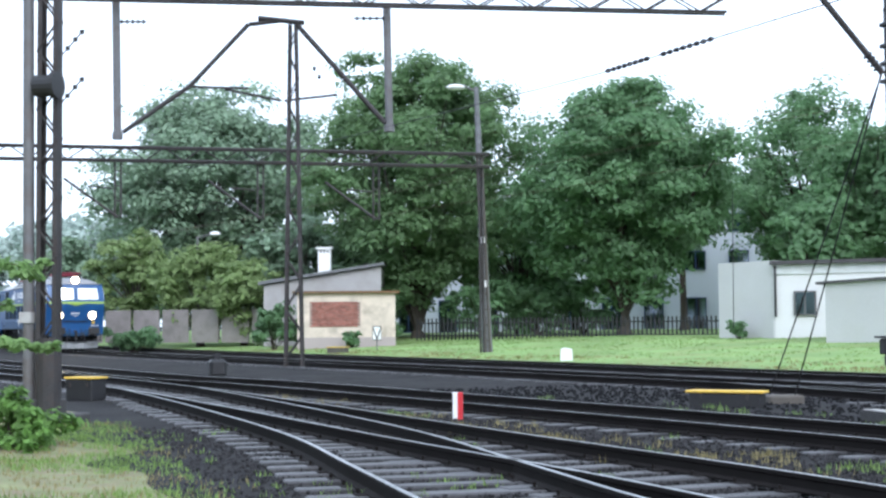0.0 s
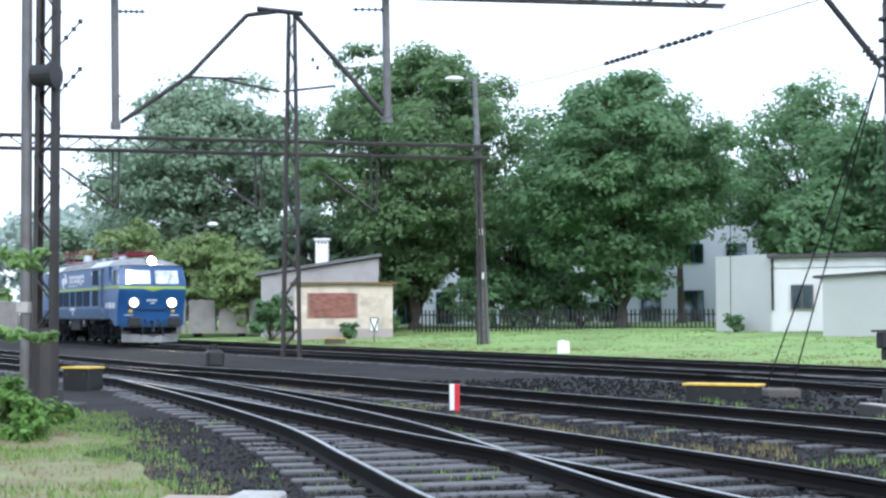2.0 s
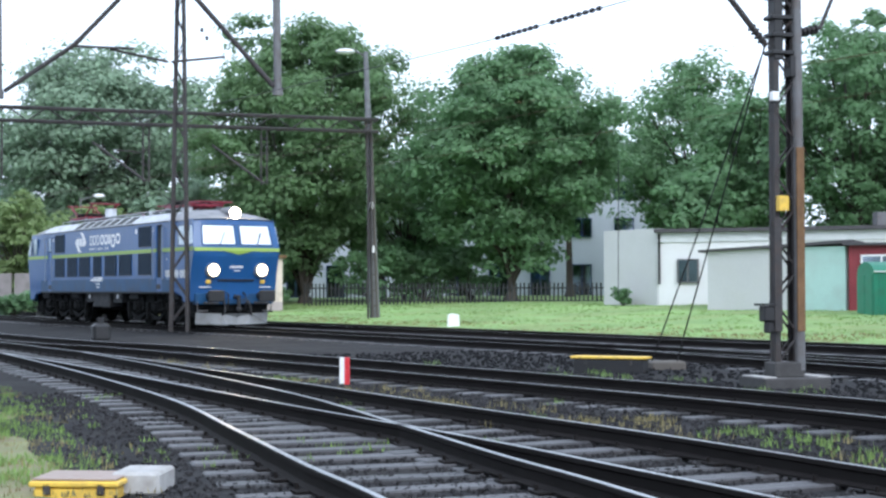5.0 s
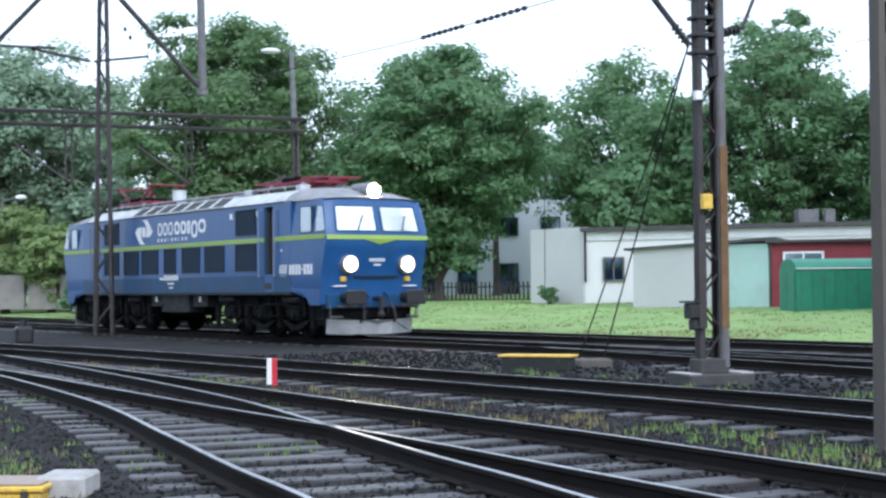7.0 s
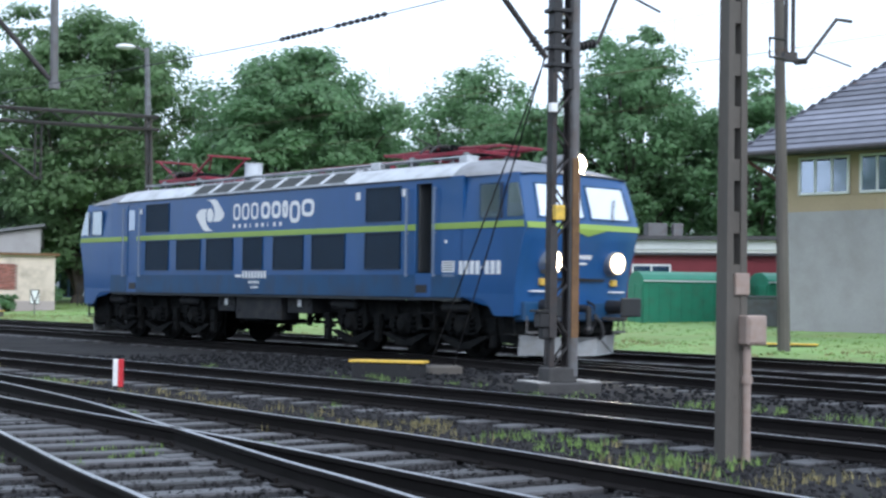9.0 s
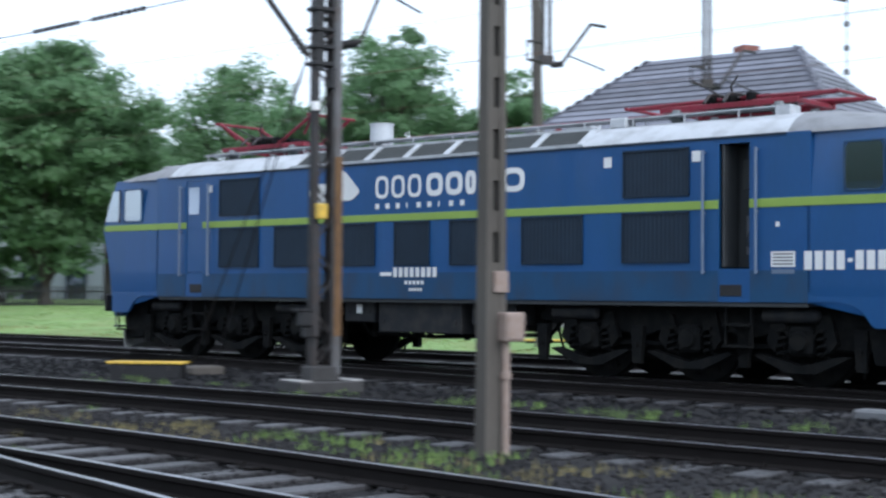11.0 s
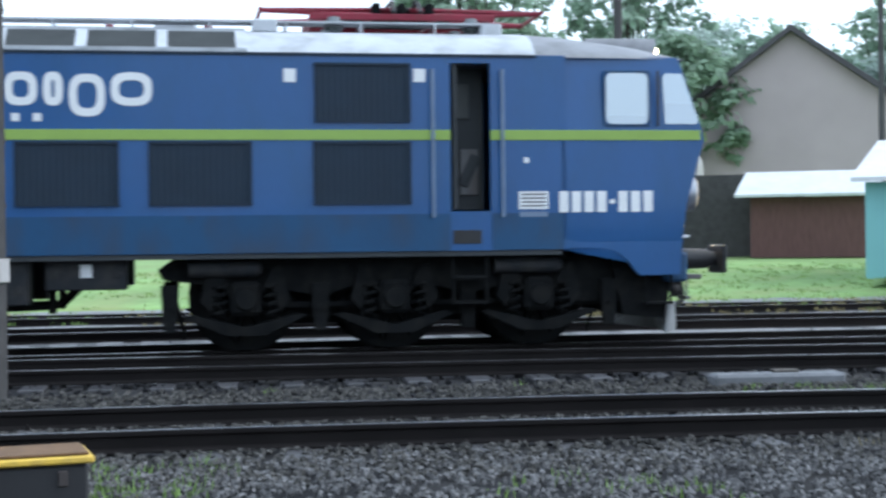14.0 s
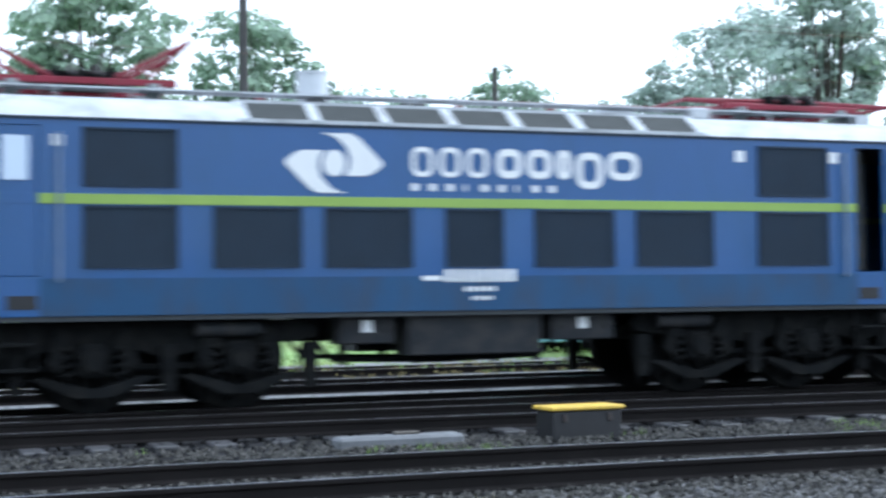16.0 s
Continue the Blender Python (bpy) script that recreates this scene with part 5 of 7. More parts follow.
        for dx in (-0.12, 0.12):
            rod(bm, (x + dx, y, 8.0), (x + dx, y, 5.7), 0.04, seg=6)
        for z in (5.8, 6.4, 7.0, 7.6):
            rod(bm, (x - 0.12, y, z), (x + 0.12, y, z), 0.025, seg=5)
        rod(bm, (x, y, 5.75), (x - 2.1, y - 0.2, 7.3), 0.05, seg=6)
        rod(bm, (x - 0.2, y, 6.9), (x - 1.2, y, 7.0), 0.03, seg=6)
        part("drop_post", bm, M_DARKSTEEL, f)
    for dx, dy in ((-0.25, -0.25), (0.25, -0.25), (0.25, 0.25), (-0.25, 0.25)):
        for px, py, k in ((-30, 54, 1.0), (1.62, 61.75, 0.3)):
            bm = bmesh.new()
            rod(bm, (px + dx * k, py + dy * k, 0), (px + dx * k * 0.9, py + dy * k * 0.9, 8.0), 0.045, seg=5)
            part("leg", bm, M_DARKSTEEL, f)
    # gantry beside the signal box
    k = thing("gantry", "dark steel gantry with drop posts beside the signal box", "gantry")
    pa, pb = Vector((15.6, 31.8, 0)), Vector((21.2, 33.5, 0))
    dv = (pb - pa).normalized()
    bm = bmesh.new()
    ga, gb = pa - dv * 1.2 + Vector((0, 0, 10.6)), pb + dv * 2.2 + Vector((0, 0, 10.6))
    for dz in (0, 0.5):
        rod(bm, ga + Vector((0, 0, dz)), gb + Vector((0, 0, dz)), 0.06, seg=5)
    for i in range(14):
        rod(bm, ga.lerp(gb, i / 14) + Vector((0, 0, 0.5 * (i % 2))), ga.lerp(gb, (i + 1) / 14) + Vector((0, 0, 0.5 * ((i + 1) % 2))), 0.03, seg=4)
    part("beam", bm, M_DARKSTEEL, k)
    for p, zb in ((pa, 7.0), (pb, 7.0)):
        bm = bmesh.new()
        for g in (-0.11, 0.11):
            rod(bm, p + dv * g + Vector((0, 0, 10.6)), p + dv * g + Vector((0, 0, zb)), 0.05, seg=6)
        box(bm, p + Vector((0, 0, zb + 0.1)), (0.34, 0.16, 0.22))
        part("drop_post", bm, M_DARKSTEEL, k)
        bm = bmesh.new()
        q = p + Vector((0, 0, zb))
        tube(bm, [q + dv * 0.15, q + dv * 0.5 + Vector((0, 0, 0.05)), q + dv * 1.5 + Vector((0, 0, 1.15)), q + dv * 2.0 + Vector((0, 0, 1.15))], 0.045, 8)
        part("cantilever", bm, M_DARKSTEEL, k)
        bm = bmesh.new()
        tube(bm, [q + dv * 0.7 + Vector((0, 0, 0.30)), q + dv * 2.0 + Vector((0, 0, 0.05))], 0.022, 6)
        part("registration_arm", bm, M_DARKSTEEL, k)
        bm = bmesh.new()
        insulator(bm, q + dv * 0.18, q + dv * 0.55 + Vector((0, 0, 0.06)), 0.08, 4)
        part("insulator", bm, M_BLACK, k)
        bm = bmesh.new()
        tube(bm, [q - dv * 0.12 + Vector((0, 0, 0.5)), q - dv * 0.62 + Vector((0, 0, 0.5)), q - dv * 0.62 + Vector((0, 0, 0.05)), q - dv * 0.12 + Vector((0, 0, 0.05))], 0.04, 6)
        part("bracket", bm, M_DARKSTEEL, k)
    # jib that reaches out beyond the second drop post
    ja, jb = Vector((21.3, 33.6, 10.05)), Vector((26.7, 34.75, 10.0))
    bm = bmesh.new()
    for dz in (0, 0.28):
        rod(bm, ja + Vector((0, 0, dz)), jb + Vector((0, 0, dz * 0.7)), 0.05, seg=6)
    for i in range(12):
        rod(bm, ja.lerp(jb, i / 12) + Vector((0, 0, 0.25 * (i % 2))), ja.lerp(jb, (i + 1) / 12) + Vector((0, 0, 0.22 * ((i + 1) % 2))), 0.025, seg=5)
    part("jib", bm, M_DARKSTEEL, k)
    bm = bmesh.new()
    box(bm, jb + Vector((-0.05, 0, 0.62)), (0.5, 0.4, 0.55), bevel=0.03)
    part("pulley_box", bm, M_BLACK, k, "black pulley box at the end of the jib")
    bm = bmesh.new()
    rod(bm, jb, jb + Vector((0, 0, -3.2)), 0.02, seg=6)
    for dz in (-0.6, -1.3, -2.0, -2.6):
        rod(bm, jb + Vector((0, 0, dz)), jb + Vector((0, 0, dz - 0.14)), 0.09, seg=10)
    part("hanging_string", bm, M_GREYSTEEL, k)
    for p in (Vector((16.05, 32.9, 0)),):
        bm = bmesh.new()
        rod(bm, p, p + Vector((-0.25, 0, 10.9)), 0.16, 0.11, seg=10)
        part("support_pole", bm, M_CONCRETE, k, "slightly leaning concrete pole")
    # lamp post
    lz = on_ground(1.85, 62.2)
    lp = thing("lamp_post", "tall concrete lamp post with white bowl lamp", "lamp post", m=pose(1.85, 62.2, lz))
    bm = bmesh.new()
    rod(bm, (0, 0, 0), (-0.38, 0, 11.3), 0.22, 0.10, seg=8)
    part("shaft", bm, M_GREYSLAB, lp)
    bm = bmesh.new()
    for sx in (-0.1, 0.1):
        rod(bm, (sx, -0.2, 0), (sx - 0.28, -0.14, 8.4), 0.06, seg=6)
    for i in range(12):
        z = 0.5 + 0.65 * i
        rod(bm, (-0.1 - 0.28 * z / 8.4, -0.2, z), (0.1 - 0.28 * z / 8.4, -0.2, z + 0.05), 0.035, seg=5)
    part("ladder", bm, M_CONCRETE, lp)
    bm = bmesh.new()
    rod(bm, (-0.36, 0, 11.1), (-0.9, 0, 11.35), 0.04, seg=6)
    part("bracket", bm, M_GREYSTEEL, lp)
    bm = bmesh.new()
    ball(bm, (-1.25, 0, 11.3), 0.42, 16, (1.0, 0.6, 0.3))
    part("lamp_bowl", bm, M_WHITE, lp, "white lamp bowl", smooth=True)
    for z in (4.75, 2.9):
        bm = bmesh.new()
        box(bm, (-0.02 - 0.03 * z, -0.27, z), (0.16, 0.05, 0.28))
        part("number_sign", bm, M_WHITE, lp)
    lp2 = thing("lamp_post", "distant street lamp with white bowl behind the shrubs", "lamp post", m=pose(-15.4, 92, on_ground(-15.4, 92)))
    bm = bmesh.new()
    rod(bm, (0, 0, 0), (0, 0, 6.9), 0.09, 0.06, seg=8)
    rod(bm, (0, 0, 6.8), (0.9, 0, 7.05), 0.04, seg=6)
    part("shaft", bm, M_GREYSTEEL, lp2)
    bm = bmesh.new()
    ball(bm, (1.1, 0, 7.05), 0.3, 12, (1.2, 0.7, 0.5))
    part("lamp_bowl", bm, M_WHITE, lp2)


def far_poles():
    lattice_mast(23.9, -11.3, 11.0, 0.34, "dark steel lattice mast between the running tracks", 25, taper=0.85)
    for x, y, h, r in ((40.0, 0.55, 12.5, 0.14), (59.3, -9.4, 10.3, 0.15)):
        bm = bmesh.new()
        rod(bm, (0, 0, 0), (0, 0, h), r, r * 0.7, seg=10)
        rod(bm, (0, 0, h), (0, 0, h + 0.12), r * 0.7, 0.02, seg=10)
        solid("utility_pole", bm, M_DARKCONC, "tall dark weathered utility pole beyond the tracks", "utility pole", "utility poles", m=pose(x, y, on_ground(x, y) - 0.05), smooth=True)


def overhead_wires():
    for off, z in ((0.0, 5.45), (4.6, 5.55)):
        line = beside(MAIN, off)
        ob = thing("overhead_wire", "thin dark contact wire and messenger wire over a track", "overhead wire", "overhead wires")
        for dz, r, sag in ((0.0, 0.0042, 0.0), (1.35, 0.0035, 0.55)):
            bm = bmesh.new()
            pts = line[(line[:, 1] > -60) & (line[:, 1] < 130)][::16]
            tube(bm, [(p[0], p[1], z + dz - sag * 4 * ((i % 6) / 6) * (1 - (i % 6) / 6)) for i, p in enumerate(pts)], r, 6)
            part("wire", bm, M_COPPER, ob)
        for i in range(0, len(pts) - 1):
            k = (i % 6) / 6
            bm = bmesh.new()
            rod(bm, (*pts[i], z), (*pts[i], z + 1.35 - 0.55 * 4 * k * (1 - k)), 0.004, seg=4)
            part("dropper", bm, M_BLACK, ob)
    # anchor wires above the tracks
    ob = thing("overhead_wire", "thick anchor wire with black insulators high over the tracks", "overhead wire", "overhead wires")
    bm = bmesh.new()
    tube(bm, [(6.2, 21.6, 6.25), (5.2, 23.4, 6.2), (3.0, 27.8, 6.15), (1.96, 29.6, 6.15), (-3.5, 40.5, 6.4), (-9, 51, 6.9)], 0.010, 6)
    part("wire", bm, M_BLACK, ob)
    bm = bmesh.new()
    wire(bm, (6.4, 20.4, 5.6), (21, 62, 9.0), 0.006, 0.4, 8)
    part("wire", bm, M_BLACK, ob)
    for p, q in (((4.6, 24.6, 6.19), (3.9, 26.0, 6.17)), ((3.75, 26.3, 6.17), (3.1, 27.6, 6.155))):
        bm = bmesh.new()
        insulator(bm, p, q, 0.045, 8)
        part("insulator", bm, M_BLACK, ob)


# ---- trackside boxes and signs ----
def cover_box(x, y, l, w, h, turn, lid, body, label, lift=0.0, name="point_machine"):
    t = thing(name, label, "trackside box", "trackside boxes", m=pose(x, y, lift, 0, 0, turn))
    bm = bmesh.new()
    box(bm, (0, 0, h / 2 - 0.02), (l * 0.92, w * 0.9, h), bevel=0.015)
    part("case", bm, body, t)
    bm = bmesh.new()
    box(bm, (0, 0, h + 0.005), (l, w, 0.04), bevel=0.01)
    lid_ob = part("lid", bm, lid[0] if isinstance(lid, tuple) else lid, t)
    if isinstance(lid, tuple):
        bm = bmesh.new()
        box(bm, (0, 0, h + 0.036), (l * 0.93, w * 0.9, 0.014), bevel=0.003)
        part("worn_top", bm, lid[1], lid_ob)
    for sx in (-1, 1):
        bm = bmesh.new()
        box(bm, (sx * l * 0.3, -w * 0.47, h * 0.7), (0.05, 0.03, 0.08), bevel=0.005)
        part("hasp", bm, M_DARKSTEEL, t)
    return t


def trackside():
    cover_box(4.68, 24.4, 1.3, 0.42, 0.25, -27, M_YELLOW, M_BLACK, "low black point machine with a yellow lid beside the track")
    cover_box(-6.95, 28.6, 0.68, 0.5, 0.42, -25, M_YELLOW, M_BLACK, "black point machine with a yellow edge beside a mast")
    cover_box(17.0, 34.4, 1.3, 0.45, 0.25, -27, M_YELLOW, M_BLACK, "low point machine with a yellow lid near the lawn")
    cover_box(7.42, 3.33, 0.82, 0.46, 0.30, -62, (M_YELLOW, M_RUST), M_BLACK, "dark box with a rusty yellow-edged lid between tracks")
    cover_box(15.2, -3.25, 0.86, 0.45, 0.32, -76, M_YELLOW, M_BLACK, "black point machine with a yellow lid by the rail")
    cover_box(-5.0, 69.5, 1.0, 0.5, 0.3, -27, M_YELLOW, M_CONCRETE, "small point machine with a yellow lid at the lawn edge", 0.05)
    b = cover_box(-1.70, 10.35, 0.62, 0.50, 0.09, -8, (M_YELLOW, M_PINK), M_YELLOW, "low trackside cabinet with a yellow lid")
    bm = bmesh.new()
    box(bm, (0.36, 0.20, 0.07), (0.34, 0.46, 0.16), bevel=0.02)
    part("white_end_cap", bm, M_LIGHTCONC, b, "dirty white end cap")
    for x, y, l, turn in ((11.25, 13.5, 1.3, -66), (14.7, -1.3, 1.32, -76)):
        t = thing("cable_cover", "pale grey concrete cable cover beside the track", "cable cover", "cable covers", m=pose(x, y, 0, 0, 0, turn))
        bm = bmesh.new()
        box(bm, (0, 0, 0.055), (l, 0.30, 0.13), bevel=0.03)
        part("slab", bm, M_GREYSLAB, t)
        bm = bmesh.new()
        box(bm, (0.1, 0.04, 0.135), (0.26, 0.10, 0.03), bevel=0.008)
        part("lifting_grip", bm, M_CONCRETE, t)
    t = thing("cable_cover", "wide worn concrete cover on a dark frame", "cable cover", "cable covers", m=pose(6.8, 5.27, 0, 0, 0, -55))
    bm = bmesh.new()
    box(bm, (0, 0, 0.22), (1.3, 0.45, 0.07), bevel=0.015)
    part("slab", bm, M_CONCRETE, t)
    bm = bmesh.new()
    box(bm, (0, 0, 0.09), (1.15, 0.38, 0.2), bevel=0.01)
    part("frame", bm, M_DARKSTEEL, t)
    bm = bmesh.new()
    vs = ball(bm, (0, 0, 0.0), 0.5, 24, (1, 0.62, 0.18))
    bmesh.ops.delete(bm, geom=[v for v in vs if v.co.z < -0.02], context="VERTS")
    solid("marker_stone", bm, M_WHITE, "low domed white-painted marker stone between the tracks", "marker", m=pose(11.2, 8.45, 0.0, 0, 0, -60), smooth=True)
    # fouling point post, half white and half red
    t = thing("marker_post", "short marker post, one half white, one half red", "marker post", m=pose(0.2, 21.75, 0, 0, 0, -8))
    for sx, m_ in ((-1, M_WHITE), (1, M_RED)):
        bm = bmesh.new()
        box(bm, (sx * 0.036, 0, 0.19), (0.072, 0.10, 0.42), bevel=0.008)
        part("white_half" if sx < 0 else "red_half", bm, m_, t)
    bm = bmesh.new()
    prism(bm, [(-0.22, 0, 0), (0.22, 0, 0), (0.2, 0, 0.5), (-0.05, 0, 0.55), (-0.2, 0, 0.5)], (0, 0.14, 0))
    solid("marker_stone", bm, M_WHITE, "white-painted kilometre stone at the edge of the grass", "marker", m=pose(4.3, 51.6, 0.0))
    z = on_ground(-3.2, 71)
    t = thing("sign_post", "small white trackside sign with a black V on a thin post", "sign", m=pose(-3.2, 70.5, z, 0, 0, 2))
    bm = bmesh.new()
    rod(bm, (0, 0, 0), (0, 0, 0.6), 0.03, seg=8)
    part("post", bm, M_GREYSTEEL, t)
    bm = bmesh.new()
    box(bm, (0, -0.03, 0.82), (0.42, 0.03, 0.68), bevel=0.006)
    plate = part("plate", bm, M_BLACK, t)
    bm = bmesh.new()
    prism(bm, [(-0.17, -0.05, 1.12), (0.17, -0.05, 1.12), (0.0, -0.05, 0.62)], (0, 0.004, 0))
    for sx in (-1, 1):
        prism(bm, [(sx * 0.19, -0.05, 1.0), (sx * 0.19, -0.05, 0.52), (sx * 0.03, -0.05, 0.52)], (0, 0.004, 0))
    part("sign_face", bm, M_WHITE, plate)
    bm = bmesh.new()
    box(bm, (0, 0, 0.2), (0.5, 0.5, 0.5), bevel=0.08)
    rod(bm, (0, 0, 0.4), (0, 0, 0.62), 0.1, seg=8)
    solid("switch_stand", bm, M_BLACK, "squat black switch stand beside the track", "switch stand", m=pose(-6.5, 42.2, 0, 0, 0, 20))


# ---- buildings ----
def frame_window(parent, p, u, w, h, depth=0.06, bars=1, fm=None):
    """A window on a wall: p its lower left corner, u the way along the wall."""
    u = Vector(u).normalized()
    n = Vector((u.y, -u.x, 0))
    q = Matrix(((u.x, -n.x, 0, p[0]), (u.y, -n.y, 0, p[1]), (0, 0, 1, p[2]), (0, 0, 0, 1)))
    win = new("window")
    win.parent = parent
    win.matrix_world = q
    bm = bmesh.new()
    t = 0.07
    for c, s in (((w / 2, -0.03, t / 2), (w, depth, t)), ((w / 2, -0.03, h - t / 2), (w, depth, t)), ((t / 2, -0.03, h / 2), (t, depth, h)), ((w - t / 2, -0.03, h / 2), (t, depth, h))):
        box(bm, c, s)
    for i in range(bars):
        box(bm, (w * (i + 1) / (bars + 1), -0.03, h / 2), (0.06, depth, h))
    part("frame", bm, fm or M_WHITE, win)
    bm = bmesh.new()
    box(bm, (w / 2, -0.015, h / 2), (w - 0.1, 0.02, h - 0.1))
    part("pane", bm, M_WINDOW, win)
    # Dark sheet behind the pane stands in for the unlit room.
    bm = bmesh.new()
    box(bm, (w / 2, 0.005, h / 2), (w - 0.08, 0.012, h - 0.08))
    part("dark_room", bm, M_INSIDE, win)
    return win


def wall_block(bm, a, b, depth, z0, z1):
    """A block whose front runs from a to b, with its depth behind."""
    a, b = Vector((*a, 0)), Vector((*b, 0))
    u = (b - a).normalized()
    n = Vector((-u.y, u.x, 0))
    prism(bm, [(p.x, p.y, z0) for p in (a, b, b + n * depth, a + n * depth)], (0, 0, z1 - z0))


def buildings():
    # shed with bricked-up opening
    t = thing("shed", "small cream plastered shed with a bricked-up opening", "shed")
    bm = bmesh.new()
    wall_block(bm, (-7.62, 76.6), (-2.52, 76.95), 4.5, 0.2, 3.05)
    part("wall", bm, M_PLASTER, t)
    bm = bmesh.new()
    wall_block(bm, (-7.85, 76.35), (-2.3, 76.73), 5.0, 3.05, 3.17)
    part("roof", bm, M_RUST, t, "thin rusty roof edge")
    bm = bmesh.new()
    wall_block(bm, (-7.63, 76.585), (-2.51, 76.935), 0.05, 0.15, 0.75)
    part("plinth", bm, M_HOUSE, t, "stained plinth")
    me = None
    bm = bmesh.new()
    wall_block(bm, (-6.98, 76.625), (-4.34, 76.80), 0.05, 1.30, 2.62)
    panel = part("brick_panel", bm, M_MORTAR, t)
    bm = bmesh.new()
    box(bm, (0, 0, 0), (0.238, 0.03, 0.066), bevel=0.006)
    me = mesh_of("brick", bm, M_BRICK)
    u = Vector((2.64, 0.175, 0)).normalized()
    for r in range(17):
        for c in range(11):
            x = 0.125 + c * 0.25 - (0.12 if r % 2 else 0)
            if x < 0.1 or x > 2.55:
                continue
            ob = new("brick", me)
            ob.matrix_world = pose(-6.98 + u.x * x, 76.617 + u.y * x, 1.345 + r * 0.0765, 0, 0, math.degrees(math.atan2(u.y, u.x)))
            ob.parent = panel
    # grey house behind it with white chimney
    t = thing("outbuilding", "low grey outbuilding with a sloping roof and white chimney", "outbuilding")
    bm = bmesh.new()
    wall_block(bm, (-10.3, 84.2), (-3.6, 84.8), 5, 0.2, 3.7)
    prism(bm, [(-10.3, 84.2, 3.7), (-3.6, 84.8, 3.7), (-3.6, 84.8, 4.75)], (0.0, 5, 0))
    part("wall", bm, M_TOWERGREY, t)
    bm = bmesh.new()
    prism(bm, [(-10.6, 83.9, 3.72), (-3.4, 84.5, 4.85), (-3.4, 84.5, 5.0), (-10.6, 83.9, 3.9)], (0, 5.6, 0))
    part("roof", bm, M_GREYSLAB, t)
    bm = bmesh.new()
    box(bm, (-6.95, 86.2, 5.0), (0.75, 0.75, 1.9), bevel=0.02)
    box(bm, (-6.95, 86.2, 5.9), (0.95, 0.95, 0.12))
    ch = part("chimney", bm, M_WHITE, t)
    # Black blocks on the solid chimney face draw the shade of its openings.
    bm = bmesh.new()
    for k in (-0.2, 0, 0.2):
        box(bm, (-6.95 + k, 85.82, 5.7), (0.1, 0.03, 0.12))
    part("flue_opening", bm, M_BLACK, ch)
    # old concrete wall left of it
    t = thing("yard_wall", "old grey concrete yard wall behind the shrubs", "wall", kind="structure")
    for i in range(12):
        bm = bmesh.new()
        x = -30 + i * 1.95
        box(bm, (x, 96 - i * 0.9, 1.4), (1.9, 0.12, 2.0), pose(0, 0, 0, 0, 0, -25), bevel=0.01)
        part("panel", bm, M_YARD, t)

    # long white building with annexes
    t = thing("workshop", "long low white rendered building with flat dark roof", "building")
    bm = bmesh.new()
    wall_block(bm, (14.9, 66.4), (33.0, 57.0), 9, 0.2, 3.95)
    part("wall", bm, M_WHITEWALL, t)
    bm = bmesh.new()
    wall_block(bm, (13.0, 69.4), (14.95, 66.35), 7, 0.2, 4.15)
    part("end_wall", bm, M_GREYWALL, t, "grey end wall")
    bm = bmesh.new()
    wall_block(bm, (14.7, 66.15), (33.2, 56.55), 9.6, 3.95, 4.12)
    part("roof", bm, M_ROOFFELT, t)
    bm = bmesh.new()
    wall_block(bm, (14.98, 66.28), (33.0, 56.93), 0.06, 3.52, 3.94)
    part("fascia", bm, M_LIGHTROOF, t, "pale fascia band")
    u = Vector((18.1, -9.4, 0)).normalized()
    p = Vector((14.9, 66.4, 0)) + u * 0.95
    frame_window(t, (p.x - 0.02, p.y - 0.05, 1.65), u, 1.0, 1.1, bars=1, fm=M_GREYSTEEL)
    bm = bmesh.new()
    q = Vector((14.9, 66.4, 0)) + u * 0.12 - Vector((0.04, 0.1, 0))
    rod(bm, (q.x, q.y, 1.6), (q.x, q.y, 3.9), 0.06, seg=8)
    part("downpipe", bm, M_BLACK, t)
    bm = bmesh.new()
    for k, s in ((9.6, 0.6), (10.6, 0.3)):
        q = Vector((14.9, 66.4, 0)) + u * k + Vector((1.5, 2.5, 0))
        box(bm, (q.x, q.y, 4.45), (s * 1.6, s, 0.75), bevel=0.02)
    part("roof_vent", bm, M_GREYSTEEL, t)
    a = thing("annex", "lower annex with pale and mint green walls and sloping roof", "annex")
    a0, a1, a2 = Vector((15.1, 58.1, 0)), Vector((17.8, 55.2, 0)), Vector((19.2, 53.7, 0))
    bm = bmesh.new()
    wall_block(bm, a0[:2], a1[:2], 4, 0.2, 2.95)
    part("pale_wall", bm, M_GREYWALL, a)
    bm = bmesh.new()
    wall_block(bm, a1[:2], a2[:2], 4, 0.2, 2.98)
    part("mint_wall", bm, M_MINT, a, "mint green wall")
    bm = bmesh.new()
    d = (a2 - a0).normalized()
    s0, s1 = a0 - d * 0.5, a2 + d * 0.2
    prism(bm, [(s0.x, s0.y - 0.2, 2.85), (s1.x, s1.y - 0.2, 3.1), (s1.x, s1.y - 0.2, 3.22), (s0.x, s0.y - 0.2, 2.95)], (2.2, 4.2, 0))
    part("roof", bm, M_ROOFFELT, a)
    k = thing("porch", "maroon framed glazed porch", "porch")
    b0, b1 = Vector((19.3, 53.6, 0)), Vector((28.5, 48.8, 0))
    bm = bmesh.new()
    wall_block(bm, b0[:2], b1[:2], 3, 0.2, 3.0)
    part("wall", bm, M_MAROON, k)
    ub = (b1 - b0).normalized()
    p = b0 + ub * 0.45
    frame_window(k, (p.x - 0.03, p.y - 0.05, 1.2), ub, 1.5, 1.45, bars=1)
    bm = bmesh.new()
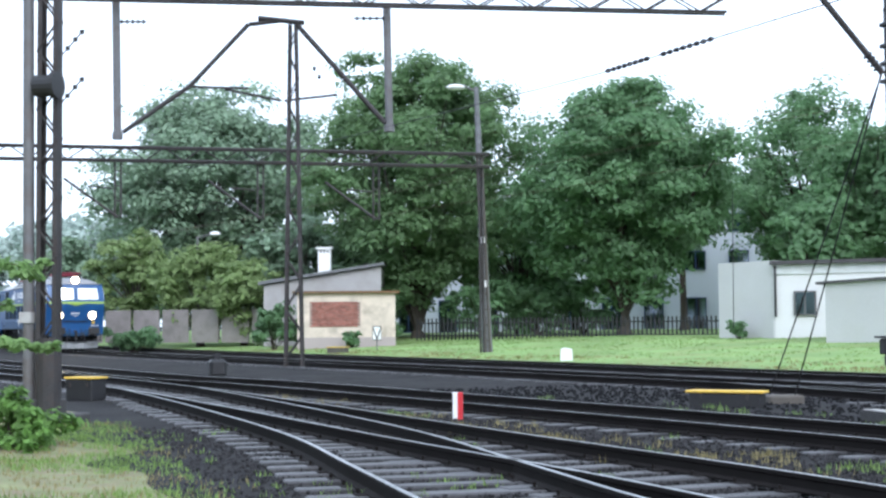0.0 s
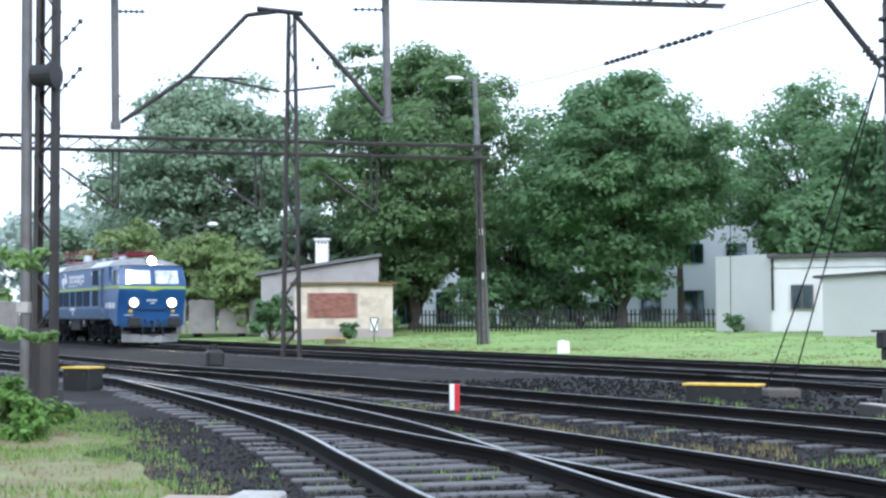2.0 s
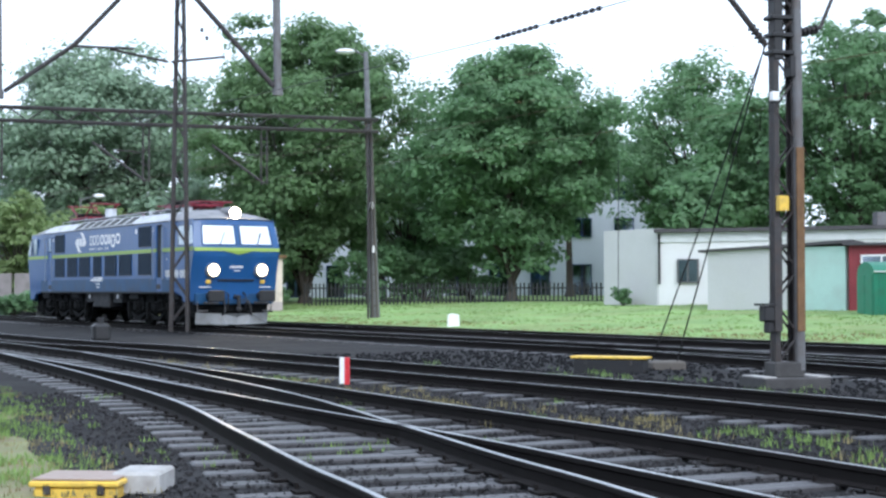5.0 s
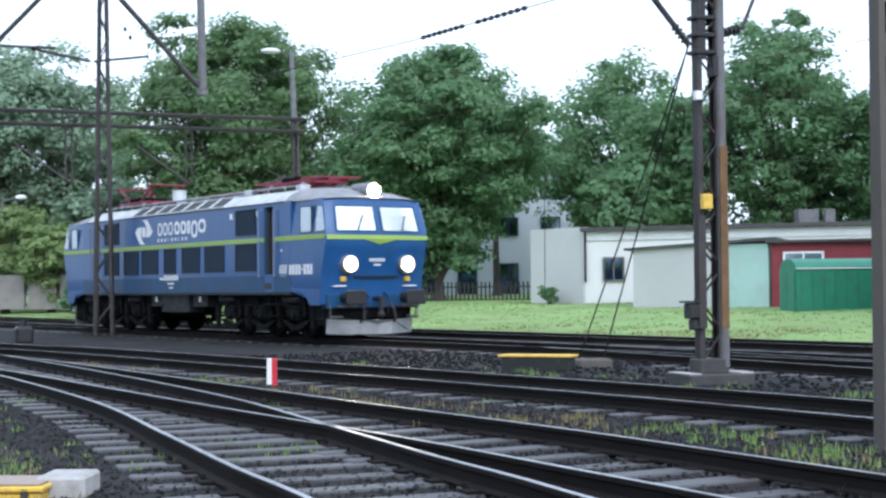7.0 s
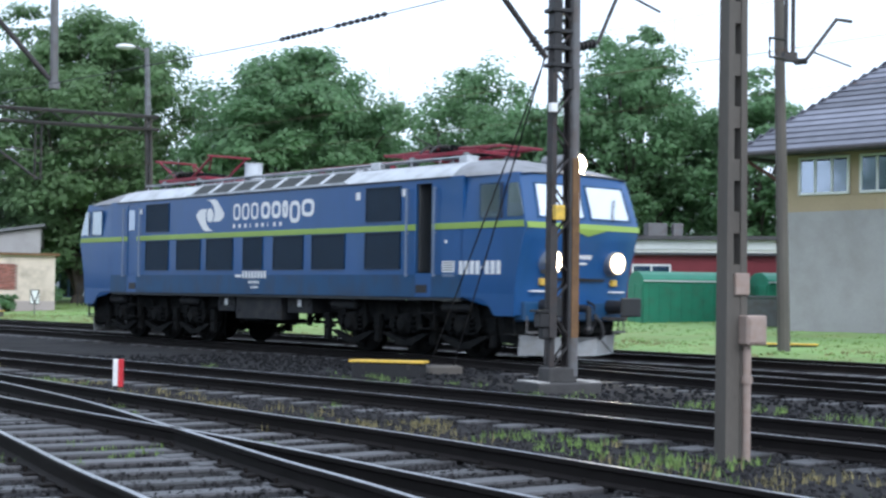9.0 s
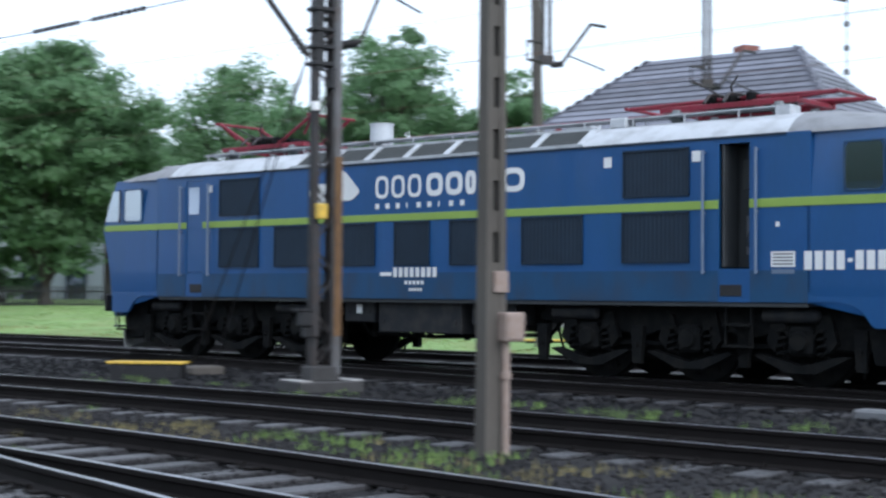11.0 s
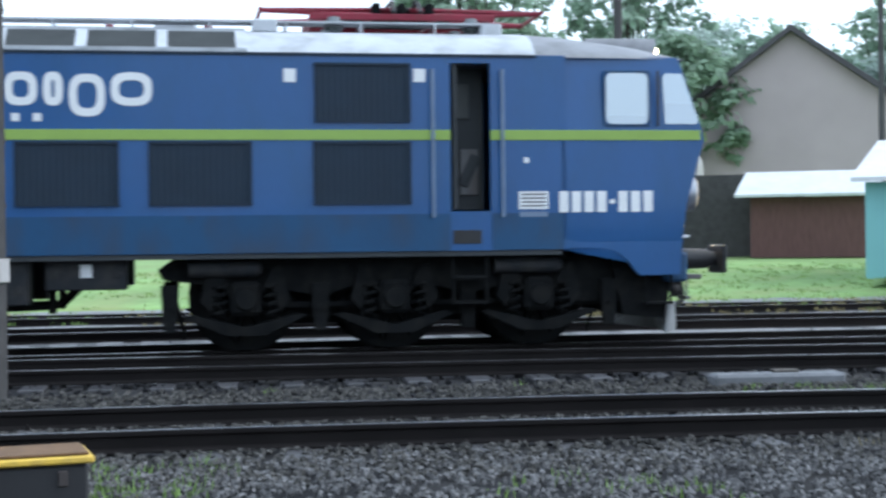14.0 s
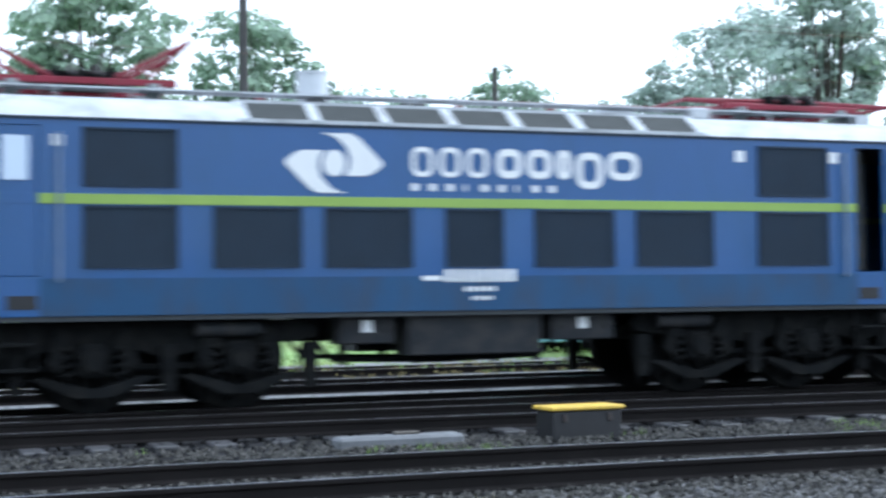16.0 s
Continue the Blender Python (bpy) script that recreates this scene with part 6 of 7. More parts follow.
    wall_block(bm, (b0 - ub * 0.2 - Vector((0.1, 0.2, 0)))[:2], (b1 + ub * 0.2 - Vector((0.1, 0.2, 0)))[:2], 3.4, 3.0, 3.1)
    part("roof", bm, M_ROOFFELT, k)
    # green garages
    for x, y, l, turn in ((18.55, 49.9, 3.6, -4), (22.7, 48.6, 3.2, -4)):
        g = thing("garage", "green sheet-metal garage with a barrel roof", "garage", "green garages", m=pose(x, y, 0.35, 0, 0, turn))
        bm = bmesh.new()
        arc = [(-1.0, 0), (-1.0, 1.55)] + [(-math.cos(i * math.pi / 8) * 1.0, 1.55 + 0.42 * math.sin(i * math.pi / 8)) for i in range(1, 8)] + [(1.0, 1.55), (1.0, 0)]
        prism(bm, [(0, yy, z) for yy, z in arc], (l, 0, 0))
        part("shell", bm, M_GARAGE, g)
        bm = bmesh.new()
        for i in range(9):
            box(bm, (l * (i + 0.5) / 9, -1.01, 0.8), (0.03, 0.03, 1.5))
        part("rib", bm, M_GARAGE, g)
        bm = bmesh.new()
        for yy in (-0.46, 0.46):
            box(bm, (-0.02, yy, 0.78), (0.03, 0.86, 1.45), bevel=0.006)
        part("door", bm, M_GARAGE, g)
        bm = bmesh.new()
        box(bm, (l / 2, -0.99, 1.62), (l, 0.12, 0.05))
        part("roof_edge", bm, M_LIGHTROOF, g)
    c = thing("skip", "grey metal rubbish skip beside the signal box", "skip", m=pose(21.0, 44.9, 0.3, 0, 0, -30))
    bm = bmesh.new()
    prism(bm, [(-0.8, -0.5, 0.1), (0.8, -0.5, 0.1), (1.0, -0.5, 1.1), (-1.0, -0.5, 1.1)], (0, 1.1, 0))
    part("tub", bm, M_GREYSTEEL, c)
    bm = bmesh.new()
    box(bm, (0, 0.05, 1.15), (2.1, 1.2, 0.08), bevel=0.02)
    part("lid", bm, M_GREYSTEEL, c)
    # signal box with hipped tile roof
    t = thing("signal_box", "signal box with grey base, ochre upper floor and hipped tile roof", "signal box")
    ctr, uu, nn = Vector((25.3, 39.2, 0)), Vector((0.5, -0.866, 0)), Vector((-0.866, -0.5, 0))
    at = lambda a, b, z=0: ctr + uu * a + nn * b + Vector((0, 0, z))
    bm = bmesh.new()
    prism(bm, [at(-4.6, 3.1, 0.2), at(4.6, 3.1, 0.2), at(4.6, -3.1, 0.2), at(-4.6, -3.1, 0.2)], (0, 0, 3.85))
    part("base_wall", bm, M_TOWERGREY, t)
    bm = bmesh.new()
    prism(bm, [at(-4.58, 3.08, 4.05), at(4.58, 3.08, 4.05), at(4.58, -3.08, 4.05), at(-4.58, -3.08, 4.05)], (0, 0, 1.75))
    part("upper_wall", bm, M_OCHRE, t, "ochre upper wall")
    for i in range(4):
        p = at(-4.1 + i * 2.1, 3.1, 4.55)
        frame_window(t, p, uu, 1.75, 1.15, bars=2)
    p = at(-4.6, -2.4, 4.55)
    frame_window(t, p, nn, 1.9, 1.15, bars=2)
    p = at(-4.6, 0.3, 4.55)
    frame_window(t, p, nn, 1.9, 1.15, bars=2)
    ez, rz = 5.82, 9.0
    bm = bmesh.new()
    c = [at(-5.8, 4.2, ez), at(5.8, 4.2, ez), at(5.8, -4.2, ez), at(-5.8, -4.2, ez)]
    r0, r1 = at(-2.6, 0, rz), at(2.6, 0, rz)
    vs = [bm.verts.new(p) for p in c] + [bm.verts.new(r0), bm.verts.new(r1)]
    for f in ((0, 1, 5, 4), (1, 2, 5), (2, 3, 4, 5), (3, 0, 4), (3, 2, 1, 0)):
        bm.faces.new([vs[i] for i in f])
    roof = part("roof", bm, M_ROOFTILE, t)
    # tile courses
    for (pa, pb, qa, qb) in ((c[0], c[1], r0, r1), (c[3], c[0], r0, r0), (c[1], c[2], r1, r1)):
        for j in range(16):
            k = (j + 0.15) / 16
            a, b = pa.lerp(qa, k), pb.lerp(qb, k)
            up = ((qa + qb) / 2 - (pa + pb) / 2).normalized()
            out = (b - a).cross(up).normalized() if (b - a).length > 0.05 else None
            if out is None:
                continue
            if out.z < 0:
                out = -out
            bm = bmesh.new()
            prism(bm, [a + out * 0.045, b + out * 0.045, b + up * 0.30 + out * 0.012, a + up * 0.30 + out * 0.012], -out * 0.05)
            part("tile_course", bm, M_ROOFTILE, roof)
    bm = bmesh.new()
    for a, b in zip(c, c[1:] + c[:1]):
        rod(bm, a + Vector((0, 0, -0.04)), b + Vector((0, 0, -0.04)), 0.09, seg=8)
    part("gutter", bm, M_DARKSTEEL, t)
    bm = bmesh.new()
    for a, b in ((at(-4.6, 3.1, 4.9), at(-5.6, 4.0, 5.75)), (at(4.6, 3.1, 4.9), at(5.6, 4.0, 5.75))):
        rod(bm, a, b, 0.06, seg=6)
    part("eaves_strut", bm, M_BROWNWOOD, t)
    bm = bmesh.new()
    p = at(0.3, -1.2, 0)
    box(bm, (p.x, p.y, 8.6), (0.6, 0.6, 1.6))
    part("chimney", bm, M_BRICK, t)

    # flats behind the trees
    t = thing("apartment_block", "pale rendered block of flats with blue windows behind the trees", "building")
    f0, f1 = Vector((-6, 113, 0)), Vector((29, 105, 0))
    bm = bmesh.new()
    wall_block(bm, f0[:2], f1[:2], 10, 0.3, 10.0)
    part("wall", bm, M_FLATS, t)
    bm = bmesh.new()
    wall_block(bm, (f0 - Vector((0.4, 0.4, 0)))[:2], (f1 + Vector((0.4, -0.4, 0)))[:2], 10.8, 10.0, 10.4)
    part("roof", bm, M_ROOFFELT, t)
    uf = (f1 - f0).normalized()
    nf = Vector((uf.y, -uf.x, 0))
    for z, h in ((0.75, 2.45), (5.2, 1.4), (8.0, 1.3)):
        for i in range(10):
            p = f0 + uf * (2.7 + i * 3.1) + nf * 0.06
            win = frame_window(t, (p.x, p.y, z), uf, 1.45, h, bars=1, fm=M_BLUEDOOR)
            win.children[1].data.materials[0] = M_BLUEPANE
    # picket fence in front of the flats
    t = thing("picket_fence", "dark picket fence along the far edge of the lawn", "fence", kind="structure")
    bm = bmesh.new()
    box(bm, (0, 0, 0), (0.09, 0.03, 1.25), bevel=0.005)
    me = mesh_of("picket", bm, M_BLACK)
    fa, fb = Vector((-1.5, 83.5, 0.5)), Vector((16.5, 76.5, 0.5))
    for i in range(84):
        p = fa.lerp(fb, i / 83)
        ob = new("picket", me)
        ob.matrix_world = pose(p.x, p.y, 1.1, 0, random.Random(i).uniform(-2, 2), -21)
        ob.parent = t
    for z in (0.75, 1.45):
        bm = bmesh.new()
        rod(bm, fa + Vector((0, 0.04, z - 0.5)), fb + Vector((0, 0.04, z - 0.5)), 0.035, seg=6)
        part("fence_rail", bm, M_BLACK, t)
    # right-hand side, beyond the far track
    t = thing("house", "greyish pink house with a dark gabled roof behind the yard", "house", m=pose(78, -8.2, 0.8, 0, 0, 82))
    bm = bmesh.new()
    prism(bm, [(-5, 0, 0), (5, 0, 0), (5, 0, 6.6), (0, 0, 10.2), (-5, 0, 6.6)], (0, 9, 0))
    part("wall", bm, M_HOUSE, t)
    bm = bmesh.new()
    for sx in (-1, 1):
        prism(bm, [(sx * 5.6, -0.5, 6.15), (0, -0.5, 10.22), (0, -0.5, 10.5), (sx * 5.6, -0.5, 6.45)], (0, 10, 0))
    part("roof", bm, M_ROOFFELT, t)
    for x in (-2.2, 1.2):
        frame_window(t, (0, 0, 0), (1, 0, 0), 1.1, 1.3).matrix_world = t.matrix_world @ pose(x, -0.04, 2.2)
    t = thing("shed", "brown timber shed with a pale sheet roof", "shed", m=pose(57.6, -6.7, 0.8, 0, 0, 80))
    for i in range(16):
        bm = bmesh.new()
        box(bm, (-2.0 + i * 0.27, 0, 1.1), (0.25, 0.06, 2.2), bevel=0.008)
        part("board", bm, M_BROWNWOOD, t)
    bm = bmesh.new()
    box(bm, (0.05, 1.6, 1.1), (4.3, 3.1, 2.2))
    part("wall", bm, M_BROWNWOOD, t)
    bm = bmesh.new()
    prism(bm, [(-2.6, -0.6, 2.2), (2.7, -0.6, 2.2), (2.5, 1.6, 3.1), (-2.2, 1.6, 3.1)], (0, 0.02, 0.1))
    prism(bm, [(-2.6, 3.8, 2.2), (2.7, 3.8, 2.2), (2.5, 1.6, 3.1), (-2.2, 1.6, 3.1)], (0, 0.02, 0.1))
    part("roof", bm, M_LIGHTROOF, t)
    t = thing("concrete_shelter", "weathered concrete shelter with two arched bays", "shelter", m=pose(61.5, -0.7, 0.8, 0, 0, 82))
    for x in (-1.0, 1.6):
        bm = bmesh.new()
        arc = [(-0.9, 0), (-0.9, 3.7)] + [(-0.9 * math.cos(i * math.pi / 8), 3.7 + 0.75 * math.sin(i * math.pi / 8)) for i in range(1, 8)] + [(0.9, 3.7), (0.9, 0)]
        prism(bm, [(x + a, 0, b) for a, b in arc], (0, 2.5, 0))
        part("bay", bm, M_LIGHTCONC, t)
    bm = bmesh.new()
    box(bm, (2.0, 3.0, 1.6), (16.0, 0.2, 3.2))
    part("back_wall", bm, M_DARKCONC, t)
    t = thing("hall", "teal clad hall with a broad white sheet roof", "building", m=pose(44, -16.5, 0.4, 0, 0, 72))
    bm = bmesh.new()
    box(bm, (1.1, 4, 1.25), (15.2, 8, 2.5))
    part("wall", bm, M_TEAL, t)
    bm = bmesh.new()
    prism(bm, [(-6.8, -0.4, 2.5), (9.0, -0.4, 2.5), (9.0, 4, 3.7), (-6.8, 4, 3.7)], (0, 0, 0.12))
    prism(bm, [(-6.8, 8.4, 2.5), (9.0, 8.4, 2.5), (9.0, 4, 3.7), (-6.8, 4, 3.7)], (0, 0, 0.12))
    part("roof", bm, M_LIGHTROOF, t)


# ---- trees and shrubs ----
def leaf_cloud(centres, radii, n, size, seed, flat=0.75, tufts=9):
    """Leaves in tufts over the shells of lobes, most of them turned up and outwards."""
    rs = np.random.RandomState(seed)
    c, r = np.array(centres), np.array(radii)
    m = len(c) * tufts
    li = np.repeat(np.arange(len(c)), tufts)
    d1 = rs.normal(size=(m, 3))
    d1[:, 2] += 0.25
    d1 /= np.linalg.norm(d1, axis=1)[:, None]
    tc = c[li] + d1 * r[li][:, None] * rs.uniform(0.55, 1.0, (m, 1)) * np.array([1, 1, flat])
    tr = r[li] * rs.uniform(0.32, 0.56, m)
    ti = rs.randint(0, m, n)
    d = rs.normal(size=(n, 3))
    d /= np.linalg.norm(d, axis=1)[:, None]
    p = tc[ti] + d * tr[ti][:, None] * np.abs(rs.normal(0.85, 0.25, (n, 1))) * np.array([1.15, 1.15, 0.6])
    nrm = d1[ti] * 0.45 + d * 0.5 + np.array([0, 0, 0.5]) + rs.normal(size=(n, 3)) * 0.28
    nrm /= np.linalg.norm(nrm, axis=1)[:, None]
    t = np.cross(nrm, rs.normal(size=(n, 3)))
    t /= np.linalg.norm(t, axis=1)[:, None]
    b = np.cross(nrm, t)
    s = size * rs.uniform(0.6, 1.35, (n, 1))
    v = np.stack([p - t * s, p - b * s * 0.55 + nrm * s * 0.12, p + t * s, p + b * s * 0.55 + nrm * s * 0.12], 1).reshape(-1, 3)
    return v, np.arange(4 * n).reshape(-1, 4)


def tree(x, y, h, rad, trunk_h, seed, leaf=0, n=9000, size=0.30, open_=0.0, label="", z=None, name="tree", lobes=46, tall=None, cat="tree"):
    z0 = on_ground(x, y) if z is None else z
    t = thing(name, label, cat, "", m=pose(x, y, z0 - 0.05))
    rs = np.random.RandomState(seed)
    ch = (h - trunk_h) / 2 if tall is None else tall
    cz = h - ch
    cen, rr, ends = [], [], []
    while len(cen) < lobes:
        j = len(cen)
        if j < int(lobes * 0.72):
            # outer lobes, spread evenly over the crown
            u = 1 - 2 * (j + 0.5) / int(lobes * 0.72)
            az = j * 2.39996 + rs.normal() * 0.25
            d = np.array([math.sqrt(1 - u * u) * math.cos(az), math.sqrt(1 - u * u) * math.sin(az), u])
            k = rs.uniform(0.62, 0.95)
        else:
            d = rs.normal(size=3)
            d /= np.linalg.norm(d)
            k = rs.uniform(0.15, 0.85) ** 0.7
        wide = (1.0 - 0.30 * max(0, d[2]) ** 1.5 - 0.42 * max(0, -d[2])) * (1 + 0.15 * rs.normal())
        r = rad * rs.uniform(0.16, 0.30) * (1 - open_ * 0.12)
        cen.append(np.array([d[0] * (rad - r * 0.7) * k * wide, d[1] * (rad - r * 0.7) * k * wide, cz + d[2] * (ch - r * 0.55) * k]))
        rr.append(r)
    bm = bmesh.new()
    rod(bm, (0, 0, 0), (rs.normal() * 0.1, rs.normal() * 0.1, trunk_h + 0.3), 0.032 * h * 0.5 + 0.05, 0.022 * h * 0.5 + 0.03, seg=10)
    rod(bm, (0, 0, trunk_h), (rs.normal() * 0.4, rs.normal() * 0.4, cz + ch * 0.45), 0.022 * h * 0.5 + 0.03, 0.03, seg=8)
    rod(bm, (0, 0, -0.05), (0, 0, 0.5), 0.032 * h * 0.5 + 0.22, 0.032 * h * 0.5 + 0.05, seg=10)
    part("trunk", bm, M_BARK, t)
    bm = bmesh.new()
    for i in range(0, lobes, 2):
        b0 = Vector((0, 0, trunk_h + rs.uniform(0, 0.5) * (cz + ch * 0.3 - trunk_h)))
        e = Vector(cen[i])
        mid = b0.lerp(e, 0.5) + Vector((0, 0, 0.08 * h * rs.uniform(-0.3, 0.6)))
        rod(bm, b0, mid, 0.007 * h + 0.03, 0.005 * h, seg=6)
        rod(bm, mid, e, 0.005 * h, 0.02, seg=5)
    tagged(part("branching", bm, M_BARK, t), kind="stuff")
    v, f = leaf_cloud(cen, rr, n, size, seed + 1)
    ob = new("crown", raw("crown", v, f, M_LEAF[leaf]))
    ob.parent = t
    tagged(ob, "", kind="stuff")
    return t


def shrub(x, y, h, rad, seed, leaf=3, n=1800, size=0.10, label="leafy green shrub", z=None, lobes=16):
    z0 = on_ground(x, y) if z is None else z
    t = thing("shrub", label, "shrub", "", m=pose(x, y, z0))
    rs = np.random.RandomState(seed)
    cen = [np.array([rs.normal() * rad * 0.45, rs.normal() * rad * 0.45, h * rs.uniform(0.2, 0.85)]) for _ in range(lobes)]
    rr = [rad * rs.uniform(0.22, 0.42) for _ in range(lobes)]
    bm = bmesh.new()
    for c in cen:
        rod(bm, (rs.normal() * 0.05, rs.normal() * 0.05, -0.05), c, 0.012 + 0.008 * h, 0.006, seg=5)
    tagged(part("branching", bm, M_BARK, t), kind="stuff")
    v, f = leaf_cloud(cen, rr, n, size, seed + 1)
    ob = new("leaves", raw("leaves", v, f, M_LEAF[leaf]))
    ob.parent = t
    return t


def planting():
    big = "tall leafy green deciduous tree with a full uneven crown"
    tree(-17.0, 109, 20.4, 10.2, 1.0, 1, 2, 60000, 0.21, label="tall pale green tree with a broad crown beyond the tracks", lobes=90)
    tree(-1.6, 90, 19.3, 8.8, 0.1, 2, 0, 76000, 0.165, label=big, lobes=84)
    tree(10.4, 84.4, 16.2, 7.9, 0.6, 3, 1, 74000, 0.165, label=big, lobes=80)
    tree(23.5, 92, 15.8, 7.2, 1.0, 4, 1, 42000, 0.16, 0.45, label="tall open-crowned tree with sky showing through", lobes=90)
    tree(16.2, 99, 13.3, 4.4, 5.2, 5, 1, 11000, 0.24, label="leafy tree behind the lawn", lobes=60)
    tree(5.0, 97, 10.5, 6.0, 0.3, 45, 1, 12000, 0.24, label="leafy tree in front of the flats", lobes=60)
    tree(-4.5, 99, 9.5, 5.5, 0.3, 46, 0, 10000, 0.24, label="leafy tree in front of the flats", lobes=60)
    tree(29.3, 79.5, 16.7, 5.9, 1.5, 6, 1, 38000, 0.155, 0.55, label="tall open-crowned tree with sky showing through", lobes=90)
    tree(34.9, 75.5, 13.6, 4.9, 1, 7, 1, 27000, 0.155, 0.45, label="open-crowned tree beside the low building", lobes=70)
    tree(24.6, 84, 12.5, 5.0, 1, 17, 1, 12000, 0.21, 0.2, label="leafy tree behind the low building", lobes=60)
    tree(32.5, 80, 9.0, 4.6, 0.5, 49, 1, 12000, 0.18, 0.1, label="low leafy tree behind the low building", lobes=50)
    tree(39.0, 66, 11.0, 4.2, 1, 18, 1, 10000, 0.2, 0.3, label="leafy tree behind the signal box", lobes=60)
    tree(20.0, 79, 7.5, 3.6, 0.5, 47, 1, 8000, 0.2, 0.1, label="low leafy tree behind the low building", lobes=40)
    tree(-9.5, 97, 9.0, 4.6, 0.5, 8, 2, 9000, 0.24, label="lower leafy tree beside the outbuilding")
    tree(-15.2, 92, 7.2, 3.9, 0.4, 9, 6, 8000, 0.19, label="light green young tree near the yard wall")
    tree(-20.2, 96, 8.5, 3.6, 0.5, 10, 6, 7000, 0.19, label="light green young tree near the yard wall")
    tree(-12.0, 88.5, 5.8, 3.0, 0.3, 28, 6, 6000, 0.18, label="light green young tree near the yard wall")
    tree(-25.5, 100, 8.0, 4.0, 0.5, 48, 2, 6000, 0.24, label="pale green tree beside the tracks")
    for i, (x, y, h, r) in enumerate(((-36, 150, 13, 9), (-52, 140, 12, 9), (-44, 165, 15, 10), (-30, 135, 11, 7), (-62, 150, 14, 10), (-26, 128, 9, 6))):
        tree(x, y, h, r, 1.0, 30 + i, 4, 7000, 0.42, label="distant tree in haze-tinted leaves at the edge of the yard", z=0.3, lobes=60)
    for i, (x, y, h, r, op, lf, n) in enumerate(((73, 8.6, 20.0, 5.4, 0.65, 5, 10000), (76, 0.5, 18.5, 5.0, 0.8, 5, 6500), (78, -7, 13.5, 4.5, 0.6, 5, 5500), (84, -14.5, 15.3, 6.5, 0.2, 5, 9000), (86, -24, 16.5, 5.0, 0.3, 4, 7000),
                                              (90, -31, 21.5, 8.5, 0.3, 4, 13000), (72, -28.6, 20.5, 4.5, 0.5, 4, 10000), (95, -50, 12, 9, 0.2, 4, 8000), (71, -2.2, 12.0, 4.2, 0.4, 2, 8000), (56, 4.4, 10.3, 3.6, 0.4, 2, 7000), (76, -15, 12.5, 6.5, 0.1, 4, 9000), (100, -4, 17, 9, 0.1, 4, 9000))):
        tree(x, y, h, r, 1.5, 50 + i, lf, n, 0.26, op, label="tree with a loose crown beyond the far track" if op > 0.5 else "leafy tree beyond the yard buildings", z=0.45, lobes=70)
    # edge of the woods, haze in its colour, that closes the view all round
    v, f, k = [], [], 0
    rs = np.random.RandomState(5)
    for i in range(150):
        a = rs.uniform(0, math.tau)
        r = rs.uniform(210, 330)
        cx, cy = 30 + r * math.cos(a), 40 + r * math.sin(a)
        cen = [np.array([cx + rs.normal() * 4, cy + rs.normal() * 4, rs.uniform(1, 9)]) for _ in range(9)]
        lv, lf = leaf_cloud(cen, [3.5] * 9, 420, 0.9, 900 + i)
        v.append(lv)
        f.append(lf + k)
        k += len(lv)
    # Nearer clumps out of view, added to darken the sky reflected in the locomotive.
    for i in range(30):
        a = radians(rs.uniform(262, 334))
        r = rs.uniform(34, 52)
        cx, cy = r * math.sin(a), r * math.cos(a)
        cen = [np.array([cx + rs.normal() * 2.2, cy + rs.normal() * 2.2, rs.uniform(1.5, 13)]) for _ in range(12)]
        lv, lf = leaf_cloud(cen, [2.2] * 12, 500, 0.6, 1200 + i)
        v.append(lv)
        f.append(lf + k)
        k += len(lv)
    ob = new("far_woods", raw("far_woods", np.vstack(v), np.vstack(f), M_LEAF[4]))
    tagged(ob, "distant haze-tinted woods and unseen near clumps added for shade", "woods", kind="stuff")
    # low shrubs
    shrub(-4.75, 75.9, 0.9, 0.55, 70, 1, 900, 0.10, "small dark shrub against the shed wall")
    shrub(-9.0, 78.0, 2.4, 1.5, 71, 1, 2500, 0.16, "dark shrub beside the shed")
    shrub(-16.6, 79, 1.4, 1.2, 72, 1, 2000, 0.14, "round dark shrub in the grass")
    for i, (x, y, h, r) in enumerate(((2.6, 86, 3.4, 2.2), (5.6, 87, 3.0, 2.0), (8.4, 88.5, 3.6, 2.4), (-4.6, 86.5, 3.2, 2.0))):
        shrub(x, y, h, r, 170 + i, 1, 2600, 0.17, "dark green shrub behind the iron fence", lobes=18)
    shrub(13.5, 67.2, 0.9, 0.5, 73, 1, 700, 0.09, "small dark shrub at the foot of a wall")
    shrub(-7.5, 79.5, 1.8, 1.0, 74, 1, 1600, 0.14, "dark shrub between the sheds")
    shrub(30, -11.5, 1.2, 1.4, 75, 3, 1600, 0.12, "low green shrub beyond the far track")
    shrub(40, -12, 2.6, 1.6, 76, 1, 2200, 0.14, "dark green shrub beside the hall")
    # branches that reach in beside the left mast
    t = thing("shrub", "thin young shrub with light green leafy sprays beside the mast", "shrub", m=pose(-5.35, 16.9, 0))
    for i, (x0, x1, z, n) in enumerate(((-0.3, 0.8, 2.10, 900), (-0.35, 0.9, 1.20, 1000), (-0.5, 0.35, 1.70, 250))):
        rs = np.random.RandomState(300 + i)
        bm = bmesh.new()
        tube(bm, [(-0.1, 0, 0), (-0.2, 0, z * 0.6), (x0 + 0.1, 0, z - 0.05), ((x0 + x1) / 2, 0, z + 0.06), (x1, 0, z - 0.04)], 0.012, 6)
        part("stem", bm, M_BARK, t)
        cen = [np.array([x0 + (x1 - x0) * k + rs.normal() * 0.03, rs.normal() * 0.08, z + 0.05 - 0.12 * k * k + rs.normal() * 0.03]) for k in np.linspace(0, 1, 9)]
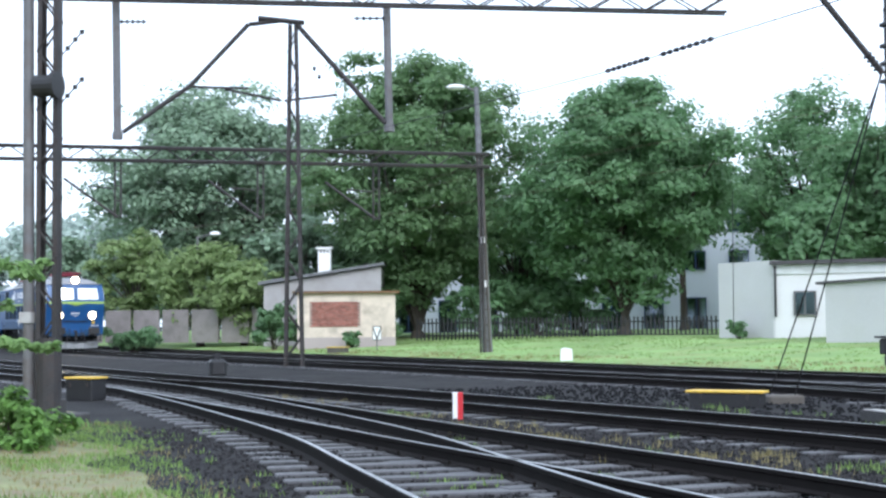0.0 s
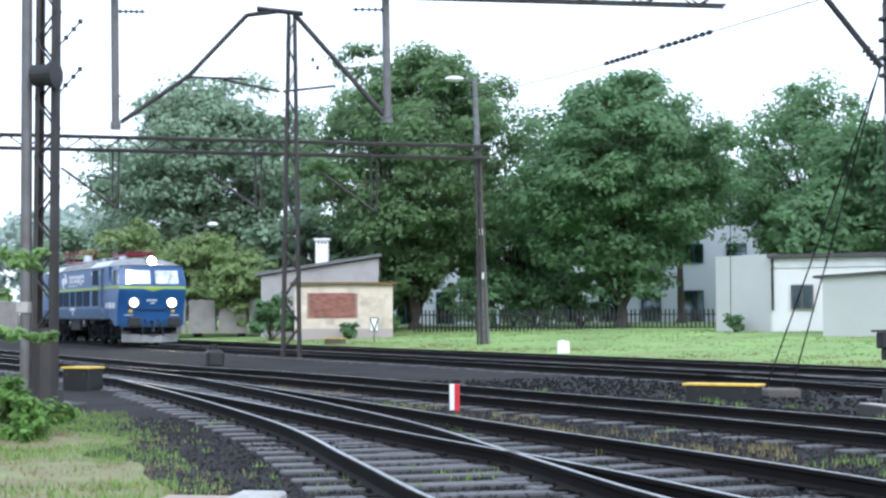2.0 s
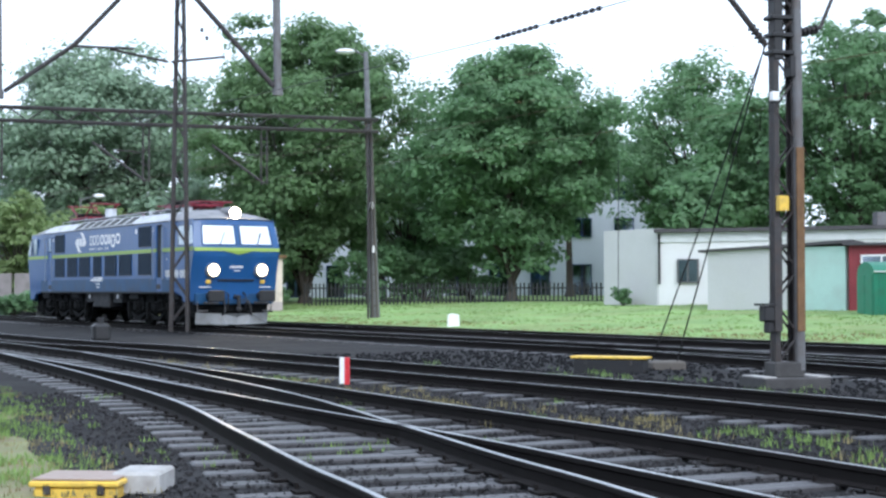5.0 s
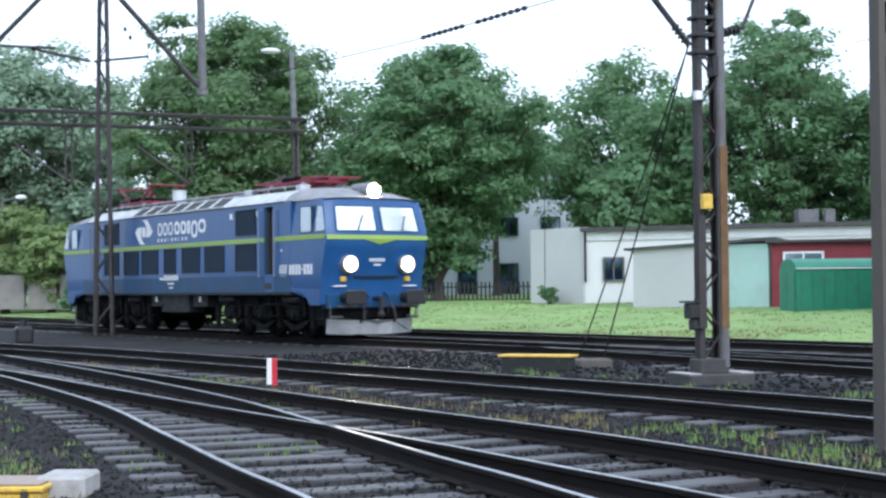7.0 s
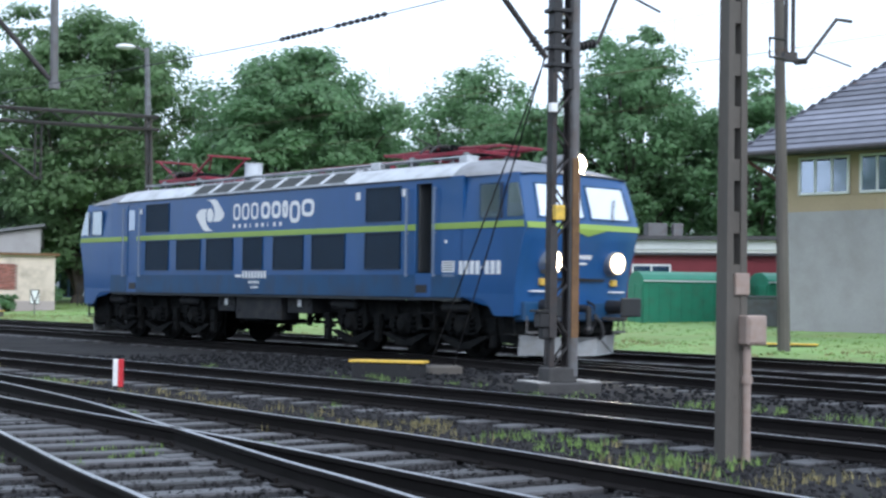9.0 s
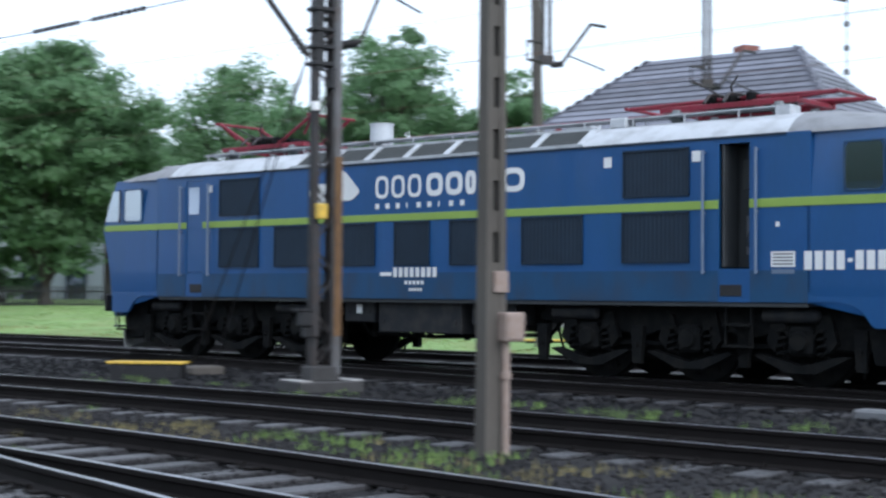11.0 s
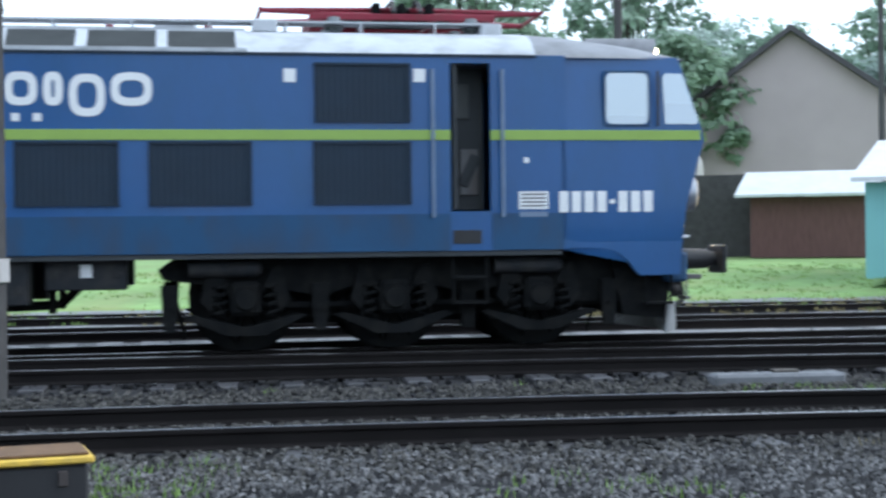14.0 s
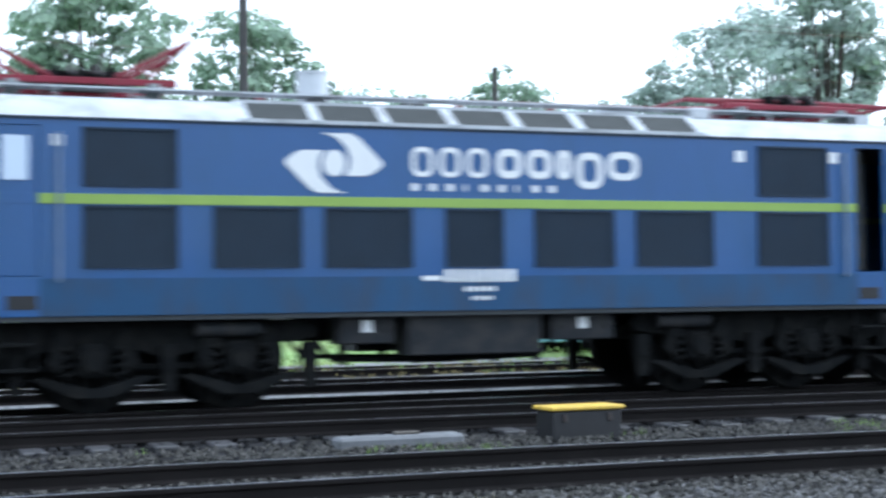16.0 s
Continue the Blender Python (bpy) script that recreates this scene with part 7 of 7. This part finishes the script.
        v, f = leaf_cloud(cen, [0.20 - 0.011 * j for j in range(9)], n, 0.05, 310 + i, flat=0.5, tufts=4)
        ob = new("leaves", raw("leaves", v, f, M_SPRAY))
        ob.parent = t
        tagged(ob, "", kind="stuff")
    shrub(-5.1, 17.3, 0.75, 0.6, 78, 3, 2200, 0.055, "low leafy bush at the foot of the mast", lobes=12)
    shrub(-4.65, 16.6, 0.35, 0.35, 79, 3, 800, 0.05, "low leafy weeds at the foot of the mast", lobes=8)


def scatter_blades(name, label, pts, h, w, seed, material, per=5):
    rs = np.random.RandomState(seed)
    p = np.repeat(np.array(pts), per, axis=0)
    n = len(p)
    p = p + np.concatenate([rs.normal(size=(n, 2)) * 0.05, np.zeros((n, 1))], 1)
    a = rs.uniform(0, math.tau, n)
    lean = rs.uniform(0.1, 0.6, n)
    hh = h * rs.uniform(0.5, 1.4, n)
    side = np.stack([np.cos(a), np.sin(a), np.zeros(n)], 1) * (w * rs.uniform(0.6, 1.4, n))[:, None]
    tip = p + np.stack([-np.sin(a) * lean * hh, np.cos(a) * lean * hh, hh], 1)
    v = np.stack([p - side, p + side, tip], 1).reshape(-1, 3)
    ob = new(name, raw(name, v, np.arange(3 * n).reshape(-1, 3), material))
    return tagged(ob, label, "grass", kind="stuff")


def along(line_dir, ymin, ymax, omin, omax, n, seed, z=0.0, patchy=0.0):
    """Random places beside a line, in patches."""
    rs = np.random.RandomState(seed)
    line, d = line_dir
    keep = np.where((line[:, 1] > ymin) & (line[:, 1] < ymax))[0]
    out = []
    while len(out) < n:
        i = rs.choice(keep)
        o = rs.uniform(omin, omax)
        x, y = line[i] + np.array([-d[i, 1], d[i, 0]]) * o + rs.normal(size=2) * 0.2
        if patchy and noise.noise((x * 0.55, y * 0.55, seed * 1.7)) < patchy - 0.25:
            continue
        out.append((x, y, z))
    return out


def small_cover():
    scatter_blades("verge_grass", "short mixed green and yellowed grass on the verge", along(NEAR0, 3, 22, -9.5, -2.2, 7500, 1, 0.03, 0.15), 0.05, 0.007, 1, M_BLADE, 5)
    scatter_blades("verge_dry_grass", "dry straw-coloured grass on the verge", along(NEAR0, 3, 22, -9.5, -2.0, 4200, 2, 0.03, 0.15), 0.045, 0.006, 2, M_DRYBLADE, 4)
    scatter_blades("weeds", "sparse green weeds between the tracks", along(NEAR2, -12, 24, -2.9, -1.5, 240, 3, 0.0, 0.42), 0.075, 0.009, 3, M_BLADE, 9)
    scatter_blades("yellow_weeds", "yellowish weeds between the tracks", along(NEAR2, -12, 24, -2.7, -1.5, 220, 13, 0.0, 0.40), 0.07, 0.008, 13, M_DRYBLADE, 8)
    scatter_blades("weeds", "sparse green weeds beside the track", along(NEAR2, -14, 26, 1.6, 3.2, 220, 4, 0.0, 0.42), 0.08, 0.008, 4, M_BLADE, 9)
    scatter_blades("weeds", "weeds growing through the sleepers", along(NEAR0, 6, 20, -1.9, 1.6, 60, 5, 0.02, 0.35), 0.055, 0.007, 5, M_BLADE, 8)
    scatter_blades("dry_weeds", "dry weed stalks beside the rails", along(NEAR1, 8, 30, 0.9, 2.4, 160, 6, 0.0, 0.3), 0.09, 0.006, 6, M_DRYBLADE, 6)
    scatter_blades("lawn_grass", "bright green grass of the lawn", [(x, y, on_ground(x, y)) for x, y, _ in along(MAIN, -25, 85, 8.3, 26, 9000, 7, 0, 0.1)], 0.05, 0.02, 7, M_BLADE, 4)
    scatter_blades("lawn_dry_grass", "dry grass along the edge of the lawn", [(x, y, on_ground(x, y)) for x, y, _ in along(MAIN, -25, 75, 7.6, 11, 2500, 8, 0, 0.1)], 0.055, 0.018, 8, M_DRYBLADE, 5)
    # loose ballast
    base = np.array([(1, 0, 0), (-1, 0, 0), (0, 1, 0), (0, -1, 0), (0, 0, 0.8), (0, 0, -0.8)], float)
    tri = np.array([(0, 2, 4), (2, 1, 4), (1, 3, 4), (3, 0, 4), (2, 0, 5), (1, 2, 5), (3, 1, 5), (0, 3, 5)])
    for seed, (ld, y0, y1, o0, o1, n, s) in enumerate(((NEAR2, 5, 24, -2.9, 3.2, 13000, 0.027), (NEAR0, 6, 21, -2.0, 2.4, 9000, 0.022), (NEAR1, 6, 26, -1.2, 2.2, 8000, 0.026), (MAIN, -14, 34, -6, 3.2, 11000, 0.042), (NEAR1, -9, 5, 1.1, 3.7, 11000, 0.024), (NEAR2, -9, 5, -2.2, 3.4, 15000, 0.027))):
        rs = np.random.RandomState(40 + seed)
        p = np.array(along(ld, y0, y1, o0, o1, n, 20 + seed, 0.03 if seed >= 4 else 0.008))
        rot_ = rs.normal(size=(n, 3, 3))
        q, _ = np.linalg.qr(rot_)
        v = np.einsum("nij,kj->nki", q, base) * (s * rs.uniform(0.5, 1.3, (n, 1, 3))) + p[:, None, :]
        f = tri[None] + (np.arange(n) * 6)[:, None, None]
        ob = new("ballast", raw("ballast", v.reshape(-1, 3), f.reshape(-1, 3), M_DARKSTONE if seed == 3 else M_PALESTONE if seed == 4 else M_MIDSTONE if seed == 5 else M_STONE))
        tagged(ob, "dark ballast along the running track" if seed == 3 else "fresh pale grey ballast between two tracks" if seed == 4 else "loose grey ballast stones around the rails", "ballast", kind="stuff")


# ---- yellow work vehicle on the far track ----
def work_vehicle():
    t = thing("track_crane", "yellow rail crane wagon with glazed cab, driving on the far track", "rail crane")
    bm = bmesh.new()
    box(bm, (-5.5, 0, 1.15), (11, 2.6, 0.45), bevel=0.03)
    box(bm, (-5.4, 0, 0.72), (4.2, 2.2, 0.5), bevel=0.04)
    box(bm, (-1.0, 0, 0.8), (1.6, 2.2, 0.4), bevel=0.04)
    part("chassis", bm, M_UNDER, t)
    bm = bmesh.new()
    box(bm, (-2.0, 0, 1.85), (1.95, 2.7, 0.95), bevel=0.06)
    part("cab_base", bm, M_CRANE, t)
    bm = bmesh.new()
    box(bm, (-2.0, 0, 2.06), (1.97, 2.72, 0.36))
    part("red_band", bm, M_RED, t, "faded red band")
    bm = bmesh.new()
    for sx in (-0.9, 0.85):
        for sy in (-1.2, 1.2):
            box(bm, (-2.0 + sx, sy, 2.85), (0.14, 0.12, 1.2), bevel=0.02)
    box(bm, (-2.0, 0, 2.40), (1.9, 2.5, 0.24), bevel=0.03)
    cab = part("cab", bm, M_CRANE, t)
    for s in (-1, 1):
        bm = bmesh.new()
        box(bm, (-2.02, s * 1.2, 2.94), (1.62, 0.02, 0.86), bevel=0.008)
        part("cab_window", bm, M_WINDOW, cab)
    bm = bmesh.new()
    box(bm, (-2.05, 0, 2.95), (1.3, 1.6, 0.8), bevel=0.1)
    part("cab_interior", bm, M_INSIDE, cab)
    bm = bmesh.new()
    box(bm, (-2.0, 0, 3.52), (2.25, 2.7, 0.22), bevel=0.06)
    part("cab_roof", bm, M_CRANE, cab)
    bm = bmesh.new()
    box(bm, (-0.45, 0, 1.55), (0.8, 1.7, 0.6), bevel=0.08)
    rod(bm, (-0.5, -0.9, 2.0), (-0.5, 0.9, 2.0), 0.34, seg=14)
    part("winch", bm, M_CRANE, t)
    bm = bmesh.new()
    box(bm, (-0.5, 0, 2.85), (0.5, 1.3, 0.9), bevel=0.08)
    box(bm, (-0.7, 0, 3.55), (0.8, 1.5, 0.3), bevel=0.08)
    for sy in (-0.75, 0.75):
        rod(bm, (-0.25, sy, 1.7), (-0.75, sy, 3.5), 0.11, seg=10)
    part("boom_gear", bm, M_RUST, t, "rusty brown boom gear")
    bm = bmesh.new()
    for sy in (-0.35, 0.35):
        rod(bm, (-0.2, sy, 1.8), (-0.55, sy, 3.7), 0.09, seg=8)
        rod(bm, (-0.55, sy, 3.7), (-8.6, sy, 3.95), 0.08, seg=8)
    for i in range(11):
        x = -0.7 - i * 0.7
        rod(bm, (x, -0.35, 3.72 + 0.02 * i), (x - 0.35, 0.35, 3.74 + 0.02 * i), 0.04, seg=5)
    part("jib", bm, M_CRANE, t, "yellow lattice jib")
    bm = bmesh.new()
    box(bm, (-3.95, 0, 2.1), (1.5, 2.2, 1.7), bevel=0.12)
    rod(bm, (-3.6, -0.7, 2.9), (-3.6, -0.7, 4.1), 0.16, seg=10)
    rod(bm, (-4.3, -0.6, 2.4), (-4.3, 0.9, 3.5), 0.3, seg=12)
    box(bm, (-4.4, -0.4, 3.6), (0.7, 0.9, 0.7), bevel=0.05)
    part("engine_house", bm, M_UNDER, t, "dark grimy engine housing")
    bm = bmesh.new()
    box(bm, (-6.6, 0, 2.0), (3.2, 2.3, 1.3), bevel=0.08)
    for sx in (-5.2, -6.6, -8.0):
        box(bm, (sx, -1.16, 2.0), (0.1, 0.06, 1.2), bevel=0.01)
    part("counterweight_deck", bm, M_CRANE, t)
    for x in (-1.8, -3.6, -7.6, -9.4):
        w = new("wheelset")
        w.parent = t
        w.location = (x, 0, 0.42)
        for s in (-1, 1):
            bm = bmesh.new()
            bmesh.ops.create_cone(bm, cap_ends=True, segments=20, radius1=0.42, radius2=0.42, depth=0.13, matrix=pose(0, s * 0.755, 0, 90))
            part("wheel", bm, M_BOGIE, w)
    for x in (-2.7, -8.5):
        bm = bmesh.new()
        for s in (-1, 1):
            box(bm, (x, s * 1.0, 0.55), (2.8, 0.1, 0.3), bevel=0.03)
        part("bogie_frame", bm, M_BOGIE, t)
    for s in (-1, 1):
        bm = bmesh.new()
        rod(bm, (0, s * 0.87, 1.02), (0.5, s * 0.87, 1.02), 0.11, seg=12)
        rod(bm, (0.5, s * 0.87, 1.02), (0.56, s * 0.87, 1.02), 0.24, seg=18)
        part("buffer", bm, M_BLACK, t)
        bm = bmesh.new()
        ball(bm, (-0.15, s * 0.8, 2.0), 0.14, 12, (0.5, 1, 1))
        part("headlamp", bm, M_DIMLAMP, t, "lit headlamp")
    return t


signal_furniture()
gantries()
far_poles()
overhead_wires()
trackside()
buildings()
planting()
crane = work_vehicle()
small_cover()

track("railway track with worn rails that the locomotive runs on", MAIN, (-30, 95))
track("rusty siding that leaves the running track", SIDING, (-28, 26), spacing=0.66, first=0.3)
track("far railway track beside the lawn", BACK, (-40, 95), first=0.2)
track("outer track on pale gravel beyond the running tracks", FAR, (-40, 22), first=0.4)
track("railway track with dark wooden sleepers", NEAR2, (-14, 66), first=0.1, plates=True)
track("nearest straight track of a turnout with dark sleepers", NEAR1, (-3, 46), first=0.1, plates=True)
track("curved track that leaves the turnout, long dark sleepers", NEAR0, (-2, 27), length=2.6, first=0.35, plates=True)


# ---- what moves ----
def motions():
    rows = []
    for t, x, y, hd in LOCO:
        rows.append((t, pose(x, y, RAIL, 0, 0, 90 - hd)))
    walk(loco, rows)
    # wheels roll by the way gone
    ts = np.array([r[0] for r in LOCO])
    xy = np.array([(r[1], r[2]) for r in LOCO])
    s = np.concatenate([[0], np.cumsum(np.linalg.norm(np.diff(xy, axis=0), axis=1))])
    times = np.arange(0, 16.01, 0.1)
    for w in loco_wheels:
        base = w.location.copy()
        walk(w, [(float(t), pose(*base, 0, math.degrees(float(np.interp(t, ts, s)) / 0.625) % 360, 0)) for t in times])
    # the work vehicle comes the other way on the far track
    line, d = BACK
    step = np.linalg.norm(np.diff(line, axis=0), axis=1)
    arc = np.concatenate([[0], np.cumsum(step)])
    s0 = float(np.interp(10.0, -line[:, 1], arc))
    crane_rows = []
    for t in np.arange(0, 16.01, 0.5):
        a = min(arc[-1] - 1, s0 + 6.5 * (15.17 - t))
        x, y = np.interp(a, arc, line[:, 0]), np.interp(a, arc, line[:, 1])
        dx, dy = np.interp(a, arc, d[:, 0]), np.interp(a, arc, d[:, 1])
        crane_rows.append((float(t), pose(x, y, RAIL, 0, 0, math.degrees(math.atan2(-dy, -dx)))))
    walk(crane, crane_rows)


motions()
